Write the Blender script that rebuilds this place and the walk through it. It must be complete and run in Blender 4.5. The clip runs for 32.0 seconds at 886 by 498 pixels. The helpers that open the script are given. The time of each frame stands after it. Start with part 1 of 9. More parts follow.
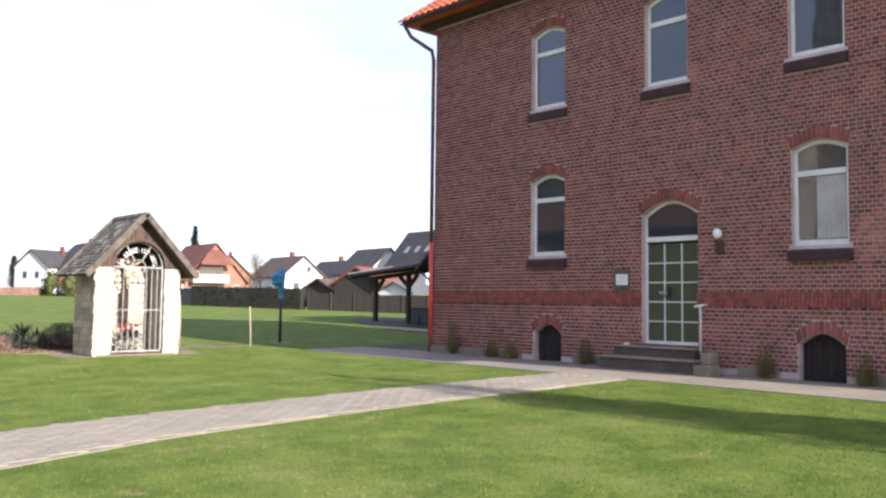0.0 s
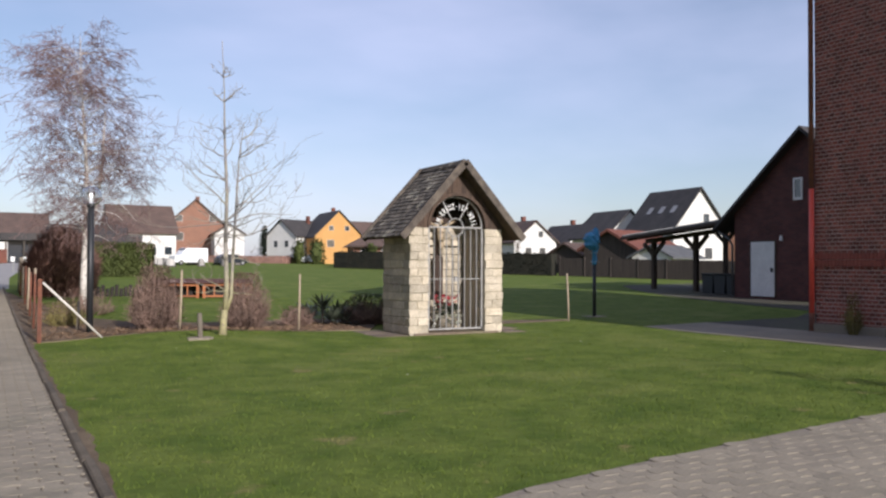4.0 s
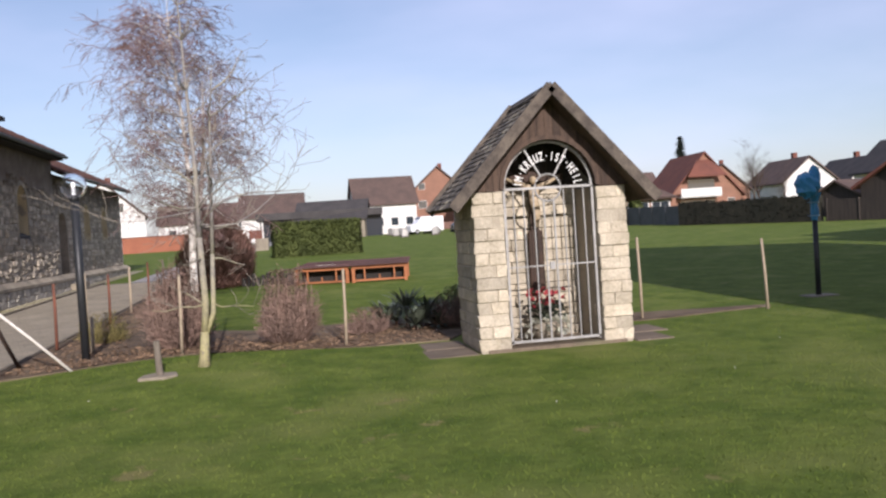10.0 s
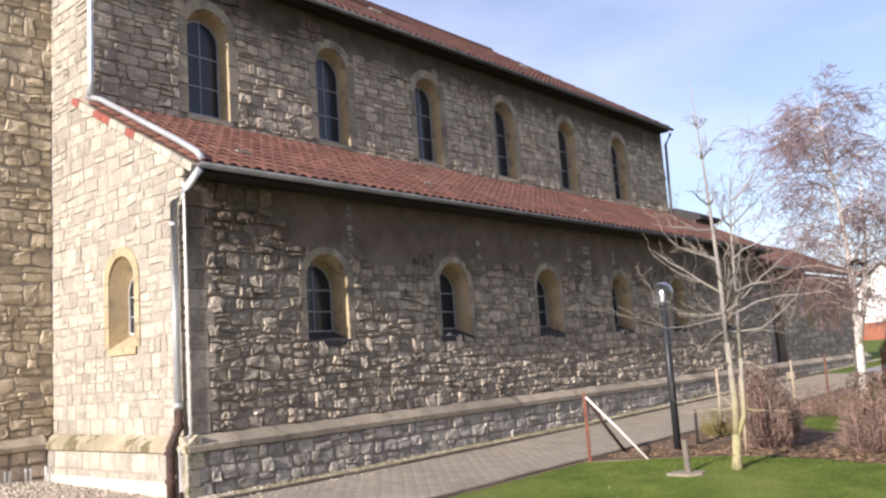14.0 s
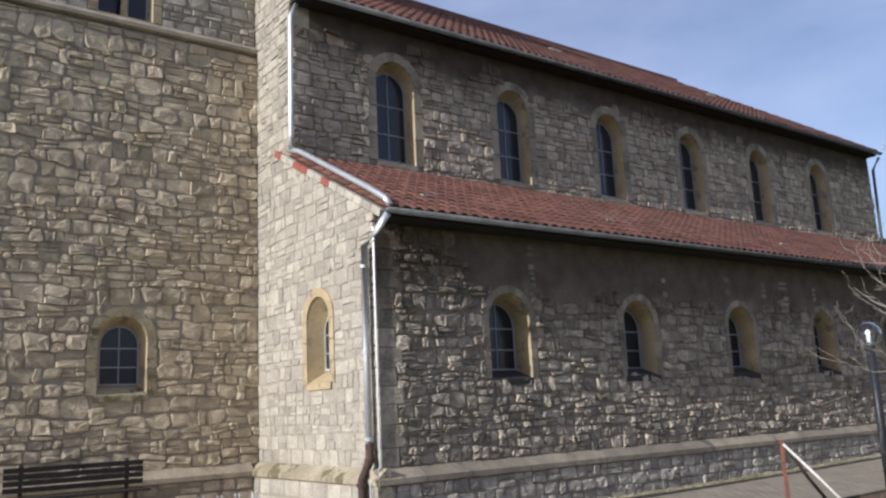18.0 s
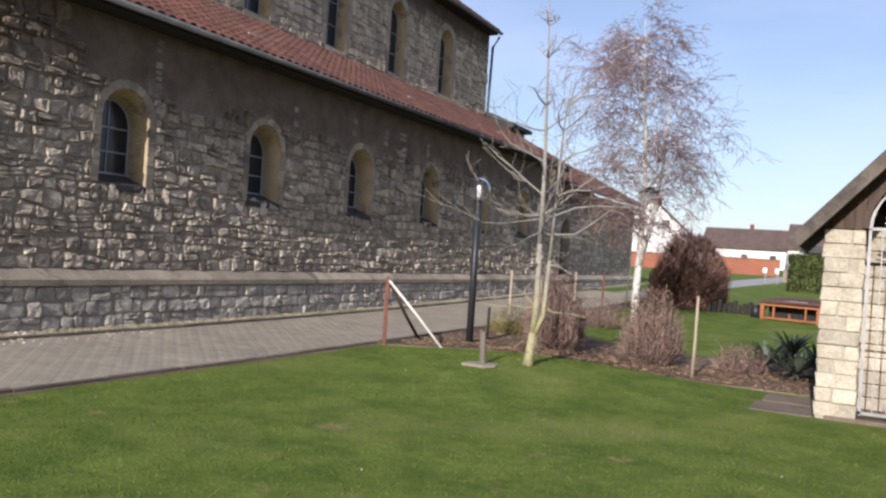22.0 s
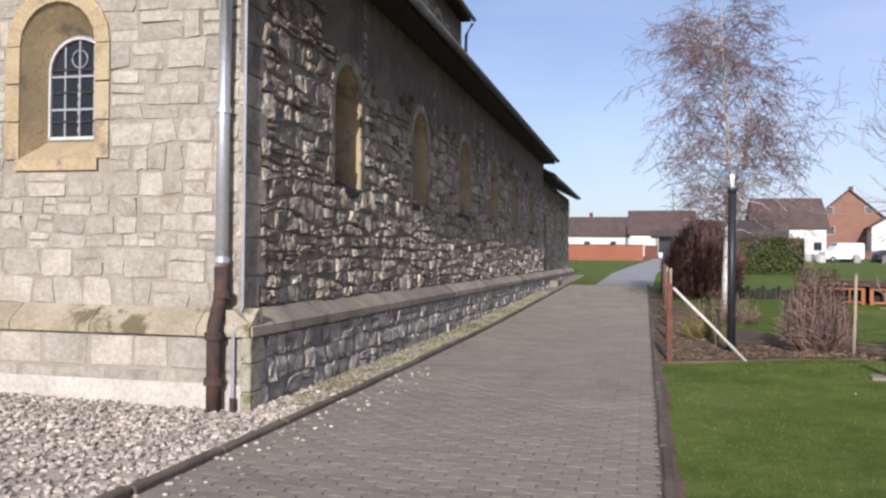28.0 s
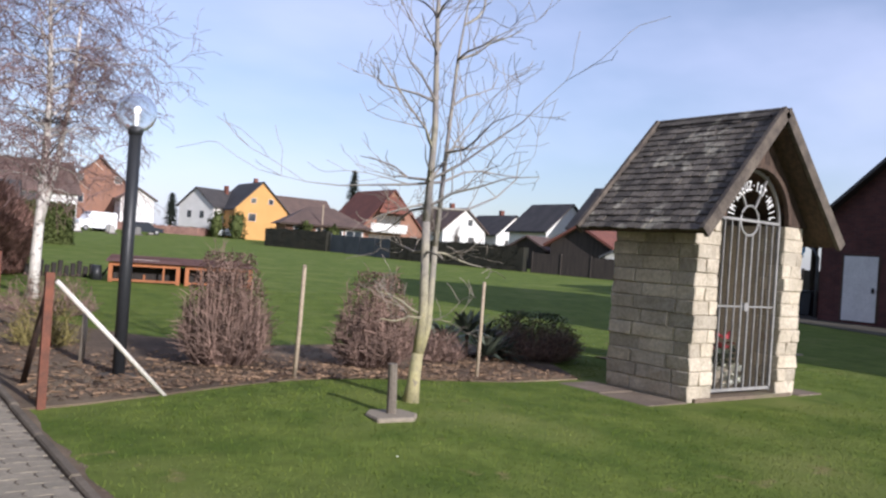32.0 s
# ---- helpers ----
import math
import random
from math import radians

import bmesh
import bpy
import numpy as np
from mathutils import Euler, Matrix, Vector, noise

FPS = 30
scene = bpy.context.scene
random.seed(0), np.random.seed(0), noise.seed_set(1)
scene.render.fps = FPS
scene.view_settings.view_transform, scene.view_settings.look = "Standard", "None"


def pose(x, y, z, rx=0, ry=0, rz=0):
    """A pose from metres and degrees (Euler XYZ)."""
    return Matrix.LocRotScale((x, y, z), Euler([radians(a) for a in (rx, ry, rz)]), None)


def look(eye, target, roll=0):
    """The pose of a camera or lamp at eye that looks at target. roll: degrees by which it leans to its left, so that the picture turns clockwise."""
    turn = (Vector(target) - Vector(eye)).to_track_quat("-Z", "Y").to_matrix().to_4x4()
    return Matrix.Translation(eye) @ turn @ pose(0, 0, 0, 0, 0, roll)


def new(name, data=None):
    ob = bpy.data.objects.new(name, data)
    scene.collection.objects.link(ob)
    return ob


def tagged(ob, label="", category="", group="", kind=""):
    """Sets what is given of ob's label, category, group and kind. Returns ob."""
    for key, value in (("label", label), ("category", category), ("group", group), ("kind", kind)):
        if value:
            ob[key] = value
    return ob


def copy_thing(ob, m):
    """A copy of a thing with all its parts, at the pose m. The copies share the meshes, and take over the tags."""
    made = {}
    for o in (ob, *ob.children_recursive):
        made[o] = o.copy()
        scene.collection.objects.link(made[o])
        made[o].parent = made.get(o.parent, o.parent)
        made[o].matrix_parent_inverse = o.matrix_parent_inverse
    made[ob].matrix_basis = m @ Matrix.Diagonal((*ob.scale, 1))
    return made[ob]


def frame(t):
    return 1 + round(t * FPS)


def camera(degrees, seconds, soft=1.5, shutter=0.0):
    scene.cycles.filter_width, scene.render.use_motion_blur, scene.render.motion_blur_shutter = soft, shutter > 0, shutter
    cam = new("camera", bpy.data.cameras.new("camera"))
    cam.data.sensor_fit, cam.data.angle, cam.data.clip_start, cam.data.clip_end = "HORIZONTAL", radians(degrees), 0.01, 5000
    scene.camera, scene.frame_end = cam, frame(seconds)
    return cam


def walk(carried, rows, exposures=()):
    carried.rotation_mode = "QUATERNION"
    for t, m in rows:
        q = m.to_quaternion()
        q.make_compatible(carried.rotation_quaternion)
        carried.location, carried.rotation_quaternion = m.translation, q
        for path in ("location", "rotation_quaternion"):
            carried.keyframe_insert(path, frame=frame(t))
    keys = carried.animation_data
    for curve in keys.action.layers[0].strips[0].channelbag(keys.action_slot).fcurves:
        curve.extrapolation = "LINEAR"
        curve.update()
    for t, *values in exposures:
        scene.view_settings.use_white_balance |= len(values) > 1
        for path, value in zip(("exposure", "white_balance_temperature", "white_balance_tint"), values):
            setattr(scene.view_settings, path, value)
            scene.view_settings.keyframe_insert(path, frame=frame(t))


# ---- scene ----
cam = camera(55.8, 32.0, soft=2.4)
PATH = [
    (0, (-0.389, 2.424, 1.711), (0.978, 3.878, 1.837), 0.7),
    (0.5, (-0.35, 3.096, 1.639), (0.817, 4.713, 1.783), 0.8),
    (1, (-0.376, 3.638, 1.63), (0.782, 5.261, 1.783), 2.0),
    (1.5, (-0.314, 4.241, 1.654), (0.738, 5.938, 1.772), -0.1),
    (2, (-0.344, 4.824, 1.702), (0.67, 6.546, 1.777), -0.6),
    (2.5, (-0.294, 5.446, 1.731), (0.705, 7.177, 1.797), -0.5),
    (4.5, (-0.008, 7.849, 1.686), (0.946, 9.607, 1.697), 0.5),
    (5, (0.132, 8.37, 1.725), (1.162, 10.084, 1.694), 1.6),
    (5.5, (0.178, 8.902, 1.745), (1.315, 10.547, 1.721), -0.4),
    (6, (0.377, 9.331, 1.766), (1.55, 10.951, 1.742), -3.8),
    (6.5, (0.691, 9.775, 1.773), (2.001, 11.287, 1.747), -0.6),
    (7, (1.141, 10.046, 1.805), (2.464, 11.545, 1.785), -2.0),
    (7.5, (1.667, 10.327, 1.867), (2.864, 11.929, 1.836), -2.0),
    (8, (2.143, 10.488, 1.941), (3.193, 12.189, 1.879), -5.4),
    (8.5, (2.638, 10.635, 1.973), (3.561, 12.41, 1.972), -4.9),
    (9, (3.267, 10.711, 1.936), (4.009, 12.567, 1.983), -3.6),
    (9.5, (3.79, 10.788, 1.951), (4.473, 12.667, 1.918), -0.9),
    (10, (4.339, 10.886, 1.971), (4.696, 12.854, 1.924), -3.7),
    (10.5, (4.846, 11.009, 1.995), (4.865, 13.009, 1.99), -4.6),
    (11, (5.345, 11.029, 1.999), (5.482, 13.024, 2.012), -0.8),
    (11.5, (5.903, 11.034, 1.964), (6.034, 13.029, 1.903), -1.2),
    (12, (6.375, 11.004, 1.961), (6.479, 12.999, 1.866), -1.6),
    (12.5, (6.834, 11.005, 1.936), (6.552, 12.985, 1.918), -4.6),
    (13, (7.166, 10.963, 1.973), (6.483, 12.843, 2.013), -5.1),
    (14, (7.475, 11.02, 2.029), (6.178, 12.518, 2.302), -4.0),
    (14.5, (7.588, 10.999, 2.068), (6.122, 12.306, 2.444), -4.2),
    (15, (7.624, 10.959, 2.128), (6.026, 12.058, 2.617), -3.7),
    (15.5, (7.624, 10.965, 2.169), (5.896, 11.835, 2.676), -3.4),
    (17.5, (7.633, 10.958, 2.167), (5.979, 11.91, 2.764), -3.6),
    (18, (7.637, 10.981, 2.078), (6.057, 12.147, 2.458), -2.7),
    (18.5, (7.713, 11.035, 2.005), (6.249, 12.35, 2.358), -1.6),
    (19, (7.754, 11.023, 1.982), (6.382, 12.446, 2.286), -0.4),
    (19.5, (7.75, 11.008, 1.966), (6.402, 12.471, 2.172), -0.2),
    (20, (7.752, 10.908, 1.977), (6.517, 12.476, 2.112), -0.4),
    (20.5, (7.659, 10.879, 1.96), (6.607, 12.577, 2.067), 0.1),
    (21, (7.471, 10.94, 1.973), (6.707, 12.788, 2.019), 1.8),
    (21.5, (7.25, 11.172, 1.914), (6.663, 13.083, 1.964), 1.1),
    (22, (6.914, 11.256, 1.893), (6.008, 13.039, 1.897), 3.8),
    (22.5, (6.441, 11.265, 1.87), (5.214, 12.844, 1.817), 2.2),
    (23, (5.896, 11.29, 1.879), (4.629, 12.837, 1.839), 2.2),
    (23.5, (5.377, 11.299, 1.867), (4.172, 12.895, 1.84), 3.9),
    (24, (4.838, 11.148, 1.869), (3.675, 12.77, 1.988), 5.2),
    (24.5, (4.26, 11.128, 1.892), (3.044, 12.703, 2.09), 4.3),
    (26.5, (1.889, 10.63, 1.841), (1.039, 12.439, 1.887), 3.1),
    (27, (1.349, 10.64, 1.79), (0.621, 12.503, 1.773), 1.8),
    (27.5, (0.783, 10.734, 1.761), (0.167, 12.637, 1.739), 2.0),
    (28, (0.301, 10.953, 1.766), (-0.167, 12.897, 1.784), 0.6),
    (28.5, (-0.161, 11.213, 1.738), (-0.378, 13.2, 1.666), 0.3),
    (29, (-0.415, 11.662, 1.765), (-0.588, 13.654, 1.703), 0.4),
    (29.5, (-0.581, 12.217, 1.788), (-0.526, 14.216, 1.745), -1.2),
    (30, (-0.663, 12.794, 1.78), (-0.504, 14.788, 1.763), -0.6),
    (30.5, (-0.671, 13.387, 1.774), (-0.325, 15.355, 1.695), 1.3),
    (31, (-0.621, 14.039, 1.771), (0.012, 15.933, 1.673), 2.0),
    (31.5, (-0.60, 14.60, 1.78), (0.325, 16.374, 1.752), 4.2),
    (32, (-0.68, 15.24, 1.80), (0.494, 16.858, 1.811), 4.0),
]
walk(cam, [(t, look(eye, target, roll)) for t, eye, target, roll in PATH], exposures=[(0.0, 1.35, 6250, 16), (0.3, 1.05, 6250, 16), (0.6, 0.4, 6200, 14), (1.0, 0.25, 6200, 14), (2.0, 0.3, 6200, 15), (5.0, 0.15, 6250, 17), (6.0, 0.42, 6300, 19), (7.0, 0.58, 6350, 19), (8.0, 0.55, 6350, 21), (9.0, 0.35, 6250, 19), (10.0, 0.24, 6250, 19), (11.0, 0.33, 6250, 20), (12.0, 0.36, 6300, 21), (13.0, 0.29, 6250, 20), (14.0, 0.78, 6400, 18), (15.0, 0.72, 6050, 14), (18.0, 0.2, 5900, 13), (19.0, 0.68, 6150, 16), (20.0, 0.6, 6200, 16), (21.0, 0.76, 6250, 17), (22.0, 0.42, 6150, 16), (23.0, 0.72, 6250, 16), (24.0, 0.8, 6250, 16), (26.5, 0.2, 5950, 17), (31.0, 0.2, 5950, 18), (32.0, 0.38, 5950, 17)])

# ---- world, sun, exposure ----
SUN_AZ, SUN_EL = 0.075, 24.0          # the sun stands south, a little to the east
wd = bpy.data.worlds.new("world")
scene.world = wd
wd.use_nodes = True
wn, wl = wd.node_tree.nodes, wd.node_tree.links
sky = wn.new("ShaderNodeTexSky")
sky.sky_type = "NISHITA"
sky.sun_disc = False
sky.sun_elevation = radians(SUN_EL)
sky.sun_rotation = radians(180) - math.atan(SUN_AZ)
sky.air_density, sky.dust_density, sky.ozone_density = 1.0, 1.0, 1.9
# thin high haze: pale streaks of cloud over the blue
wtc = wn.new("ShaderNodeTexCoord")
wmap = wn.new("ShaderNodeMapping")
wmap.inputs["Scale"].default_value = (0.9, 1.6, 3.2)
wmap.inputs["Rotation"].default_value = (0.2, 0.3, 0.6)
wnoise = wn.new("ShaderNodeTexNoise")
wnoise.inputs["Scale"].default_value = 1.6
wnoise.inputs["Detail"].default_value = 5.0
wramp = wn.new("ShaderNodeValToRGB")
wramp.color_ramp.elements[0].position, wramp.color_ramp.elements[1].position = 0.40, 0.80
wramp.color_ramp.elements[0].color = (0.14, 0.14, 0.14, 1)
wramp.color_ramp.elements[1].color = (0.55, 0.55, 0.55, 1)
wmix = wn.new("ShaderNodeMix")
wmix.data_type = "RGBA"
wmix.inputs["B"].default_value = (8.6, 8.7, 11.0, 1)
wl.new(wtc.outputs["Generated"], wmap.inputs["Vector"])
wl.new(wmap.outputs["Vector"], wnoise.inputs["Vector"])
wl.new(wnoise.outputs["Fac"], wramp.inputs["Fac"])
wl.new(wramp.outputs["Color"], wmix.inputs["Factor"])
wl.new(sky.outputs["Color"], wmix.inputs["A"])
wbg = wn["Background"]
wbg.inputs["Strength"].default_value = 0.10
wl.new(wmix.outputs["Result"], wbg.inputs["Color"])
sun = new("sun", bpy.data.lights.new("sun", "SUN"))
sun.data.energy, sun.data.angle, sun.data.color = 4.6, radians(0.53), (1.0, 0.94, 0.85)
ce = math.cos(radians(SUN_EL))
sun.matrix_basis = look((0, 0, 30), (-SUN_AZ * 50 * ce, 50 * ce, 30 - 50 * math.sin(radians(SUN_EL))))

# ---- materials ----
def ramp_node(nt, a, b, p0=0.35, p1=0.65):
    r = nt.nodes.new("ShaderNodeValToRGB")
    r.color_ramp.elements[0].position, r.color_ramp.elements[1].position = p0, p1
    r.color_ramp.elements[0].color, r.color_ramp.elements[1].color = (*a, 1), (*b, 1)
    return r


def mixer(nt, kind, fac, a, b):
    m = nt.nodes.new("ShaderNodeMix")
    m.data_type, m.blend_type = "RGBA", kind
    for key, val in (("Factor", fac), ("A", a), ("B", b)):
        if isinstance(val, (int, float)):
            m.inputs[key].default_value = val
        elif isinstance(val, tuple):
            m.inputs[key].default_value = (*val, 1)
        else:
            nt.links.new(val, m.inputs[key])
    return m.outputs["Result"]


def noise_node(nt, vec, scale, detail=3.0, rough=0.55, stretch=None):
    n = nt.nodes.new("ShaderNodeTexNoise")
    n.inputs["Scale"].default_value, n.inputs["Detail"].default_value, n.inputs["Roughness"].default_value = scale, detail, rough
    if stretch:
        mp = nt.nodes.new("ShaderNodeMapping")
        mp.inputs["Scale"].default_value = stretch
        nt.links.new(vec, mp.inputs["Vector"])
        vec = mp.outputs["Vector"]
    nt.links.new(vec, n.inputs["Vector"])
    return n.outputs["Fac"]


def mat(name, a, b, third=None, scale=3.0, fine=40.0, rough=0.8, bump=0.3, bumpscale=None, metal=0.0, vary="", amount=0.35,
        stretch=None, stain=None, spec=0.3, transmission=0.0, patch=None):
    """A weathered surface: colours a and b mixed by coarse noise, fine grain, relief; vary: 'object' or 'island' tints piece by piece.
    stain: (low, high, colour, ragged) darkens upwards between two heights; patch: (scale, threshold, colour) adds spots."""
    m = bpy.data.materials.new(name)
    m.use_nodes = True
    nt = m.node_tree
    bs = nt.nodes["Principled BSDF"]
    tc = nt.nodes.new("ShaderNodeTexCoord").outputs["Object"]
    big = ramp_node(nt, a, b)
    nt.links.new(noise_node(nt, tc, scale, 4.0, 0.6, stretch), big.inputs["Fac"])
    col = big.outputs["Color"]
    grain = noise_node(nt, tc, fine, 4.0, 0.7)
    gr = ramp_node(nt, (0.62, 0.62, 0.62), (1.22, 1.22, 1.22), 0.25, 0.75)
    nt.links.new(grain, gr.inputs["Fac"])
    col = mixer(nt, "MULTIPLY", 0.8, col, gr.outputs["Color"])
    if third:
        r3 = ramp_node(nt, (0, 0, 0), (1, 1, 1), 0.52, 0.72)
        nt.links.new(noise_node(nt, tc, scale * 0.37, 3.0, 0.6), r3.inputs["Fac"])
        col = mixer(nt, "MIX", r3.outputs["Color"], col, third)
    if patch:
        r4 = ramp_node(nt, (0, 0, 0), (1, 1, 1), patch[1], patch[1] + 0.07)
        nt.links.new(noise_node(nt, tc, patch[0], 5.0, 0.65), r4.inputs["Fac"])
        col = mixer(nt, "MIX", r4.outputs["Color"], col, patch[2])
    if vary:
        if vary == "object":
            rnd = nt.nodes.new("ShaderNodeObjectInfo").outputs["Random"]
        else:
            rnd = nt.nodes.new("ShaderNodeNewGeometry").outputs["Random Per Island"]
        rr = ramp_node(nt, (1 - amount,) * 3, (1 + amount * 0.8, 1 + amount * 0.75, 1 + amount * 0.65), 0.0, 1.0)
        nt.links.new(rnd, rr.inputs["Fac"])
        col = mixer(nt, "MULTIPLY", 1.0, col, rr.outputs["Color"])
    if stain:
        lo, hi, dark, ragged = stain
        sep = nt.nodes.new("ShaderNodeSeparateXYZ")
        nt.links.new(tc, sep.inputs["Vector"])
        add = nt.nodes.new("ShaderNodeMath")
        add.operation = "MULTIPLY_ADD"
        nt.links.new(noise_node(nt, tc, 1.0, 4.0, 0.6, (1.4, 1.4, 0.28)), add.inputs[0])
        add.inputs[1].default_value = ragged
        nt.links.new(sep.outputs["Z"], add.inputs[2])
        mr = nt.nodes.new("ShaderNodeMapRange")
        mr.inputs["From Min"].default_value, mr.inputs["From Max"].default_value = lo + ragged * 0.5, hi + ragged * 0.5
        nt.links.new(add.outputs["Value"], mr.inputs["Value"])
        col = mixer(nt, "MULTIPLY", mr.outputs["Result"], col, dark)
    nt.links.new(col, bs.inputs["Base Color"])
    bs.inputs["Roughness"].default_value, bs.inputs["Metallic"].default_value = rough, metal
    bs.inputs["Specular IOR Level"].default_value = spec
    bs.inputs["Transmission Weight"].default_value = transmission
    if bump:
        bp = nt.nodes.new("ShaderNodeBump")
        bp.inputs["Strength"].default_value, bp.inputs["Distance"].default_value = min(1.0, bump), 0.02 * max(1.0, bump)
        nt.links.new(noise_node(nt, tc, bumpscale or fine * 0.5, 5.0, 0.7), bp.inputs["Height"])
        nt.links.new(bp.outputs["Normal"], bs.inputs["Normal"])
    return m


def plain(name, col, rough=0.5, metal=0.0, spec=0.4):
    return mat(name, col, tuple(min(1, c * 1.12) for c in col), scale=6.0, fine=60, rough=rough, bump=0.05, metal=metal, spec=spec)


def glass_mat(name, tint, rough=0.03, spec=0.5):
    m = bpy.data.materials.new(name)
    m.use_nodes = True
    bs = m.node_tree.nodes["Principled BSDF"]
    bs.inputs["Base Color"].default_value = (*tint, 1)
    bs.inputs["Roughness"].default_value = rough
    bs.inputs["Specular IOR Level"].default_value = spec
    nz = noise_node(m.node_tree, m.node_tree.nodes.new("ShaderNodeTexCoord").outputs["Object"], 1.3, 1.0)
    bp = m.node_tree.nodes.new("ShaderNodeBump")
    bp.inputs["Strength"].default_value, bp.inputs["Distance"].default_value = 0.06, 0.05
    m.node_tree.links.new(nz, bp.inputs["Height"])
    m.node_tree.links.new(bp.outputs["Normal"], bs.inputs["Normal"])
    return m


def clear_mat(name):
    m = bpy.data.materials.new(name)
    m.use_nodes = True
    bs = m.node_tree.nodes["Principled BSDF"]
    bs.inputs["Base Color"].default_value = (0.95, 0.96, 0.97, 1)
    bs.inputs["Transmission Weight"].default_value = 1.0
    bs.inputs["Roughness"].default_value, bs.inputs["IOR"].default_value = 0.0, 1.42
    return m


# ---- mesh building ----
class Geo:
    """Collects vertices and faces, then links them as one mesh object."""

    def __init__(self):
        self.v, self.f = [], []

    def quad(self, *pts):
        n = len(self.v)
        self.v += [tuple(p) for p in pts]
        self.f.append(tuple(range(n, n + len(pts))))
        return self

    def box(self, x0, x1, y0, y1, z0, z1):
        n = len(self.v)
        self.v += [(x0, y0, z0), (x1, y0, z0), (x1, y1, z0), (x0, y1, z0), (x0, y0, z1), (x1, y0, z1), (x1, y1, z1), (x0, y1, z1)]
        self.f += [tuple(n + i for i in q) for q in ((0, 3, 2, 1), (4, 5, 6, 7), (0, 1, 5, 4), (1, 2, 6, 5), (2, 3, 7, 6), (3, 0, 4, 7))]
        return self

    def beam(self, p, q, w, h, up=(0, 0, 1)):
        """A squared bar from p to q, w wide and h high."""
        p, q = Vector(p), Vector(q)
        d = (q - p).normalized()
        s = d.cross(Vector(up))
        s = s.normalized() if s.length > 1e-4 else Vector((1, 0, 0))
        u = s.cross(d)
        n = len(self.v)
        for o in (p, q):
            for a, b in ((-1, -1), (1, -1), (1, 1), (-1, 1)):
                self.v.append(tuple(o + s * (a * w / 2) + u * (b * h / 2)))
        self.f += [tuple(n + i for i in k) for k in ((0, 1, 2, 3), (7, 6, 5, 4), (0, 4, 5, 1), (1, 5, 6, 2), (2, 6, 7, 3), (3, 7, 4, 0))]
        return self

    def prism(self, poly, axis, a, b):
        """A flat outline, pulled along an axis from a to b. The outline holds the other two coordinates, in order."""
        n, k = len(self.v), len(poly)
        for c in (a, b):
            for p, q in poly:
                self.v.append({"x": (c, p, q), "y": (p, c, q), "z": (p, q, c)}[axis])
        self.f.append(tuple(range(n, n + k)))
        self.f.append(tuple(range(n + 2 * k - 1, n + k - 1, -1)))
        for i in range(k):
            j = (i + 1) % k
            self.f.append((n + i, n + k + i, n + k + j, n + j))
        return self

    def tube(self, pts, radii, sides=8, cap=True):
        pts = [Vector(p) for p in pts]
        n = len(self.v)
        for i, p in enumerate(pts):
            d = (pts[min(i + 1, len(pts) - 1)] - pts[max(i - 1, 0)]).normalized()
            s = d.cross(Vector((0.31, 0.17, 0.93) if abs(d.z) < 0.9 else (1, 0.1, 0))).normalized()
            u = s.cross(d)
            r = radii[i] if isinstance(radii, (list, tuple)) else radii
            for k in range(sides):
                a = 2 * math.pi * k / sides
                self.v.append(tuple(p + s * (r * math.cos(a)) + u * (r * math.sin(a))))
        for i in range(len(pts) - 1):
            for k in range(sides):
                j = (k + 1) % sides
                self.f.append((n + i * sides + k, n + (i + 1) * sides + k, n + (i + 1) * sides + j, n + i * sides + j))
        if cap:
            self.f.append(tuple(n + k for k in range(sides)))
            m = n + (len(pts) - 1) * sides
            self.f.append(tuple(m + k for k in range(sides - 1, -1, -1)))
        return self

    def ball(self, c, r, seg=10, rings=7, squash=(1, 1, 1), jitter=0.0, rng=random):
        n = len(self.v)
        for i in range(rings + 1):
            th = math.pi * i / rings
            for k in range(seg):
                ph = 2 * math.pi * k / seg
                q = r * (1 + rng.uniform(-jitter, jitter))
                self.v.append((c[0] + q * squash[0] * math.sin(th) * math.cos(ph), c[1] + q * squash[1] * math.sin(th) * math.sin(ph), c[2] + q * squash[2] * math.cos(th)))
        for i in range(rings):
            for k in range(seg):
                j = (k + 1) % seg
                self.f.append((n + i * seg + k, n + (i + 1) * seg + k, n + (i + 1) * seg + j, n + i * seg + j))
        return self

    def weld(self):
        """Joins corners that coincide and drops the doubled faces between neighbours."""
        seen, remap, v = {}, [], []
        for p in self.v:
            k = tuple(round(c, 4) for c in p)
            if k not in seen:
                seen[k] = len(v)
                v.append(p)
            remap.append(seen[k])
        count = {}
        faces = []
        for q in self.f:
            q = tuple(dict.fromkeys(remap[i] for i in q))
            if len(q) > 2:
                faces.append(q)
                count[frozenset(q)] = count.get(frozenset(q), 0) + 1
        self.v, self.f = v, [q for q in faces if count[frozenset(q)] == 1]
        return self

    def mesh(self, name, material, smooth=False, bevel=0.0):
        me = bpy.data.meshes.new(name)
        me.from_pydata(self.v, [], self.f)
        bm = bmesh.new()
        bm.from_mesh(me)
        if len(bm.verts) < 4000:
            bmesh.ops.recalc_face_normals(bm, faces=bm.faces)
        if bevel:
            bmesh.ops.bevel(bm, geom=list(bm.edges), offset=bevel, segments=1, affect="EDGES", clamp_overlap=True)
        if smooth:
            for fc in bm.faces:
                fc.smooth = True
        bm.to_mesh(me)
        bm.free()
        if material:
            me.materials.append(material)
        return me

    def part(self, name, material, parent=None, label="", smooth=False, bevel=0.0):
        ob = new(name, self.mesh(name, material, smooth, bevel))
        return under(ob, parent, label)


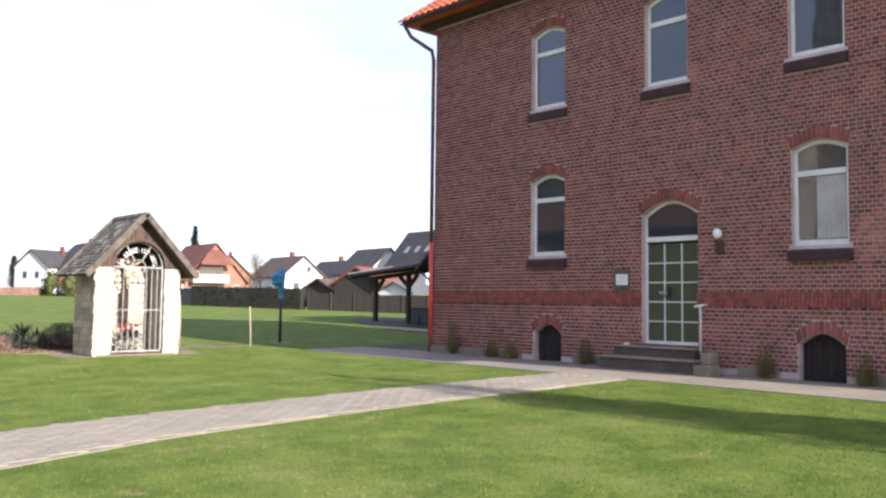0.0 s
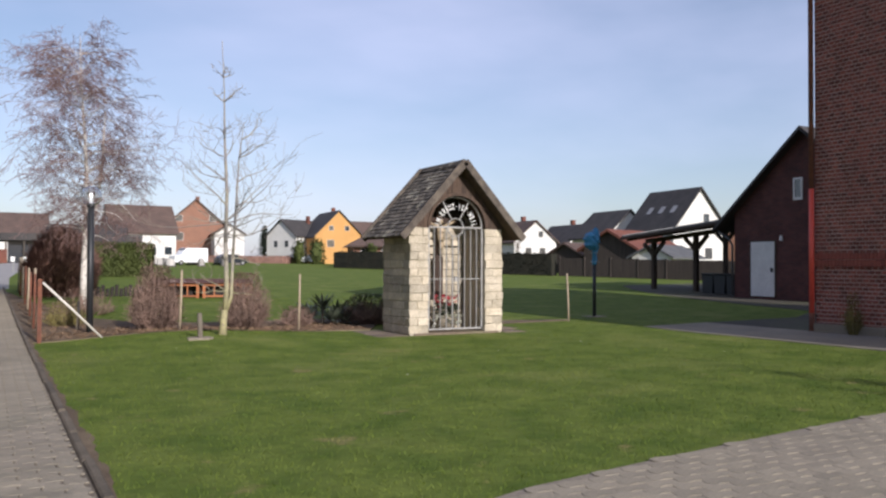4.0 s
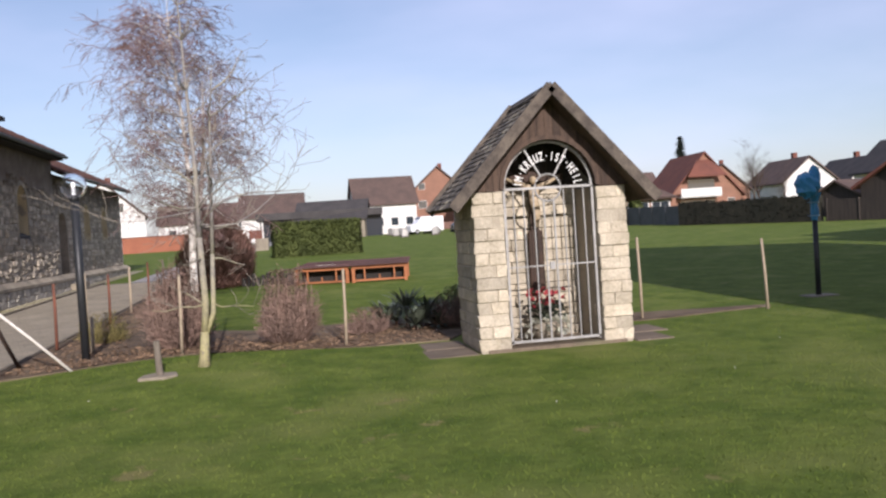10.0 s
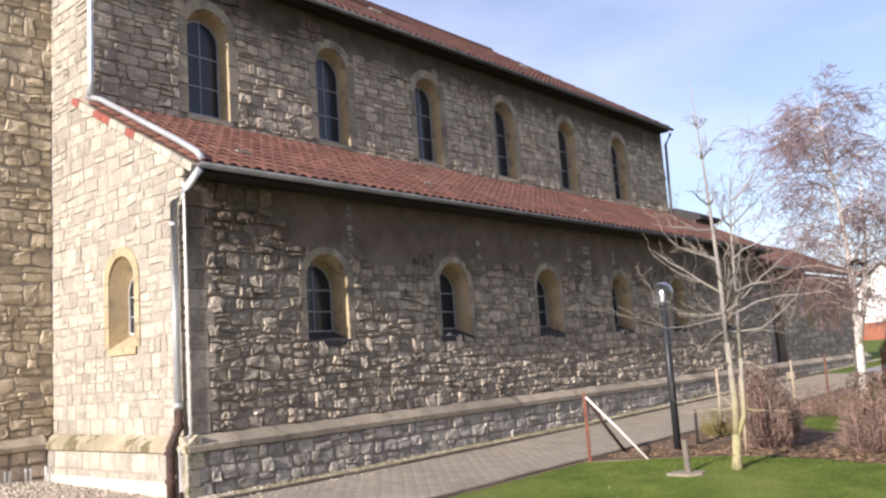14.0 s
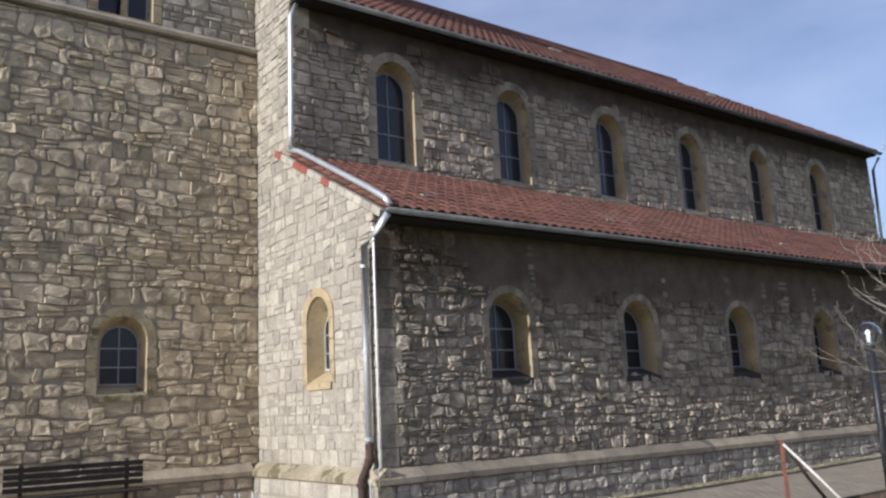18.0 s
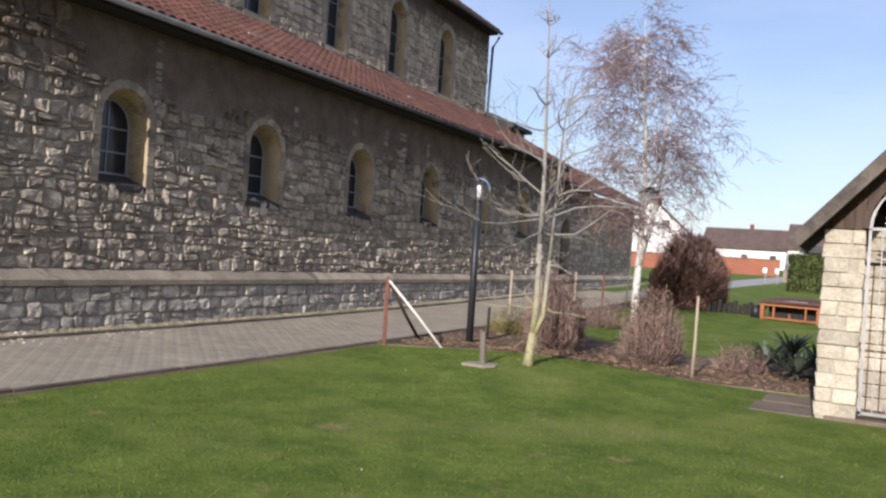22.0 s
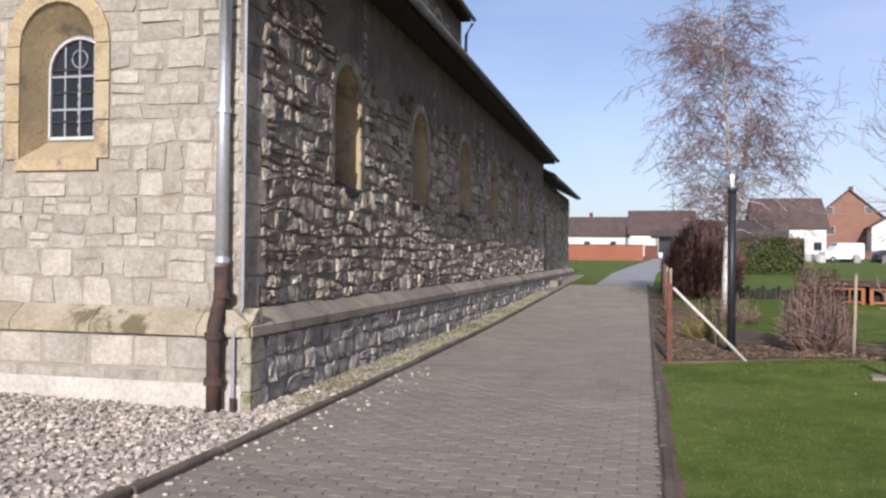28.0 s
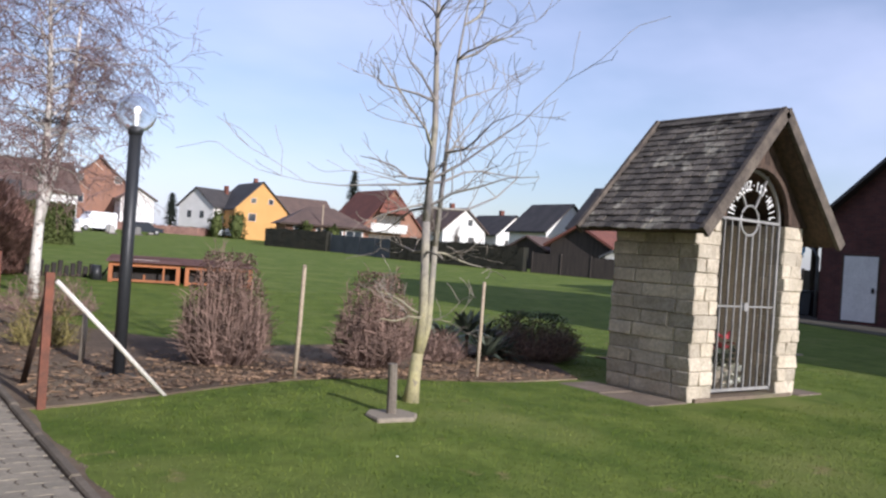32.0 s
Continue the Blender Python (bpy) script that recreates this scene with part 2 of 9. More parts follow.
def under(ob, parent, label=""):
    if parent is not None:
        ob.parent = parent
        ob.matrix_parent_inverse = Matrix.Translation(-parent.location)
    if label:
        ob["label"] = label
    return ob


def thing(name, at, label, category, group="", kind=""):
    e = new(name)
    e.location = at
    e.empty_display_size = 0.2
    return tagged(e, label, category, group, kind)


def place(ob, x, y, z, rz=0.0, s=1.0):
    ob.matrix_basis = pose(x, y, z, 0, 0, rz) @ Matrix.Diagonal((s, s, s, 1))
    return ob


def smoothstep(a, b, x):
    t = min(1.0, max(0.0, (x - a) / (b - a)))
    return t * t * (3 - 2 * t)


def ground_z(x, y):
    """The lie of the land: level by the church, rising gently to the north."""
    s = y - 24
    rise = 0.018 * (s if s > 6 else (0 if s < -6 else (s + 6) ** 2 / 24))
    rise = min(rise, 2.0)
    mound = 0.13 * math.exp(-((x - 2.9) / 1.7) ** 2 - ((y - 21.3) / 1.7) ** 2) * smoothstep(0.5, 1.4, x)
    return 0.43 + rise + mound


def arch(cx, half, z0, spring, n=10, rise=None):
    """Outline of a round-headed opening: up one side, over, down the other."""
    rise = half if rise is None else rise
    pts = [(cx - half, z0)]
    for i in range(n + 1):
        a = math.pi * (1 - i / n)
        pts.append((cx + half * math.cos(a), spring + rise * math.sin(a)))
    pts.append((cx + half, z0))
    return pts

M = {}
for v in ("object", "island"):
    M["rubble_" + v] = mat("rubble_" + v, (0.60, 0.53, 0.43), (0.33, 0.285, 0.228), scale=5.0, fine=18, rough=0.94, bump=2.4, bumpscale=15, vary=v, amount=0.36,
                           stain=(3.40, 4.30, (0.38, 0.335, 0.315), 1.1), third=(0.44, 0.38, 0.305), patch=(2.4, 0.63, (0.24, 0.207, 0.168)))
    M["plinth_" + v] = mat("plinth_" + v, (0.56, 0.52, 0.45), (0.36, 0.33, 0.28), scale=5.0, fine=22, rough=0.94, bump=1.6, bumpscale=12, vary=v, amount=0.28)
    M["ashlar_" + v] = mat("ashlar_" + v, (0.455, 0.425, 0.355), (0.35, 0.32, 0.262), scale=3.4, fine=22, rough=0.92, bump=1.1, bumpscale=14, vary=v, amount=0.20,
                           patch=(6.0, 0.62, (0.29, 0.25, 0.185)))
    M["tower_" + v] = mat("tower_" + v, (0.63, 0.54, 0.395), (0.46, 0.39, 0.278), scale=3.0, fine=24, rough=0.92, bump=1.3, bumpscale=13, vary=v, amount=0.26,
                          third=(0.47, 0.40, 0.28), patch=(0.9, 0.62, (0.26, 0.225, 0.185)))
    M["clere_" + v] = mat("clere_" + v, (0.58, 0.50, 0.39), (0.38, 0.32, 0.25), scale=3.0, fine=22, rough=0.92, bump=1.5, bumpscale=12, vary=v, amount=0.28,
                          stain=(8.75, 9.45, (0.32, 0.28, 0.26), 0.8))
    M["brick_" + v] = mat("brick_" + v, (0.262, 0.088, 0.066), (0.180, 0.063, 0.052), scale=7.0, fine=50, rough=0.88, bump=0.4, vary=v, amount=0.48,
                          patch=(0.5, 0.63, (0.32, 0.13, 0.10)))
    M["tile_" + v] = mat("tile_" + v, (0.195, 0.088, 0.063), (0.135, 0.070, 0.054), scale=1.5, fine=40, rough=0.8, bump=0.3, vary=v, amount=0.3,
                         third=(0.175, 0.090, 0.070), patch=(3.0, 0.70, (0.32, 0.21, 0.15)))
    M["paver_" + v] = mat("paver_" + v, (0.305, 0.268, 0.207), (0.246, 0.216, 0.166), scale=1.2, fine=45, rough=0.93, bump=0.5, vary=v, amount=0.12,
                          third=(0.25, 0.218, 0.172), patch=(0.8, 0.56, (0.218, 0.195, 0.150)))
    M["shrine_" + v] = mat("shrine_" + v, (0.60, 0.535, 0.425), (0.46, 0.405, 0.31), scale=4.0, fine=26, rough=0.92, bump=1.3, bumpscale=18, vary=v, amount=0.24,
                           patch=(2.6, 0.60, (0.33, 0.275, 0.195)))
    M["shingle_" + v] = mat("shingle_" + v, (0.165, 0.146, 0.122), (0.090, 0.080, 0.070), scale=3.0, fine=36, rough=0.9, bump=0.6, vary=v, amount=0.4,
                            patch=(3.2, 0.56, (0.31, 0.29, 0.235)))
    M["pebble_" + v] = mat("pebble_" + v, (0.53, 0.475, 0.40), (0.37, 0.325, 0.265), scale=9.0, fine=60, rough=0.85, bump=0.2, vary=v, amount=0.5)
for v in ("object", "island"):
    M["pebble_moss_" + v] = mat("pebble_moss_" + v, (0.36, 0.325, 0.23), (0.22, 0.20, 0.135), scale=2.0, fine=60, rough=0.9, bump=0.2, vary=v, amount=0.5, third=(0.16, 0.15, 0.06))
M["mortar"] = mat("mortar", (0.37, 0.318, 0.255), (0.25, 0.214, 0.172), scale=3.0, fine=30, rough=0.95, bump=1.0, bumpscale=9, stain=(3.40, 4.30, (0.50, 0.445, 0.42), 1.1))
M["toothing"] = mat("toothing", (0.38, 0.345, 0.30), (0.25, 0.225, 0.195), scale=4.0, fine=24, rough=0.95, bump=0.9, vary="object", amount=0.35)
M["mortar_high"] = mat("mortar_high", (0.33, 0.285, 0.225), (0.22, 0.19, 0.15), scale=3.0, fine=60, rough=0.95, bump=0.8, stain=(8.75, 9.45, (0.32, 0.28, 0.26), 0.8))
M["mortar_light"] = mat("mortar_light", (0.37, 0.33, 0.265), (0.29, 0.255, 0.205), scale=3.0, fine=60, rough=0.95, bump=0.5)
M["mortar_brick"] = mat("mortar_brick", (0.62, 0.50, 0.455), (0.48, 0.38, 0.345), scale=2.0, fine=60, rough=0.95, bump=0.4)
M["sandstone"] = mat("sandstone", (0.47, 0.375, 0.225), (0.37, 0.29, 0.175), scale=2.2, fine=36, rough=0.9, bump=0.4, vary="island", amount=0.25,
                     patch=(2.6, 0.57, (0.22, 0.185, 0.14)), third=(0.42, 0.36, 0.255))
M["sandstone_grey"] = mat("sandstone_grey", (0.40, 0.345, 0.26), (0.28, 0.24, 0.185), scale=2.2, fine=30, rough=0.92, bump=0.7, vary="object", amount=0.25, patch=(1.7, 0.57, (0.20, 0.172, 0.132)))
M["sandstone_moss"] = mat("sandstone_moss", (0.42, 0.365, 0.255), (0.29, 0.248, 0.162), third=(0.44, 0.39, 0.29), patch=(2.6, 0.54, (0.165, 0.142, 0.078)), scale=2.2, fine=26, rough=0.94, bump=1.2, bumpscale=14, vary="object", amount=0.12)
M["lawn"] = mat("lawn", (0.083, 0.125, 0.022), (0.139, 0.180, 0.037), third=(0.160, 0.186, 0.050), patch=(1.7, 0.63, (0.190, 0.176, 0.068)), scale=1.9, fine=9.0, rough=0.95, bump=0.8, bumpscale=40, spec=0.1)
M["blades"] = mat("blades", (0.085, 0.128, 0.023), (0.140, 0.181, 0.037), third=(0.158, 0.184, 0.048), patch=(1.7, 0.63, (0.190, 0.176, 0.068)), scale=1.9, fine=6.0, rough=0.95, bump=0.0, vary="island", amount=0.15, spec=0.03)
M["soil"] = mat("soil", (0.175, 0.130, 0.092), (0.105, 0.080, 0.058), third=(0.235, 0.185, 0.125), scale=1.6, fine=22, rough=0.97, bump=1.0, bumpscale=26, spec=0.1)
M["litter"] = mat("litter", (0.30, 0.20, 0.125), (0.17, 0.11, 0.07), scale=4, fine=30, rough=0.9, bump=0.2, vary="island", amount=0.6)
M["path_base"] = mat("path_base", (0.27, 0.232, 0.186), (0.21, 0.18, 0.142), scale=1.2, fine=40, rough=0.95, bump=0.6)
M["pale_path"] = mat("pale_path", (0.36, 0.345, 0.33), (0.30, 0.285, 0.27), scale=1.0, fine=30, rough=0.95, bump=0.4)
M["concrete"] = mat("concrete", (0.285, 0.245, 0.185), (0.22, 0.19, 0.145), scale=1.1, fine=32, rough=0.93, bump=0.4, third=(0.20, 0.185, 0.16))
M["concrete_dark"] = mat("concrete_dark", (0.125, 0.108, 0.092), (0.085, 0.074, 0.063), scale=2.0, fine=40, rough=0.95, bump=0.5, vary="object", amount=0.25)
M["white_paint"] = mat("white_paint", (0.78, 0.77, 0.74), (0.70, 0.69, 0.66), scale=3, fine=40, rough=0.5, bump=0.06)
M["white_wall"] = mat("white_wall", (0.74, 0.73, 0.70), (0.65, 0.64, 0.61), scale=0.6, fine=20, rough=0.85, bump=0.1)
M["glass_dark"] = glass_mat("glass_dark", (0.034, 0.042, 0.050), spec=1.0)
M["glass_door"] = glass_mat("glass_door", (0.062, 0.078, 0.042), 0.22)
M["glass_church"] = glass_mat("glass_church", (0.022, 0.026, 0.034), 0.18)
M["curtain"] = mat("curtain", (0.50, 0.48, 0.43), (0.40, 0.38, 0.34), scale=2, fine=30, rough=0.9, bump=0.2)
M["pale_frame"] = plain("pale_frame", (0.52, 0.52, 0.50), 0.5)
M["lead"] = plain("lead", (0.33, 0.34, 0.36), 0.5, 0.3)
M["zinc"] = mat("zinc", (0.62, 0.64, 0.65), (0.52, 0.54, 0.56), scale=3, fine=40, rough=0.42, bump=0.06, metal=0.55)
M["zinc_old"] = mat("zinc_old", (0.16, 0.165, 0.17), (0.10, 0.105, 0.11), scale=3, fine=40, rough=0.6, bump=0.1, metal=0.3)
M["rust"] = mat("rust", (0.082, 0.052, 0.040), (0.050, 0.036, 0.031), scale=9, fine=60, rough=0.85, bump=0.4, third=(0.105, 0.060, 0.042))
M["rust_red"] = mat("rust_red", (0.20, 0.075, 0.045), (0.12, 0.055, 0.038), scale=9, fine=60, rough=0.8, bump=0.3)
M["red_pipe"] = plain("red_pipe", (0.66, 0.085, 0.055), 0.4)
M["black_metal"] = plain("black_metal", (0.028, 0.030, 0.033), 0.45, 0.2)
M["grey_metal"] = mat("grey_metal", (0.40, 0.395, 0.385), (0.30, 0.295, 0.285), scale=5, fine=50, rough=0.5, bump=0.1, metal=0.3)
M["letter"] = plain("letter", (0.80, 0.80, 0.78), 0.4)
M["clear"] = clear_mat("clear")
M["dark_wood"] = mat("dark_wood", (0.095, 0.062, 0.045), (0.055, 0.038, 0.030), scale=2.0, fine=30, rough=0.8, bump=0.4, stretch=(9, 9, 0.8), vary="object", amount=0.3)
M["grey_wood"] = mat("grey_wood", (0.27, 0.235, 0.19), (0.17, 0.145, 0.115), scale=3.0, fine=40, rough=0.88, bump=0.5, stretch=(12, 12, 1.2), vary="object", amount=0.25)
M["black_wood"] = mat("black_wood", (0.040, 0.033, 0.029), (0.024, 0.021, 0.019), scale=3.0, fine=40, rough=0.85, bump=0.4, stretch=(9, 9, 1))
M["beam_wood"] = mat("beam_wood", (0.085, 0.060, 0.043), (0.055, 0.040, 0.030), scale=3.0, fine=40, rough=0.8, bump=0.4, stretch=(9, 9, 1))
M["orange_wood"] = mat("orange_wood", (0.40, 0.155, 0.065), (0.31, 0.115, 0.05), scale=3.0, fine=40, rough=0.7, bump=0.3, vary="object", amount=0.2)
M["felt_roof"] = mat("felt_roof", (0.115, 0.062, 0.058), (0.080, 0.047, 0.045), scale=1.6, fine=36, rough=0.9, bump=0.3, vary="object", amount=0.25)
M["white_wood"] = mat("white_wood", (0.72, 0.69, 0.63), (0.58, 0.54, 0.47), scale=4, fine=36, rough=0.7, bump=0.2)
M["birch_bark"] = mat("birch_bark", (0.66, 0.63, 0.58), (0.50, 0.465, 0.42), scale=5, fine=30, rough=0.85, bump=0.4, patch=(6.0, 0.60, (0.07, 0.06, 0.055)))
M["twig"] = mat("twig", (0.25, 0.165, 0.150), (0.165, 0.108, 0.102), scale=2, fine=20, rough=0.85, bump=0.0)
M["bark_moss"] = mat("bark_moss", (0.40, 0.36, 0.18), (0.27, 0.245, 0.155), scale=4, fine=36, rough=0.9, bump=0.5, third=(0.39, 0.365, 0.14), patch=(7.0, 0.60, (0.20, 0.175, 0.13)), stain=(0.85, 2.2, (0.84, 0.86, 1.4), 0.8))
M["bark_pale"] = mat("bark_pale", (0.27, 0.235, 0.19), (0.19, 0.165, 0.135), scale=4, fine=36, rough=0.9, bump=0.3)
M["shrub"] = mat("shrub", (0.275, 0.185, 0.15), (0.175, 0.122, 0.10), scale=3, fine=20, rough=0.9, bump=0.0, vary="island", amount=0.45)
M["bush_red"] = mat("bush_red", (0.34, 0.20, 0.165), (0.21, 0.125, 0.105), scale=2, fine=20, rough=0.9, bump=0.0, vary="island", amount=0.5)
M["thuja"] = mat("thuja", (0.085, 0.105, 0.030), (0.052, 0.068, 0.020), scale=1.3, fine=20, rough=0.9, bump=0.0, vary="island", amount=0.5)
M["hedge_dark"] = mat("hedge_dark", (0.030, 0.028, 0.020), (0.018, 0.019, 0.014), scale=1.3, fine=20, rough=0.9, bump=0.0, vary="island", amount=0.5)
M["leaf_dark"] = mat("leaf_dark", (0.115, 0.135, 0.098), (0.068, 0.086, 0.064), scale=3, fine=20, rough=0.5, bump=0.0, vary="island", amount=0.5)
M["weed"] = mat("weed", (0.22, 0.185, 0.065), (0.14, 0.125, 0.05), scale=3, fine=20, rough=0.9, bump=0.0, vary="island", amount=0.5)
M["conifer"] = mat("conifer", (0.040, 0.055, 0.038), (0.028, 0.038, 0.028), scale=1, fine=20, rough=0.9, bump=0.0, vary="island", amount=0.4)
M["roof_dark"] = mat("roof_dark", (0.068, 0.062, 0.060), (0.046, 0.043, 0.043), scale=0.8, fine=12, rough=0.8, bump=0.3)
M["roof_brown"] = mat("roof_brown", (0.125, 0.085, 0.070), (0.090, 0.064, 0.055), scale=0.8, fine=12, rough=0.85, bump=0.3)
M["roof_red"] = mat("roof_red", (0.185, 0.070, 0.048), (0.135, 0.056, 0.042), scale=0.8, fine=12, rough=0.85, bump=0.3)
M["roof_orange"] = mat("roof_orange", (0.50, 0.135, 0.060), (0.36, 0.095, 0.048), scale=1.5, fine=25, rough=0.75, bump=0.3, vary="object", amount=0.3)
M["wall_red"] = mat("wall_red", (0.33, 0.125, 0.072), (0.28, 0.105, 0.062), scale=0.8, fine=20, rough=0.85, bump=0.2)
M["orange_wall"] = mat("orange_wall", (0.59, 0.325, 0.115), (0.53, 0.29, 0.10), scale=0.5, fine=15, rough=0.85, bump=0.1)
M["orange_brick"] = mat("orange_brick", (0.295, 0.155, 0.105), (0.24, 0.128, 0.088), scale=0.8, fine=20, rough=0.85, bump=0.2)
M["yellow_wall"] = mat("yellow_wall", (0.55, 0.45, 0.25), (0.48, 0.39, 0.21), scale=0.5, fine=15, rough=0.85, bump=0.1)
M["grey_fence"] = mat("grey_fence", (0.115, 0.118, 0.122), (0.085, 0.088, 0.092), scale=1, fine=18, rough=0.8, bump=0.2)
M["brown_fence"] = mat("brown_fence", (0.062, 0.050, 0.042), (0.040, 0.033, 0.029), scale=1, fine=18, rough=0.85, bump=0.3, stretch=(6, 6, 0.6))
M["blue"] = plain("blue", (0.035, 0.195, 0.36), 0.45)
M["blue_pale"] = plain("blue_pale", (0.20, 0.36, 0.48), 0.5)
M["car_white"] = plain("car_white", (0.78, 0.79, 0.80), 0.25)
M["car_dark"] = plain("car_dark", (0.030, 0.034, 0.042), 0.2)
M["tyre"] = plain("tyre", (0.02, 0.02, 0.02), 0.8)
M["gravestone"] = mat("gravestone", (0.42, 0.41, 0.40), (0.20, 0.195, 0.19), scale=0.6, fine=30, rough=0.7, bump=0.2, vary="object", amount=0.7)
M["kerb"] = mat("kerb", (0.165, 0.138, 0.105), (0.108, 0.090, 0.068), scale=3.0, fine=40, rough=0.95, bump=0.6, vary="object", amount=0.2)
M["limewash"] = mat("limewash", (0.58, 0.545, 0.48), (0.47, 0.435, 0.37), scale=1.6, fine=24, rough=0.95, bump=0.5)
M["brick_bright"] = mat("brick_bright", (0.29, 0.090, 0.065), (0.215, 0.068, 0.053), scale=7.0, fine=50, rough=0.85, bump=0.4, vary="island", amount=0.25)
M["brick_arch"] = mat("brick_arch", (0.275, 0.088, 0.066), (0.205, 0.068, 0.054), scale=7.0, fine=50, rough=0.85, bump=0.4, vary="island", amount=0.35)
M["sill_brick"] = mat("sill_brick", (0.070, 0.033, 0.034), (0.044, 0.024, 0.026), scale=5.0, fine=40, rough=0.8, bump=0.4)
M["path_joint"] = mat("path_joint", (0.175, 0.148, 0.115), (0.105, 0.089, 0.069), scale=1.2, fine=40, rough=0.95, bump=0.6)
M["moss_stone"] = mat("moss_stone", (0.42, 0.385, 0.30), (0.30, 0.275, 0.20), scale=3.0, fine=30, rough=0.93, bump=1.0, bumpscale=16, patch=(5.0, 0.53, (0.165, 0.160, 0.085)))
M["mortar_shrine"] = mat("mortar_shrine", (0.45, 0.40, 0.315), (0.37, 0.325, 0.25), scale=3.0, fine=50, rough=0.95, bump=0.6)
M["sheet_roof"] = mat("sheet_roof", (0.30, 0.295, 0.285), (0.21, 0.205, 0.20), scale=1.2, fine=24, rough=0.8, bump=0.2)
M["slab"] = mat("slab", (0.215, 0.168, 0.122), (0.15, 0.118, 0.088), scale=3.0, fine=34, rough=0.94, bump=0.7, third=(0.16, 0.155, 0.09))
M["barge"] = mat("barge", (0.150, 0.125, 0.100), (0.070, 0.058, 0.050), scale=6.0, fine=40, rough=0.9, bump=0.8)
M["pale_wood"] = mat("pale_wood", (0.44, 0.36, 0.26), (0.33, 0.265, 0.19), scale=3.0, fine=40, rough=0.85, bump=0.4, stretch=(12, 12, 1.2))
M["yard"] = mat("yard", (0.085, 0.075, 0.056), (0.056, 0.050, 0.038), scale=0.8, fine=24, rough=0.95, bump=0.5, third=(0.095, 0.10, 0.05))
M["flower"] = mat("flower", (0.50, 0.075, 0.085), (0.36, 0.05, 0.07), scale=8, fine=30, rough=0.7, bump=0.0, vary="island", amount=0.5)
M["flower_white"] = mat("flower_white", (0.74, 0.74, 0.66), (0.60, 0.62, 0.50), scale=8, fine=30, rough=0.7, bump=0.0, vary="island", amount=0.3)
M["figure"] = mat("figure", (0.50, 0.40, 0.28), (0.40, 0.31, 0.20), scale=6, fine=30, rough=0.5, bump=0.1)
M["cross_wood"] = mat("cross_wood", (0.070, 0.042, 0.030), (0.045, 0.029, 0.022), scale=4, fine=40, rough=0.7, bump=0.3)


def brick_wall_mat(name, c1, c2, mortar, axis):
    m = bpy.data.materials.new(name)
    m.use_nodes = True
    nt = m.node_tree
    tc = nt.nodes.new("ShaderNodeTexCoord").outputs["Object"]
    sep = nt.nodes.new("ShaderNodeSeparateXYZ")
    nt.links.new(tc, sep.inputs["Vector"])
    cmb = nt.nodes.new("ShaderNodeCombineXYZ")
    nt.links.new(sep.outputs["Y" if axis == "x" else "X"], cmb.inputs["X"])
    nt.links.new(sep.outputs["Z"], cmb.inputs["Y"])
    bk = nt.nodes.new("ShaderNodeTexBrick")
    bk.inputs["Color1"].default_value, bk.inputs["Color2"].default_value, bk.inputs["Mortar"].default_value = (*c1, 1), (*c2, 1), (*mortar, 1)
    bk.inputs["Scale"].default_value = 1.0
    bk.inputs["Brick Width"].default_value, bk.inputs["Row Height"].default_value, bk.inputs["Mortar Size"].default_value = 0.25, 0.077, 0.006
    nt.links.new(cmb.outputs["Vector"], bk.inputs["Vector"])
    g = ramp_node(nt, (0.65, 0.65, 0.65), (1.25, 1.25, 1.25), 0.3, 0.7)
    nt.links.new(noise_node(nt, tc, 1.4, 5.0), g.inputs["Fac"])
    col = mixer(nt, "MULTIPLY", 0.9, bk.outputs["Color"], g.outputs["Color"])
    bs = nt.nodes["Principled BSDF"]
    nt.links.new(col, bs.inputs["Base Color"])
    bs.inputs["Roughness"].default_value = 0.88
    bp = nt.nodes.new("ShaderNodeBump")
    bp.inputs["Strength"].default_value, bp.inputs["Distance"].default_value = 0.4, 0.01
    nt.links.new(bk.outputs["Fac"], bp.inputs["Height"])
    bp.invert = True
    nt.links.new(bp.outputs["Normal"], bs.inputs["Normal"])
    return m


M["barn_brick"] = brick_wall_mat("barn_brick", (0.110, 0.036, 0.030), (0.078, 0.027, 0.025), (0.095, 0.062, 0.054), "x")

# ---- ground ----
def grid(lines_x, lines_y, lift, material, name, mask=None):
    g = Geo()
    nx, ny = len(lines_x), len(lines_y)
    for y in lines_y:
        for x in lines_x:
            g.v.append((x, y, ground_z(x, y) + lift))
    for j in range(ny - 1):
        for i in range(nx - 1):
            g.f.append((j * nx + i, j * nx + i + 1, (j + 1) * nx + i + 1, (j + 1) * nx + i))
    return g.part(name, material)


far_lines = [-1500, -700, -350, -180, -100, -60, -40, -30]
gx = far_lines + [x for x in range(-24, 0, 2)] + [0.4 * i for i in range(20)] + [x for x in range(8, 61, 2)] + [80, 120, 200, 400, 800, 1500]
gy = far_lines + [y for y in range(-24, 18, 2)] + [18 + 0.4 * i for i in range(20)] + [y for y in range(26, 141, 2)] + [160, 200, 300, 500, 900, 1500]
ground = grid(gx, gy, 0.0, M["lawn"], "ground")
tagged(ground, "mown green lawn with mossy and yellowed patches", "lawn", kind="structure")


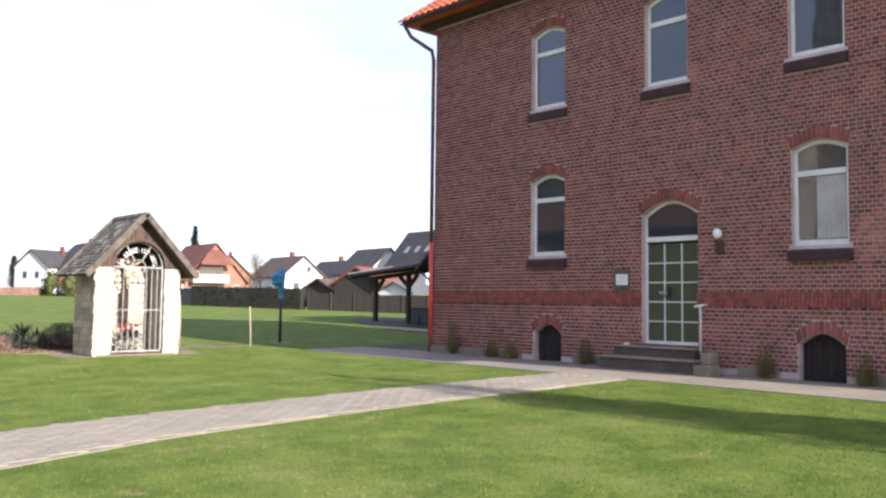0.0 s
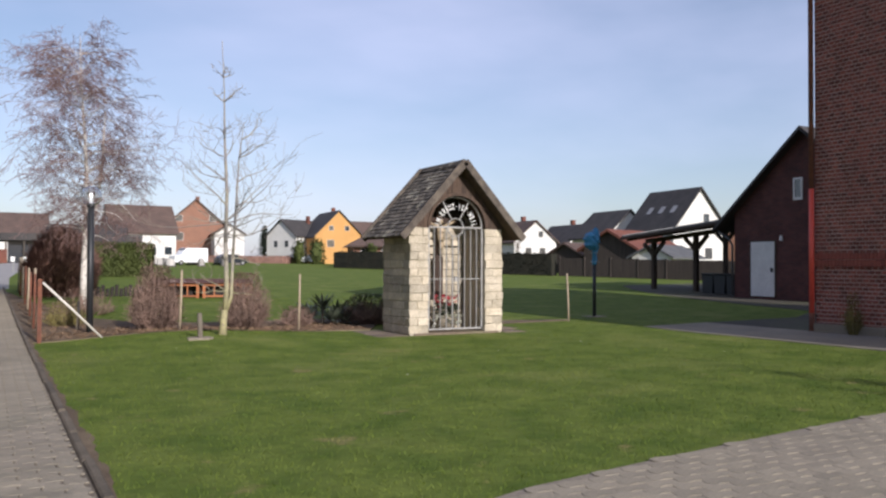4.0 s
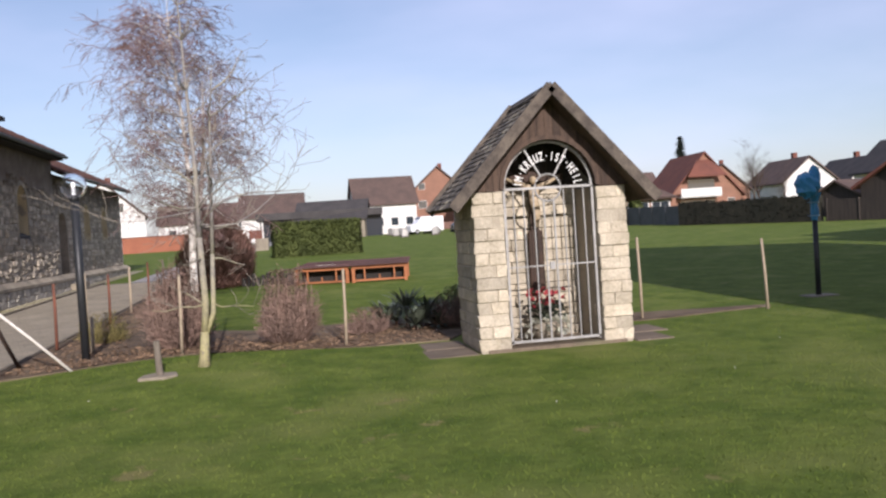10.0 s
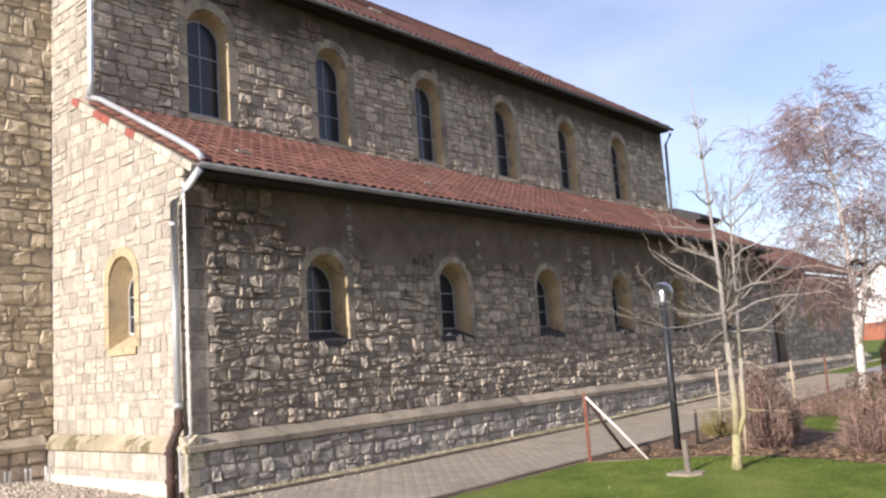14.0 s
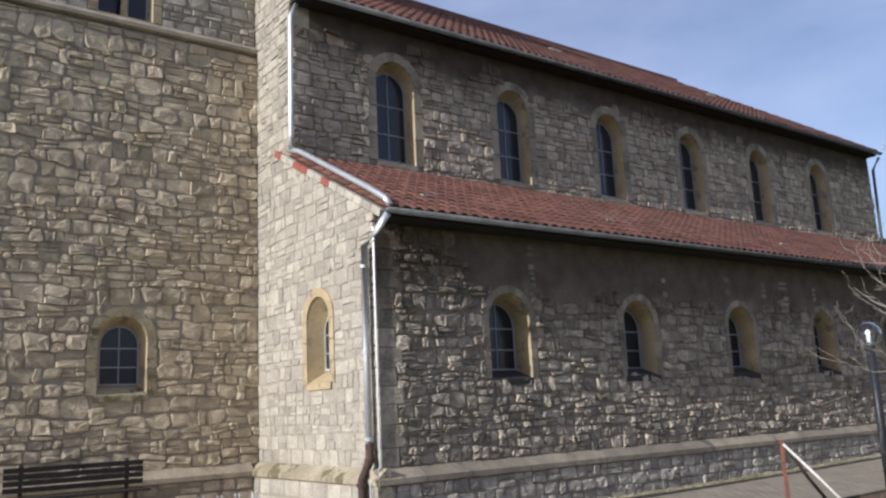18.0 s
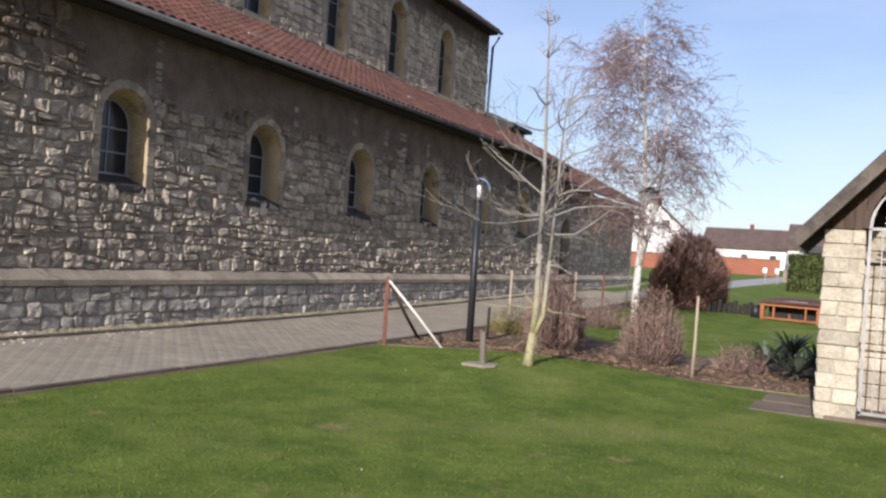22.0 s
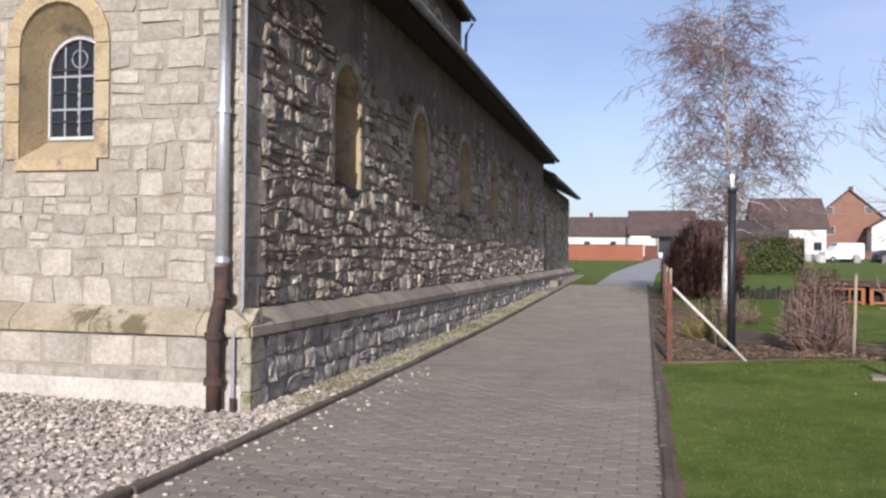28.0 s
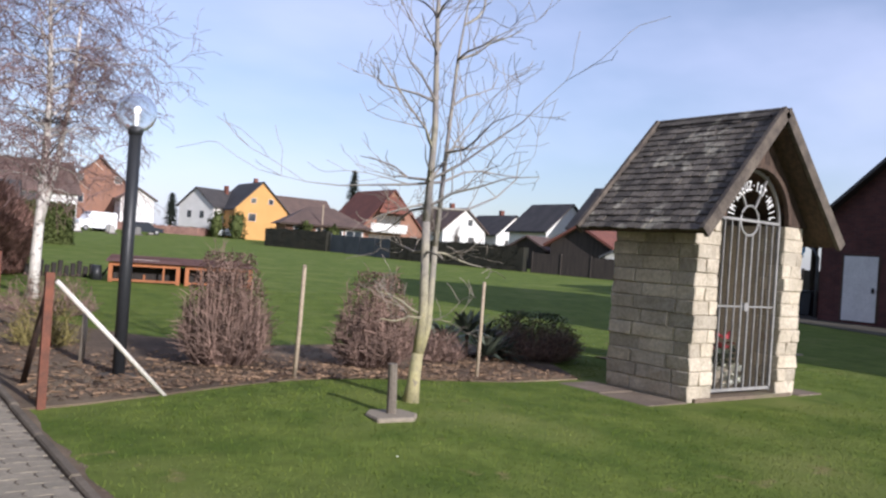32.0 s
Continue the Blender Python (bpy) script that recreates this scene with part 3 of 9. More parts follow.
def ribbon(name, left, right, lift, material, thick=0.02, rows=1):
    """A strip of paving or soil between two edges, cut into rows across to follow the ground."""
    g = Geo()
    k = rows + 3
    for (a, b), (c, d) in zip(left, right):
        for i in range(rows + 1):
            x, y = a + (c - a) * i / rows, b + (d - b) * i / rows
            g.v.append((x, y, ground_z(x, y) + lift))
        g.v += [(a, b, ground_z(a, b) - thick), (c, d, ground_z(c, d) - thick)]
    for i in range(len(left) - 1):
        p, q = k * i, k * (i + 1)
        g.f += [(p + r, p + r + 1, q + r + 1, q + r) for r in range(rows)]
        g.f += [(p + rows + 1, p, q, q + rows + 1), (p + rows, p + rows + 2, q + rows + 2, q + rows)]
    e = k * (len(left) - 1)
    g.f += [(0, rows + 1, rows + 2, *range(rows, 0, -1)), (*range(e, e + rows + 1), e + rows + 2, e + rows + 1)]
    return g.part(name, material)


KL, KR = -2.42, 0.45                     # the two kerbs of the church path
path_y = [-12, 0, 6, 9, 12, 16, 20, 24, 28, 32, 36, 40, 42.5]
church_path = ribbon("pavement", [(KL, y) for y in path_y], [(KR, y) for y in path_y], 0.012, M["path_joint"])
tagged(church_path, "grey-brown interlocking concrete block path beside the church", "path", kind="structure")
cross_top = [(0.45, 10.32), (1.2, 10.78), (2.6, 11.25), (3.9, 11.46), (5.8, 11.72), (7.2, 11.88), (9.5, 12.1), (11.75, 12.25)]
cross_low = [(0.45, 8.9), (1.3, 9.15), (3.0, 9.75), (3.9, 9.92), (6.0, 10.2), (7.4, 10.35), (9.6, 10.5), (11.75, 10.7)]
cross_path = ribbon("pavement", cross_top, cross_low, 0.010, M["path_base"])
tagged(cross_path, "curving paved footpath across the lawn to the brick house", "path", kind="structure")
house_walk = ribbon("pavement", [(11.75, -6), (11.75, 12), (11.75, 19.6), (11.9, 20.6)], [(14.0, -6), (14.0, 12), (14.0, 19.8), (14.0, 20.9)], 0.014, M["concrete"])
tagged(house_walk, "pale concrete walk along the brick house front", "path", kind="structure")
yard = ribbon("pavement", [(14.0, 20.9), (17.5, 21.3), (20.3, 23.0), (21.2, 26.3), (22.7, 31.3), (25.2, 36.0), (28, 40)], [(14.0, 17.8), (17.6, 17.8), (34, 18), (34, 26), (34, 31), (34, 36), (36, 42)], 0.011, M["yard"])
tagged(yard, "worn concrete yard in front of the brick barn", "yard", kind="structure")
pale_path = ribbon("pavement", [(-1.45, 42.5), (-1.3, 55), (-0.2, 75), (1.4, 100)], [(0.62, 42.5), (0.9, 55), (2.2, 75), (3.9, 100)], 0.012, M["pale_path"])
tagged(pale_path, "pale grey gravel path leading past the church", "path", kind="structure")
soil = ribbon("soil_bed", [(0.485, 21.95), (1.0, 21.97), (1.6, 21.99), (2.2, 22.12), (2.9, 22.25), (3.8, 22.3), (4.6, 22.2), (5.3, 22.1), (6.4, 22.15)], [(0.485, 40.0), (1.1, 33.0), (1.7, 28.0), (2.1, 26.8), (2.6, 26.0), (3.8, 25.1), (4.9, 25.15), (6.0, 25.2), (7.9, 24.9)], 0.016, M["soil"], rows=10)
tagged(soil, "bare brown soil bed with leaf litter", "flower bed", kind="structure")
soil2 = ribbon("soil_bed", [(8.3, 22.5), (9.4, 22.4), (11.6, 22.75)], [(8.3, 23.7), (9.8, 23.3), (11.7, 22.95)], 0.015, M["soil"])
tagged(soil2, "narrow bare soil strip beside the shrine", "flower bed", kind="structure")


# ---- church masonry ----
def east(x):
    return lambda u, z, d: (x + d, u, z)


def south(y):
    return lambda u, z, d: (u, y - d, z)


def backing(P, u0, u1, z0, top, holes, name, material, parent, label="", thick=0.45):
    """A wall of that thickness with round-headed holes through it. top: height at u. holes: (centre, half, sill, spring)."""
    g = Geo()

    def slab(poly):
        k, n = len(poly), len(g.v)
        g.v.extend(P(u, z, -0.002) for u, z in poly)
        g.v.extend(P(u, z, -thick) for u, z in poly)
        g.f.append(tuple(range(n, n + k)))
        g.f.append(tuple(range(n + 2 * k - 1, n + k - 1, -1)))
        for i in range(k):
            j = (i + 1) % k
            g.f.append((n + i, n + k + i, n + k + j, n + j))

    cur = u0
    for c, half, sill, spring in sorted(holes):
        slab([(cur, z0), (c - half, z0), (c - half, top(c - half)), (cur, top(cur))])
        slab([(c - half, z0), (c + half, z0), (c + half, sill), (c - half, sill)])
        n = 8
        for i in range(n):
            a0, a1 = math.pi * (1 - i / n), math.pi * (1 - (i + 1) / n)
            p0, p1 = (c + half * math.cos(a0), spring + half * math.sin(a0)), (c + half * math.cos(a1), spring + half * math.sin(a1))
            slab([p0, p1, (p1[0], top(p1[0])), (p0[0], top(p0[0]))])
        cur = c + half
    slab([(cur, z0), (u1, z0), (u1, top(u1)), (cur, top(cur))])
    return g.weld().part(name, material, parent, label)


def stone_shape(P, quad, deep, rng, joint=0.012, skew=0.10, flat=0.86, crop=0.07, rough=0.0):
    """One stone: an eight-sided outline with a proud, uneven face."""
    (a, b, c, d) = quad
    cu, cz = sum(p[0] for p in quad) / 4, sum(p[1] for p in quad) / 4
    pts = []
    for p, q in ((a, b), (b, c), (c, d), (d, a)):
        for f in (crop * rng.uniform(0.3, 1.7), 1 - crop * rng.uniform(0.3, 1.7)):
            u, z = p[0] + (q[0] - p[0]) * f, p[1] + (q[1] - p[1]) * f
            pts.append((u, z))
    w, h = abs(b[0] - a[0]) + 1e-6, abs(d[1] - a[1]) + 1e-6
    out, mid = [], []
    tu, tz = rng.uniform(-1, 1) * deep * 0.5, rng.uniform(-1, 1) * deep * 0.5
    for u, z in pts:
        ju, jz = rng.uniform(-skew, skew) * 0.3 * h, rng.uniform(-skew, skew) * 0.3 * h
        du, dz = u - cu, z - cz
        uu = cu + du * (1 - 2 * joint / w) + ju
        zz = cz + dz * (1 - 2 * joint / h) + jz
        out.append(P(uu, zz, -0.03))
        k = flat * rng.uniform(0.95, 1.03)
        mid.append(P(cu + (uu - cu) * k, cz + (zz - cz) * k, max(0.001, deep * rng.uniform(0.65, 1.0) + tu * du / w * 2 + tz * dz / h * 2)))
    inner = []
    if rough:
        for u, z in pts:
            k = rng.uniform(0.40, 0.62)
            inner.append(P(cu + (u - cu) * k, cz + (z - cz) * k, max(0.002, deep * rng.uniform(1 - rough, 1 + rough))))
    centre = P(cu + rng.uniform(-0.1, 0.1) * w, cz + rng.uniform(-0.1, 0.1) * h, deep * rng.uniform(0.95, 1.25))
    if rough:
        v = out + mid + inner + [centre]
        f = [(i, (i + 1) % 8, 8 + (i + 1) % 8, 8 + i) for i in range(16) if i < 8]
        f += [(8 + i, 8 + (i + 1) % 8, 16 + (i + 1) % 8, 16 + i) for i in range(8)] + [(16 + i, 16 + (i + 1) % 8, 24) for i in range(8)]
        return v, f
    v = out + mid + [centre]
    f = [(i, (i + 1) % 8, 8 + (i + 1) % 8, 8 + i) for i in range(8)] + [(8 + i, 8 + (i + 1) % 8, 16) for i in range(8)]
    return v, f


def masonry(P, u0, u1, z0, top, holes, hs, ws, deep, rng, wave=0.03, split=0.25, joint=0.012, skew=0.1, flat=0.86, rough=0.0):
    """Stones in uneven courses, kept out of the holes (centre, half, low, spring)."""
    stones = []
    z, k = z0, 0
    zmax = max(top(u0), top(u1))
    while z < zmax - 0.05:
        h = rng.uniform(*hs)
        if zmax - z - h < hs[0] * 0.7:
            h = zmax - z
        zm = z + h / 2
        spans = [(u0, u1)]
        for c, half, low, spring in holes:
            if zm < low or zm > spring + half:
                continue
            q = half if zm < spring else math.sqrt(max(0, half * half - (zm - spring) ** 2))
            spans = [s for a, b in spans for s in ((a, min(b, c - q)), (max(a, c + q), b)) if s[1] - s[0] > 0.04]
        for a, b in spans:
            u = a
            while u < b - 0.02:
                w = rng.uniform(*ws) * (1.0 if h > sum(hs) / 2 else 0.85)
                e = b if b - u - w < ws[0] * 0.6 else u + w
                ca, cb = noise.noise((u * 0.9, k * 1.7, z0)) * wave, noise.noise((e * 0.9, k * 1.7, z0)) * wave
                da, db = noise.noise((u * 0.9, (k + 1) * 1.7, z0)) * wave, noise.noise((e * 0.9, (k + 1) * 1.7, z0)) * wave
                sl, sr = (0 if u == a else rng.uniform(-1, 1) * skew * 0.25), (0 if e == b else rng.uniform(-1, 1) * skew * 0.25)
                lo_a = z + ca if k else z
                lo_b = z + cb if k else z
                hi_a, hi_b = min(z + h + da, top(u)), min(z + h + db, top(e))
                if hi_a - lo_a > 0.05 and hi_b - lo_b > 0.05:
                    quad = ((u, lo_a), (e, lo_b), (e + sr * 0.2, hi_b), (u + sl * 0.2, hi_a))
                    if rng.random() < split and h > 0.15:
                        m = rng.uniform(0.38, 0.62)
                        ma, mb = lo_a + (hi_a - lo_a) * m, lo_b + (hi_b - lo_b) * m
                        for q in (((u, lo_a), (e, lo_b), (e, mb), (u, ma)), ((u, ma), (e, mb), quad[2], quad[3])):
                            stones.append((q[0][0], q[0][1], stone_shape(P, q, rng.uniform(*deep), rng, joint, skew, flat, 0.16 if rough > 0.2 else 0.05, rough)))
                    else:
                        stones.append((u, z, stone_shape(P, quad, rng.uniform(*deep), rng, joint, skew, flat, 0.16 if rough > 0.2 else 0.05, rough)))
                u = e
        z += h
        k += 1
    return stones


def lay(stones, near, wall, kind, piece="stone", label=""):
    """The stones for which near() holds become parts; the rest are joined into one."""
    g, count = Geo(), 0
    for u, z, (v, f) in stones:
        if count < 295 and near(u, z):
            o = Geo()
            o.v, o.f = v, f
            o.part(piece, M[kind + "_object"], wall)
            count += 1
        else:
            n = len(g.v)
            g.v += v
            g.f += [tuple(n + i for i in q) for q in f]
    if g.v:
        rest = g.part("stonework", M[kind + "_island"], wall, label)
        rest["kind"] = "stuff"


def arched_window(parent, P, c, half, sill, spring, band, glass_half, glass_sill, glass_spring, deep, stone, lit, bars=True, slope=None):
    """A splayed round-headed window: dressed surround, reveal, sloping sill, leaded glass in a frame."""
    win = Geo()
    n = 10
    outer = arch(c, half + band, sill, spring, n)
    inner = arch(c, half, sill, spring, n)
    glass = arch(c, glass_half, glass_sill, glass_spring, n)
    ring = []
    for i in range(len(outer) - 1):       # voussoirs and jamb stones, each an island
        a, b, c2, d = outer[i], outer[i + 1], inner[i + 1], inner[i]
        steps = 3 if i in (0, len(outer) - 2) else 1
        for s in range(steps):
            f0, f1 = s / steps + 0.008, (s + 1) / steps - 0.008
            mixp = lambda p, q, f: (p[0] + (q[0] - p[0]) * f, p[1] + (q[1] - p[1]) * f)
            q = [mixp(a, b, f0), mixp(a, b, f1), mixp(d, c2, f1), mixp(d, c2, f0)]
            sur = Geo()
            k = 0
            sur.v += [P(u, z, 0.022) for u, z in q] + [P(u, z, -0.03) for u, z in q]
            sur.f += [(k, k + 1, k + 2, k + 3), (k, k + 4, k + 5, k + 1), (k + 1, k + 5, k + 6, k + 2), (k + 2, k + 6, k + 7, k + 3), (k + 3, k + 7, k + 4, k)]
            ring.append(sur)
    rev = Geo()
    for i in range(len(inner) - 1):
        a, b, c2, d = inner[i], inner[i + 1], glass[i + 1], glass[i]
        steps = 3 if i in (0, len(inner) - 2) else 1
        for s in range(steps):
            f0, f1 = s / steps, (s + 1) / steps
            mixp = lambda p, q, f: (p[0] + (q[0] - p[0]) * f, p[1] + (q[1] - p[1]) * f)
            p, q, r, t = mixp(a, b, f0), mixp(a, b, f1), mixp(d, c2, f1), mixp(d, c2, f0)
            rev.quad(P(p[0], p[1], 0.0), P(q[0], q[1], 0.0), P(r[0], r[1], -deep), P(t[0], t[1], -deep))
    frame_ob = rev.weld().part("window", lit, parent, "round-headed church window in a sandstone surround")
    for sur in ring:
        sur.part("surround_stone", stone, frame_ob)
    sl = Geo()
    sl.v += [P(c - half - 0.04, sill - 0.10, 0.03), P(c + half + 0.04, sill - 0.10, 0.03), P(c + half + 0.04, sill, 0.03), P(c - half - 0.04, sill, 0.03),
             P(c + glass_half, glass_sill + 0.01, -deep), P(c - glass_half, glass_sill + 0.01, -deep), P(c - half - 0.04, sill - 0.10, -0.03), P(c + half + 0.04, sill - 0.10, -0.03)]
    sl.f += [(0, 1, 2, 3), (3, 2, 4, 5), (0, 6, 7, 1)]
    sl.part("window_sill", slope or stone, frame_ob)
    gl = Geo()
    gl.quad(*[P(u, z, -deep + 0.02) for u, z in glass])
    gl.part("pane", M["glass_church"], frame_ob)
    ld = Geo()
    for i in range(len(glass) - 1):
        ld.beam(P(*glass[i], -deep + 0.03), P(*glass[i + 1], -deep + 0.03), 0.03, 0.03, up=P(1, 1, 1))
    ld.beam(P(c - glass_half, glass_sill + 0.01, -deep + 0.03), P(c + glass_half, glass_sill + 0.01, -deep + 0.03), 0.03, 0.03)
    if bars:
        ld.beam(P(c, glass_sill, -deep + 0.028), P(c, glass_spring + glass_half, -deep + 0.028), 0.018, 0.018, up=P(1, 0, 0))
        for f in (0.3, 0.62):
            z = glass_sill + (glass_spring + glass_half - glass_sill) * f
            ld.beam(P(c - glass_half, z, -deep + 0.028), P(c + glass_half, z, -deep + 0.028), 0.022, 0.022)
    ld.part("window_frame", M["lead"], frame_ob)
    return frame_ob


WX, CX, TX = -3.1, -5.9, -7.42          # aisle wall, clerestory wall, tower wall
SY = 17.6                               # south end of aisle and nave
AY1, AY2 = 39.8, 51.0                   # end of the aisle, end of the low annexe
NY1 = 39.1                              # end of the nave
church = thing("church", (-6, 28, 0.4), "Romanesque revival stone church with red tiled roofs", "church")

AW = [20.22 + 3.255 * i for i in range(6)]
aisle_holes = [(c, 0.45, 2.56, 3.55) for c in AW]
aisle_block = [(c, 0.58, 2.44, 3.55) for c in AW]
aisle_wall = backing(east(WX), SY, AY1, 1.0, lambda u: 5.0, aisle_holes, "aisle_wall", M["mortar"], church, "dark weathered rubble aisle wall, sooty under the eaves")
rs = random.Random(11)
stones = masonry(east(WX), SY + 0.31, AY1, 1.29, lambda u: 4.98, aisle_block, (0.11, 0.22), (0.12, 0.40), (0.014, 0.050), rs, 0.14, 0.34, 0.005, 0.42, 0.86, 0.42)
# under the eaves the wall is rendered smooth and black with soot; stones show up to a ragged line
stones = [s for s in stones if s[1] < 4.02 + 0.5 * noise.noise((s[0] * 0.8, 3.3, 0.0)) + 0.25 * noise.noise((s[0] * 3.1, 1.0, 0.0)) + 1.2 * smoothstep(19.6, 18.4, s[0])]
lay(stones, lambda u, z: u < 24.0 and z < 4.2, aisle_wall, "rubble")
# dressed quoins at the corner
q, z = 0, 1.29
while z < 4.9:
    h = rs.uniform(0.26, 0.36)
    ln = 0.42 if q % 2 else 0.30
    Geo().box(WX - 0.05, WX + 0.03, SY - 0.005, SY + ln, z + 0.004, min(z + h, 4.98) - 0.004).part("quoin", M["rubble_object"], aisle_wall, bevel=0.008)
    z += h
    q += 1
for c in AW:
    arched_window(church, east(WX), c, 0.45, 2.56, 3.55, 0.13, 0.40, 2.72, 3.46, 0.40, M["sandstone_grey"], M["sandstone"], slope=M["roof_dark"])

# pale toothing left in the sooty render where older buttresses were taken down
rt_ = random.Random(61)
for u, za, zb, wd_ in ((20.80, 3.62, 4.84, 0.15), (24.33, 3.85, 4.50, 0.15), (26.38, 4.22, 4.64, 0.26), (27.72, 3.52, 4.62, 0.20), (28.50, 3.02, 4.68, 0.36), (29.76, 4.20, 4.60, 0.16), (32.85, 4.15, 4.50, 0.18)):
    z = za
    while z < zb - 0.04:
        h = rt_.uniform(0.075, 0.15)
        if rt_.random() < 0.86:
            o = rt_.uniform(-0.02, 0.02)
            v, f = stone_shape(east(WX), ((u - wd_ / 2 + o, z), (u + wd_ / 2 + o, z), (u + wd_ / 2 + o, z + h), (u - wd_ / 2 + o, z + h)), rt_.uniform(0.008, 0.02), rt_, 0.008, 0.3, 0.9, 0.1)
            tg = Geo()
            tg.v, tg.f = v, f
            tg.part("toothing_stone", M["toothing"], aisle_wall, "pale toothing stone")
        z += h + 0.01

# plinth and its sloping string course
plinth_wall = backing(east(WX + 0.15), SY - 0.15, AY2, 0.2, lambda u: 1.08, [], "plinth_wall", M["mortar_light"], church, "grey squared-rubble plinth", thick=0.3)
stones = masonry(east(WX + 0.15), SY - 0.14, AY2, 0.30, lambda u: 1.06, [], (0.14, 0.25), (0.14, 0.40), (0.010, 0.036), rs, 0.03, 0.22, 0.004, 0.24, 0.90, 0.25)
lay(stones, lambda u, z: u < 30, plinth_wall, "plinth")
u = SY - 0.17
while u < AY2:
    e = min(AY2, u + rs.uniform(0.75, 1.15))
    Geo().prism([(WX - 0.05, 1.07), (WX + 0.20, 1.07), (WX + 0.20, 1.15), (WX + 0.02, 1.29), (WX - 0.05, 1.29)], "y", u + 0.004, e - 0.004).part("string_course_block", M["sandstone_grey"], church)
    u = e

for k, (za, zb, ln) in enumerate(((0.25, 0.60, 0.22), (0.605, 0.84, 0.16), (0.845, 1.065, 0.24))):
    Geo().box(WX + 0.10, WX + 0.195, SY - 0.195, SY - 0.15 + ln, za, zb).part("plinth_quoin", M["moss_stone"], plinth_wall, "mossy pale corner stone", bevel=0.012)
# south end of the aisle, in pale squared limestone
verge = lambda x: min(11.2, 5.13 + (-2.75 - x) * 0.535) if x > -6.35 else 7.05
S_HOLE = [(-4.965, 0.40, 2.62, 3.68)]
S_BLOCK = [(-4.965, 0.55, 2.50, 3.68)]
south_wall = backing(south(SY), TX, WX, 1.0, verge, S_HOLE, "aisle_end_wall", M["mortar_light"], church, "sunlit pale limestone end wall of the aisle")
stones = masonry(south(SY), TX + 0.01, WX - 0.01, 1.29, verge, S_BLOCK, (0.12, 0.27), (0.14, 0.48), (0.005, 0.016), rs, 0.05, 0.28, 0.0085, 0.34, 0.94)
lay(stones, lambda u, z: z < 4.6, south_wall, "ashlar")
end_window = arched_window(church, south(SY), -4.965, 0.40, 2.62, 3.68, 0.15, 0.33, 2.84, 3.50, 0.34, M["sandstone"], M["sandstone"])
wf = Geo()
wo = arch(-4.965, 0.315, 2.85, 3.50, 12)
for i in range(len(wo) - 1):
    wf.beam((wo[i][0], SY + 0.30, wo[i][1]), (wo[i + 1][0], SY + 0.30, wo[i + 1][1]), 0.018, 0.03, up=(0, 1, 0))
wf.beam((-5.28, SY + 0.30, 2.86), (-4.65, SY + 0.30, 2.86), 0.03, 0.03)
wf.part("inner_frame", M["pale_frame"], end_window, "pale grey painted arched frame")
for zz in (3.02, 3.30, 3.52):
    Geo().box(-5.265, -4.665, SY + 0.305, SY + 0.318, zz - 0.012, zz + 0.012).part("saddle_bar", M["black_metal"], end_window)
for xx in (-5.125, -4.805):
    Geo().box(xx - 0.009, xx + 0.009, SY + 0.306, SY + 0.317, 2.87, 3.74).part("lead_came", M["lead"], end_window)
for k in range(7):
    zz = 2.92 + 0.085 * k
    Geo().box(-4.982, -4.948, SY + 0.300, SY + 0.306, zz, zz + 0.035).part("ornament", M["lead"], end_window)
Geo().tube([(-4.965 + 0.085 * math.cos(a * 0.524), SY + 0.305, 3.62 + 0.085 * math.sin(a * 0.524)) for a in range(13)], 0.008, 6).part("rosette", M["lead"], end_window)
south_plinth = backing(south(SY - 0.15), TX, WX + 0.15, 0.2, lambda u: 1.08, [], "aisle_end_plinth", M["mortar_light"], church, "pale limestone plinth", thick=0.14)
stones = masonry(south(SY - 0.15), TX, WX + 0.14, 0.30, lambda u: 1.06, [], (0.20, 0.27), (0.3, 0.62), (0.004, 0.014), rs, 0.015, 0.05, 0.010, 0.08, 0.95)
lay(stones, lambda u, z: True, south_plinth, "ashlar")
u = TX
while u < WX + 0.15:
    e = min(WX + 0.19, u + rs.uniform(0.8, 1.2))
    Geo().prism([(SY + 0.05, 1.07), (SY - 0.20, 1.07), (SY - 0.20, 1.15), (SY - 0.02, 1.30), (SY + 0.05, 1.30)], "x", u + 0.004, e - 0.004).part("string_course_block", M["sandstone_moss"], church)
    u = e

Geo().box(TX, WX + 0.14, SY - 0.172, SY - 0.10, 0.2, 0.66).part("render_skirt", M["limewash"], church, "whitewashed skirt at the wall's foot")
# nave end above the aisle
nave_slope = lambda x: min(12.9, 10.02 + (-5.75 - x) * 0.71)
nave_end = backing(south(SY), TX - 1.2, CX, 6.9, nave_slope, [], "nave_end_wall", M["mortar_light"], church, "pale limestone end wall of the nave", thick=0.4)
stones = masonry(south(SY), TX - 1.0, CX - 0.01, 7.05, nave_slope, [], (0.15, 0.28), (0.20, 0.48), (0.006, 0.022), rs, 0.035, 0.2, 0.010, 0.09, 0.90)
lay(stones, lambda u, z: False, nave_end, "ashlar")

# clerestory
UW = [19.93 + 3.165 * i for i in range(6)]
cl_holes = [(c, 0.46, 7.0, 8.72) for c in UW]
cl_block = [(c, 0.64, 6.9, 8.72) for c in UW]
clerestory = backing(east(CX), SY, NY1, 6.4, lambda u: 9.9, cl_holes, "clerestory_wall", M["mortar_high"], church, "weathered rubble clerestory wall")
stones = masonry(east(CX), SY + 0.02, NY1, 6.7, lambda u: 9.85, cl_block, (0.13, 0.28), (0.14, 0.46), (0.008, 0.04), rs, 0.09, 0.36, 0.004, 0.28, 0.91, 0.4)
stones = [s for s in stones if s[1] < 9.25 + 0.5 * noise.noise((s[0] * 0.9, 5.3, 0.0))]
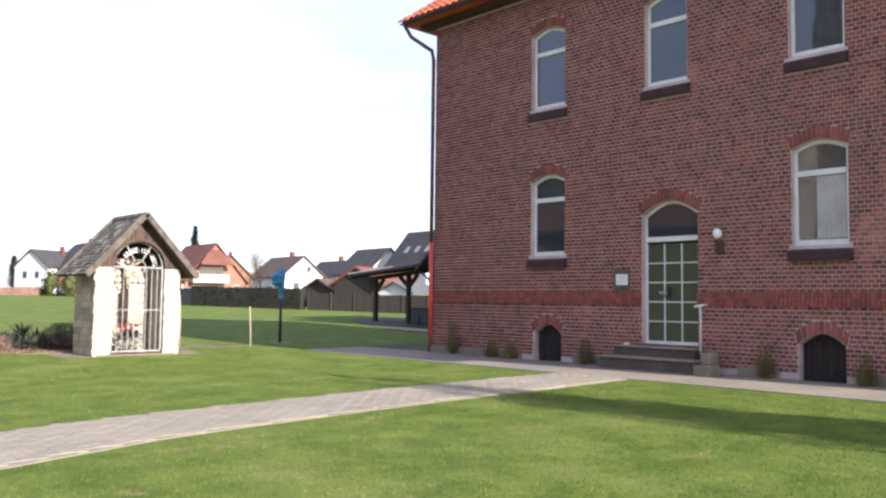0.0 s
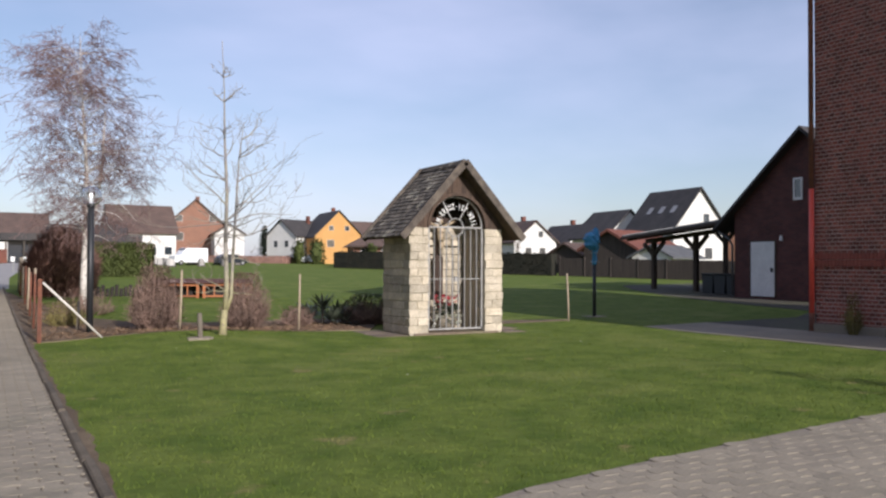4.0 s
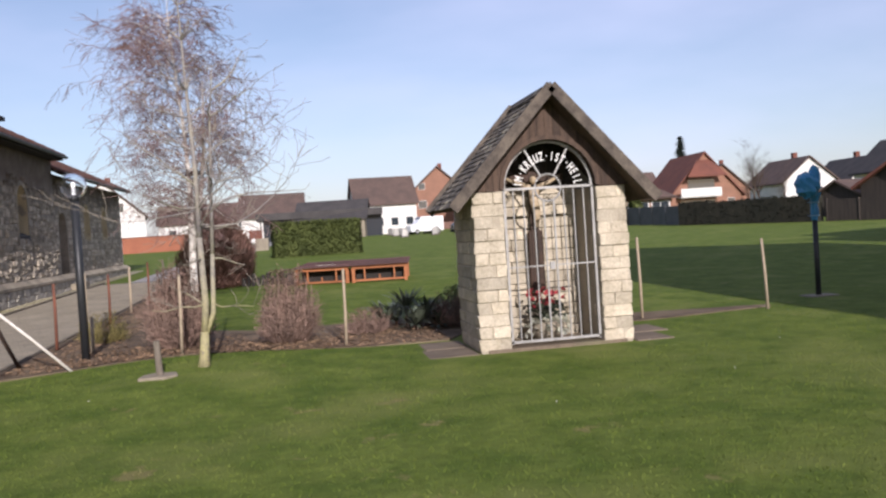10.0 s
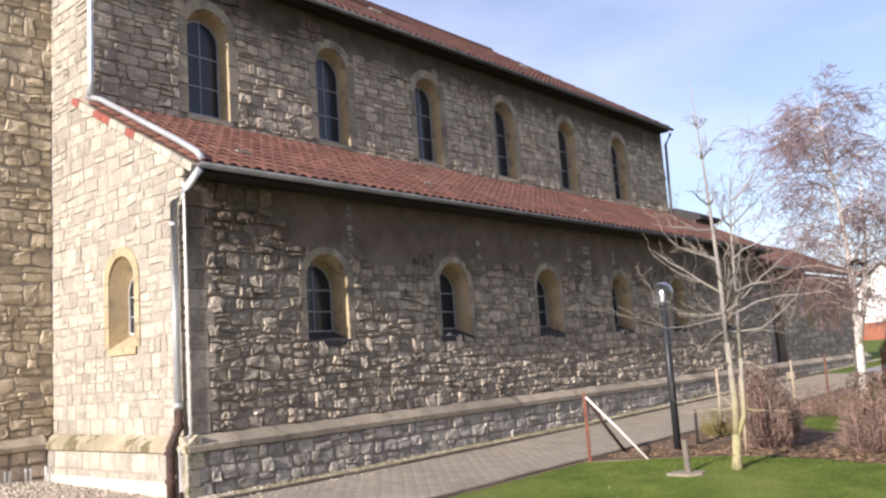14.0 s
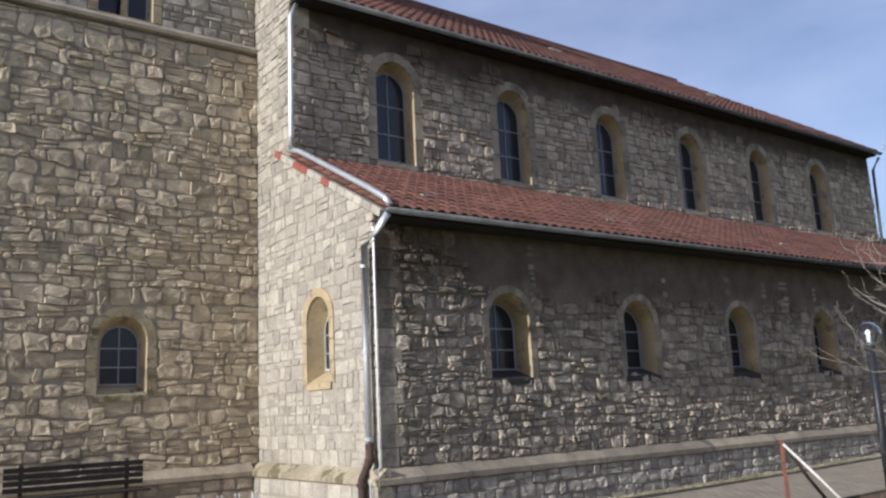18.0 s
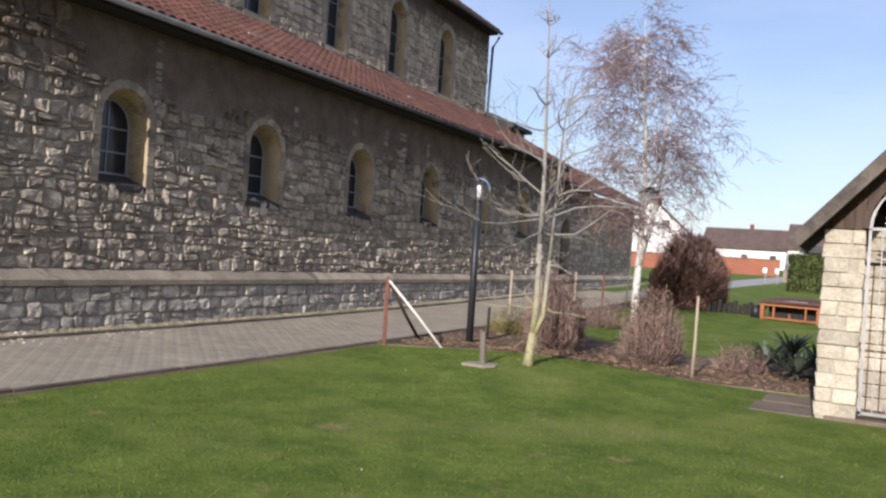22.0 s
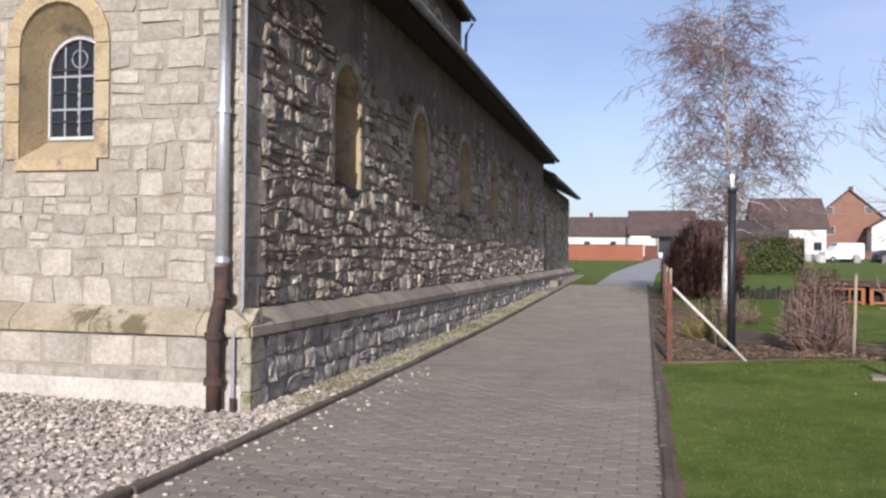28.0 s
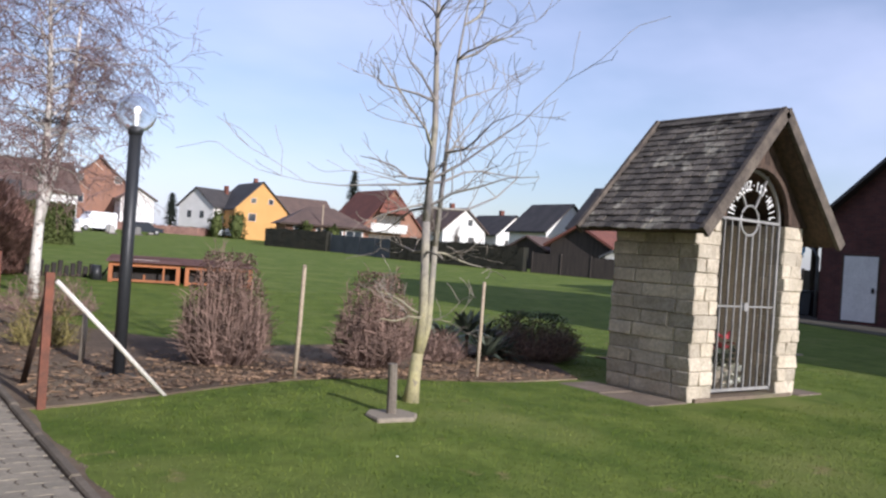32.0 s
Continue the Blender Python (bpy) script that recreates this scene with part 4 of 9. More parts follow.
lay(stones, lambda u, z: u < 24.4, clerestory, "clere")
for c in UW:
    arched_window(church, east(CX), c, 0.46, 7.0, 8.72, 0.20, 0.41, 7.12, 8.62, 0.32, M["sandstone_grey"], M["sandstone"])
Geo().prism([(CX - 0.02, 5.0), (CX - 0.02, 9.85), (-13.8, 9.85), (-13.8, 5.0)], "y", NY1 - 0.4, NY1 - 0.01).part("nave_east_wall", M["mortar"], church)

# the low annexe beyond the aisle, with its doorway
annexe = backing(east(WX - 0.12), AY1, AY2, 1.0, lambda u: 4.55, [(41.2, 0.5, 1.02, 2.9), (44.6, 0.4, 2.5, 3.3), (47.6, 0.4, 2.5, 3.3)], "annexe_wall", M["mortar"], church, "low rubble annexe wall")
stones = masonry(east(WX - 0.12), AY1, AY2, 1.29, lambda u: 4.5, [(41.2, 0.6, 1.0, 2.9), (44.6, 0.5, 2.4, 3.3), (47.6, 0.5, 2.4, 3.3)], (0.14, 0.26), (0.18, 0.46), (0.012, 0.05), rs, 0.05, 0.25, 0.010, 0.14, 0.84)
lay(stones, lambda u, z: False, annexe, "rubble")
for c in (44.6, 47.6):
    arched_window(church, east(WX - 0.12), c, 0.40, 2.5, 3.3, 0.12, 0.28, 2.65, 3.2, 0.28, M["sandstone"], M["sandstone"])
Geo().prism([(40.7, 0.95), (41.7, 0.95), (41.7, 2.9), (41.55, 3.25), (41.2, 3.4), (40.85, 3.25), (40.7, 2.9)], "x", WX - 0.45, WX - 0.38).part("door", M["dark_wood"], church, "dark plank side door")
Geo().box(WX - 0.1, WX + 0.45, 40.5, 41.9, 0.6, 0.95).part("door_step", M["concrete"], church)
Geo().box(WX - 0.5, WX - 0.13, AY2 - 0.3, AY2 + 0.2, 0.5, 4.5).part("annexe_buttress", M["white_wall"], church, "whitewashed end buttress")

# tower
T0, T1 = 12.5, SY
tower_holes = [(15.08, 0.42, 2.60, 3.55)]
tower_block = [(15.08, 0.60, 2.48, 3.55)]
tower_wall = backing(east(TX), T0, T1, 0.3, lambda u: 9.35, tower_holes, "tower_wall", M["mortar_light"], church, "tall coursed limestone tower wall", thick=0.6)
stones = masonry(east(TX), T0, T1, 1.3, lambda u: 9.33, tower_block, (0.11, 0.32), (0.14, 0.50), (0.008, 0.040), rs, 0.14, 0.42, 0.004, 0.36, 0.92, 0.35)
lay(stones, lambda u, z: z < 5.2, tower_wall, "tower")
tb = backing(east(TX + 0.12), T0 - 0.12, T1, 0.2, lambda u: 1.1, [], "tower_plinth", M["mortar"], church, thick=0.12)
stones = masonry(east(TX + 0.12), T0 - 0.12, T1 - 0.16, 0.35, lambda u: 1.08, [], (0.2, 0.3), (0.3, 0.6), (0.01, 0.03), rs, 0.02, 0.1)
lay(stones, lambda u, z: True, tb, "clere")
Geo().prism([(TX - 0.05, 1.08), (TX + 0.17, 1.08), (TX + 0.17, 1.16), (TX + 0.0, 1.32), (TX - 0.05, 1.32)], "y", T0 - 0.12, T1 - 0.17).part("string_course", M["sandstone_grey"], church)
arched_window(church, east(TX), 15.08, 0.42, 2.60, 3.55, 0.17, 0.33, 2.78, 3.48, 0.26, M["sandstone_moss"], M["sandstone"])
belfry_hole = [(15.0, 0.50, 9.62, 10.75)]
belfry = backing(east(TX - 0.08), T0 + 0.10, T1 - 0.02, 9.5, lambda u: 17.5, belfry_hole, "belfry_wall", M["mortar_light"], church, "pale limestone belfry stage", thick=0.5)
stones = masonry(east(TX - 0.08), T0 + 0.10, T1 - 0.02, 9.58, lambda u: 15.0, [(15.0, 0.66, 9.5, 10.75)], (0.15, 0.30), (0.20, 0.50), (0.008, 0.035), rs, 0.04, 0.2, 0.010, 0.10, 0.88)
lay(stones, lambda u, z: False, belfry, "ashlar")
bell = arched_window(church, east(TX - 0.08), 15.0, 0.50, 9.62, 10.75, 0.16, 0.46, 9.66, 10.70, 0.30, M["sandstone"], M["sandstone"], bars=False)
bg = Geo().tube([(TX - 0.2, 15.0, 9.66), (TX - 0.2, 15.0, 10.45)], 0.07, 10)
bg.box(TX - 0.28, TX - 0.12, 14.88, 15.12, 10.42, 10.52)
bg.part("column", M["sandstone"], bell)
tymp = Geo()
for cc in (14.76, 15.24):
    o = arch(cc, 0.20, 10.52, 10.60, 8)
    for i in range(len(o) - 1):
        tymp.quad((TX - 0.2, *o[i]), (TX - 0.2, *o[i + 1]), (TX - 0.2, o[i + 1][0], 11.2), (TX - 0.2, o[i][0], 11.2))
tymp.part("tympanum", M["sandstone"], bell)
Geo().prism([(TX - 0.2, 9.34), (TX + 0.09, 9.40), (TX + 0.09, 9.47), (TX - 0.06, 9.60), (TX - 0.2, 9.60)], "y", T0 - 0.10, T1 - 0.02).part("cornice", M["sandstone_grey"], church)
Geo().box(TX - 5.1, TX - 0.6, T0, T1, 0.2, 17.5).part("tower_body", M["mortar_light"], church, "other faces of the tower")
stones = masonry(south(T0), TX - 5.0, TX - 0.02, 0.4, lambda u: 9.33, [], (0.16, 0.28), (0.24, 0.52), (0.008, 0.03), rs, 0.03, 0.15)
lay(stones, lambda u, z: False, tower_wall, "ashlar", label="sunlit south face of the tower")
Geo().prism([(T1 - 1.5, 12.25), (T1 + 0.18, 12.15), (T1 + 0.18, 12.24), (T1 - 1.5, 12.95)], "x", TX - 1.5, TX + 0.12).part("corner_roof", M["roof_dark"], church, "dark lead corner roof")


# roofs: pantiles on a boarded slope
def tile_shape():
    """One curved clay tile, 0.22 wide and 0.36 long, lying along +y up the slope: a round roll and a narrow trough."""
    v, f = [], []
    cols = 7
    for yy, lift in ((0.0, 0.024), (0.40, 0.0)):
        for i in range(cols):
            t = i / (cols - 1)
            v.append((-0.113 + 0.226 * t, yy, lift + 0.062 * math.sin(math.pi * t) ** 0.8 - 0.012))
    for i in range(cols):
        x, yy, zz = v[i]
        v.append((x, yy, zz - 0.022))
    for i in range(cols - 1):
        f += [(i, i + 1, cols + i + 1, cols + i), (2 * cols + i, 2 * cols + i + 1, i + 1, i)]
    return v, f


TV, TF = tile_shape()


def tiled_roof(name, parent, foot, along, up, cols, rows, near, kind, label, thick=0.10, hip=0.0):
    """foot: the eave's near corner; along: unit vector of the eave; up: unit vector up the slope; hip: cut-back of the far end."""
    along, up, foot = Vector(along), Vector(up).normalized(), Vector(foot)
    nrm = along.cross(up)
    nrm = -nrm if nrm.z < 0 else nrm
    side = along if along.cross(up).dot(nrm) > 0 else -along
    length, rise = cols * 0.22, rows * 0.335
    g = Geo()
    a, b, c, d = foot, foot + along * length, foot + along * (length - hip * rise) + up * rise, foot + up * rise
    top, low = nrm * -0.01, nrm * -thick
    g.v = [tuple(p + o) for o in (top, low) for p in (a, b, c, d)]
    g.f = [(0, 1, 2, 3), (7, 6, 5, 4), (0, 4, 5, 1), (1, 5, 6, 2), (2, 6, 7, 3), (3, 7, 4, 0)]
    roof = g.part(name, M["dark_wood"], parent, label)
    mesh = bpy.data.meshes.new("roof_tile")
    mesh.from_pydata(TV, [], TF)
    mesh.materials.append(M[kind + "_object"])
    for p in mesh.polygons:
        p.use_smooth = True
    rest, count, rg = Geo(), 0, random.Random(5)
    for r in range(rows):
        for k in range(cols):
            if 0.11 + 0.22 * k > length - hip * 0.335 * r:
                continue
            o = foot + along * (0.11 + 0.22 * k) + up * (0.335 * r - 0.03) + nrm * rg.uniform(0.0, 0.007)
            tilt = rg.uniform(-0.012, 0.012)
            m = Matrix((side, up, nrm)).transposed().to_4x4()
            m.translation = o
            m = m @ Matrix.Rotation(tilt, 4, "Z")
            if near(k, r) and count < 295:
                t = new("roof_tile", mesh)
                t.parent = roof
                t.matrix_parent_inverse = Matrix.Identity(4)
                t.matrix_basis = m
                count += 1
            else:
                n = len(rest.v)
                rest.v += [tuple(m @ Vector(p)) for p in TV]
                rest.f += [tuple(n + i for i in q) for q in TF]
    if rest.v:
        ob = rest.part("roof_tiles", M[kind + "_island"], roof, smooth=True)
        ob["kind"] = "stuff"
    return roof


tiled_roof("aisle_roof", church, (-2.68, SY - 0.02, 5.12), (0, 1, 0), (-1, 0, 0.535), 101, 11, lambda k, r: k < 27, "tile", "weathered red pantile roof of the aisle")
tiled_roof("nave_roof", church, (-5.54, SY - 0.06, 10.0), (0, 1, 0), (-1, 0, 0.71), 98, 17, lambda k, r: k < 18, "tile", "weathered red pantile roof of the nave", hip=0.76)
tiled_roof("annexe_roof", church, (-2.78, AY1, 4.62), (0, 1, 0), (-1, 0, 0.5), 52, 11, lambda k, r: False, "tile", "weathered red pantile roof of the annexe")
Geo().box(-10.33, -10.03, SY, NY1 - 4.3, 13.21, 13.36).part("ridge", M["tile_island"], church)
Geo().prism([(-10.18, 13.27), (-14.2, 9.95), (-10.18, 9.95)], "y", SY, NY1 - 4.3).part("nave_back_slope", M["tile_island"], church)
hp = Geo()
hp.v = [(-5.54, NY1, 10.0), (-14.2, NY1, 10.0), (-10.18, NY1 - 4.33, 13.30), (-14.2, NY1 - 4.3, 9.95)]
hp.f = [(0, 1, 2), (1, 3, 2)]
hp.part("nave_hip", M["tile_island"], church, "hipped far end of the nave roof")
# verge bricks, gutters and pipes
for i in range(14):
    x = -6.42 + i * 0.262
    zc = 5.10 + (-2.75 - x) * 0.535
    red = i in (0, 3, 4, 7)
    Geo().beam((x, SY - 0.03, zc - 0.06), (x + 0.25, SY - 0.03, zc - 0.06 - 0.134), 0.14, 0.12).part("verge_brick", M["brick_bright"] if red else M["ashlar_object"], church, bevel=0.006)
for i in range(8):
    x = -7.85 + i * 0.262
    zc = 10.0 + (-5.54 - x) * 0.71
    Geo().beam((x, SY - 0.03, zc - 0.07), (x + 0.25, SY - 0.03, zc - 0.07 - 0.178), 0.14, 0.12).part("verge_brick", M["brick_bright"] if i < 7 else M["ashlar_object"], church, bevel=0.006)
Geo().tube([(-6.0, SY - 0.02, 6.98), (-5.6, SY + 0.02, 6.83), (-3.3, SY + 0.02, 5.60), (-2.78, SY + 0.02, 5.30), (-2.66, SY + 0.03, 5.16)], 0.05, 10).part("downpipe", M["zinc"], church, "bright zinc pipe down the aisle roof", smooth=True)
Geo().tube([(-5.74, SY + 0.06, 9.80), (-5.80, SY - 0.05, 9.55), (-5.80, SY - 0.05, 7.2), (-5.86, SY - 0.04, 6.95)], 0.05, 10).part("downpipe", M["zinc"], church, smooth=True)


def gutter(x, y0, y1, z, r=0.075):
    g = Geo()
    n = 7
    for yy in (y0, y1):
        for i in range(n):
            a = math.pi * (1 + i / (n - 1))
            g.v.append((x + r * math.cos(a), yy, z + r * math.sin(a)))
        for i in range(n):
            a = math.pi * (1 + i / (n - 1))
            g.v.append((x + (r - 0.008) * math.cos(a), yy, z + (r - 0.008) * math.sin(a)))
    for i in range(n - 1):
        g.f += [(i, i + 1, 2 * n + i + 1, 2 * n + i), (n + i, 3 * n + i, 3 * n + i + 1, n + i + 1)]
    g.f += [(0, 2 * n, 3 * n, n), (n - 1, 2 * n - 1, 4 * n - 1, 3 * n - 1), tuple(range(n)), tuple(range(3 * n - 1, 2 * n - 1, -1))]
    return g


gutter(-2.62, SY - 0.06, AY1, 5.10).part("gutter", M["zinc_old"], church, smooth=True)
gutter(-5.47, SY - 0.10, NY1 + 0.1, 9.95).part("gutter", M["zinc_old"], church, smooth=True)
gutter(-2.72, AY1, AY2 + 0.1, 4.60).part("gutter", M["zinc_old"], church, smooth=True)
Geo().box(-3.2, -2.70, SY, AY1, 4.985, 5.03).part("soffit", M["black_wood"], church)
Geo().box(-5.95, -5.56, SY, NY1, 9.86, 9.90).part("soffit", M["black_wood"], church)
Geo().tube([(-5.52, NY1 + 0.05, 9.80), (-5.72, NY1 - 0.05, 9.4), (-5.78, NY1 - 0.05, 6.3)], 0.05, 8).part("downpipe", M["zinc_old"], church, smooth=True)
# the corner downpipe: zinc above, brown cast iron stepping out over the plinth
Geo().tube([(-2.64, SY - 0.03, 5.02), (-2.86, SY - 0.10, 4.80), (-3.20, SY - 0.12, 4.62), (-3.22, SY - 0.12, 3.0), (-3.22, SY - 0.12, 1.62)], 0.055, 12).part("downpipe", M["zinc"], church, "light zinc corner downpipe", smooth=True)
for zz in (4.3, 3.0, 1.72):
    Geo().tube([(-3.22, SY - 0.12, zz - 0.025), (-3.22, SY - 0.12, zz + 0.025)], 0.068, 12).part("pipe_clip", M["zinc"], church)
Geo().tube([(-3.22, SY - 0.12, 1.66), (-3.22, SY - 0.12, 1.40), (-3.20, SY - 0.27, 1.16), (-3.20, SY - 0.27, 0.30)], 0.062, 12).part("standpipe", M["rust"], church, "brown cast-iron standpipe", smooth=True)
for zz in (1.42, 1.08, 0.70):
    Geo().tube([(-3.20, SY - 0.27 if zz < 1.3 else SY - 0.13, zz - 0.03), (-3.20, SY - 0.27 if zz < 1.3 else SY - 0.13, zz + 0.03)], 0.082, 12).part("pipe_collar", M["rust"], church)
Geo().tube([(-3.06, SY - 0.04, 4.9), (-3.06, SY - 0.04, 1.32), (-3.05, SY - 0.22, 1.10), (-3.05, SY - 0.22, 0.55)], 0.014, 6).part("lightning_rod", M["zinc"], church)
Geo().tube([(-3.05, SY - 0.22, 0.56), (-3.05, SY - 0.22, 0.30)], 0.028, 8).part("rod_foot", M["rust"], church)
# dormer-like dark head beyond the nave
apse = Geo().box(-6.9, -4.95, 39.15, 40.75, 5.2, 6.55).part("apse_wall", M["mortar"], church, "dark stone apse end beyond the nave")
Geo().box(-6.9, -4.83, 39.12, 40.88, 6.02, 6.12).part("cornice", M["sandstone_grey"], apse)
Geo().box(-6.9, -4.72, 39.12, 40.98, 6.50, 6.62).part("cornice", M["roof_dark"], apse)
Geo().prism([(-6.9, 6.62), (-4.70, 6.62), (-5.6, 7.02), (-6.9, 7.30)], "y", 39.11, 41.0).part("apse_roof", M["roof_dark"], church, "dark slated head of the apse")
Geo().box(-9, -5.2, AY1, AY2, 4.4, 5.3).part("annexe_upper", M["mortar"], church)
# white vent tiles on the roofs
for yy in (18.9, 23.4, 29.5, 35.2):
    Geo().beam((-3.66, yy, 5.69), (-3.66, yy + 0.24, 5.69), 0.14, 0.05).part("vent_tile", M["ashlar_object"], church)
for yy in (19.4, 26.5, 33.5):
    Geo().beam((-8.05, yy, 11.81), (-8.05, yy + 0.42, 11.81), 0.22, 0.07).part("vent_tile", M["ashlar_object"], church)

# ---- brick house ----
HX, HY1, HY0 = 14.08, 18.15, -3.0
HEAVE = 8.95
house = thing("brick_house", (HX + 4, 8, 0.43), "two-storey dark red brick house with white windows", "house")
W1 = [(y, 0.48) for y in (14.41, 8.40, 5.3)]
HOUSE_HOLES = []       # (centre, half, low, spring, rise)
for c, hf in W1:
    HOUSE_HOLES.append((c, hf, 2.76, 4.45, 0.15))
for c in (14.41, 11.39, 8.42, 5.3):
    HOUSE_HOLES.append((c, 0.48, 6.11, 7.82, 0.15))
HOUSE_HOLES.append((11.33, 0.62, 0.90, 3.50, 0.27))
for c in (14.41, 8.40, 5.3):
    HOUSE_HOLES.append((c, 0.40, 0.43, 1.05, 0.20))


def segment(c, half, spring, rise, n=8):
    pts = []
    for i in range(n + 1):
        t = -1 + 2 * i / n
        pts.append((c + half * t, spring + rise * math.cos(t * math.pi / 2)))
    return pts


g = Geo()


def slab_x(poly):
    k, n = len(poly), len(g.v)
    g.v.extend((HX + 0.002, u, z) for u, z in poly)
    g.v.extend((HX + 0.40, u, z) for u, z in poly)
    g.f.append(tuple(range(n, n + k)))
    g.f.append(tuple(range(n + 2 * k - 1, n + k - 1, -1)))
    for i in range(k):
        j = (i + 1) % k
        g.f.append((n + i, n + k + i, n + k + j, n + j))


cols = {}
for h in HOUSE_HOLES:
    cols.setdefault(round(h[0] / 0.5), []).append(h)
cur = HY0
for key in sorted(cols):
    hs = sorted(cols[key], key=lambda h: h[2])
    c = hs[0][0]
    wide = max(h[1] + abs(h[0] - c) for h in hs)
    slab_x([(cur, 0.2), (c - wide, 0.2), (c - wide, HEAVE), (cur, HEAVE)])
    low = 0.2
    for hc, hf, lo, sp, ri in hs:
        slab_x([(c - wide, low), (c + wide, low), (c + wide, lo), (c - wide, lo)])
        if hf < wide - 0.001:
            slab_x([(c - wide, lo), (hc - hf, lo), (hc - hf, sp), (c - wide, sp)])
            slab_x([(hc + hf, lo), (c + wide, lo), (c + wide, sp), (hc + hf, sp)])
        seg = segment(hc, hf, sp, ri)
        hi = sp + ri + 0.02
        slab_x([(c - wide, sp), *seg, (c + wide, sp), (c + wide, hi), (c - wide, hi)])
        low = hi
    slab_x([(c - wide, low), (c + wide, low), (c + wide, HEAVE), (c - wide, HEAVE)])
    cur = c + wide
slab_x([(cur, 0.2), (HY1, 0.2), (HY1, HEAVE), (cur, HEAVE)])
facade = g.weld().part("facade_wall", M["mortar_brick"], house, "dark red brick facade with pale joints")
Geo().box(HX + 0.40, HX + 9.0, HY1 - 0.4, HY1, 0.2, HEAVE).part("side_wall", M["barn_brick"], house)
Geo().box(HX + 0.40, HX + 9.0, HY0, HY0 + 0.4, 0.2, HEAVE).part("side_wall", M["barn_brick"], house)
Geo().box(HX + 8.6, HX + 9.0, HY0 + 0.4, HY1 - 0.4, 0.2, HEAVE).part("back_wall", M["barn_brick"], house)
Geo().box(HX + 2.5, HX + 2.6, HY0 + 0.4, HY1 - 0.4, 0.3, HEAVE).part("inner_wall", M["curtain"], house)
# hipped roof with a wide eave
ov = 0.70
rg_ = Geo()
x0, x1, y0, y1, zr = HX - ov, HX + 9 + ov, HY0 - ov, HY1 + ov, HEAVE - 0.05
rg_.v = [(x0, y0, zr), (x1, y0, zr), (x1, y1, zr), (x0, y1, zr), (HX + 4.5, y0 + 4.0, zr + 4.2), (HX + 4.5, y1 - 4.0, zr + 4.2)]
rg_.f = [(0, 3, 5, 4), (1, 4, 5, 2), (3, 2, 5), (0, 4, 1), (0, 1, 2, 3)]
house_roof = rg_.part("roof", M["roof_orange"], house, "bright orange clay-tiled hipped roof")
Geo().box(HX - 0.30, HX + 0.05, HY0, HY1 + 0.30, HEAVE - 0.16, HEAVE - 0.06).part("eave_board", M["dark_wood"], house)
gutter(HX - 0.68, HY0, HY1 + 0.5, HEAVE - 0.03, 0.08).part("gutter", M["rust"], house, smooth=True)
Geo().tube([(HX - 0.68, HY1 + 0.50, HEAVE - 0.1), (HX - 0.56, HY1 + 0.36, HEAVE - 0.42), (HX - 0.10, HY1 + 0.06, HEAVE - 0.75), (HX - 0.06, HY1 + 0.04, HEAVE - 1.0), (HX - 0.06, HY1 + 0.04, 3.2)], 0.05, 8).part("downpipe", M["rust_red"], house, "dark red painted downpipe", smooth=True)
Geo().tube([(HX - 0.06, HY1 + 0.04, 3.22), (HX - 0.06, HY1 + 0.04, 0.75)], 0.052, 8).part("downpipe", M["red_pipe"], house, "bright red lower downpipe", smooth=True)
Geo().tube([(HX - 0.06, HY1 + 0.04, 0.80), (HX - 0.06, HY1 + 0.04, 0.43)], 0.055, 8).part("standpipe", M["rust_red"], house, smooth=True)
mesh_rt = bpy.data.meshes.new("roof_tile")
mesh_rt.from_pydata(TV, [], TF)
mesh_rt.materials.append(M["roof_orange"])
sl = Vector((5.05, 0, 4.2)).normalized()
nr = Vector((-sl.z, 0, sl.x))
for r in range(5):
    for k in range(26):
        t = new("roof_tile", mesh_rt)
        t.parent = house_roof
        t.matrix_parent_inverse = Matrix.Identity(4)
        m = Matrix((Vector((0, -1, 0)), sl, nr)).transposed().to_4x4()
        m.translation = Vector((x0 - 0.03, y1 - 0.12 - 0.22 * k - r * 0.26, zr)) + sl * (0.335 * r) + nr * 0.01
        t.matrix_basis = m


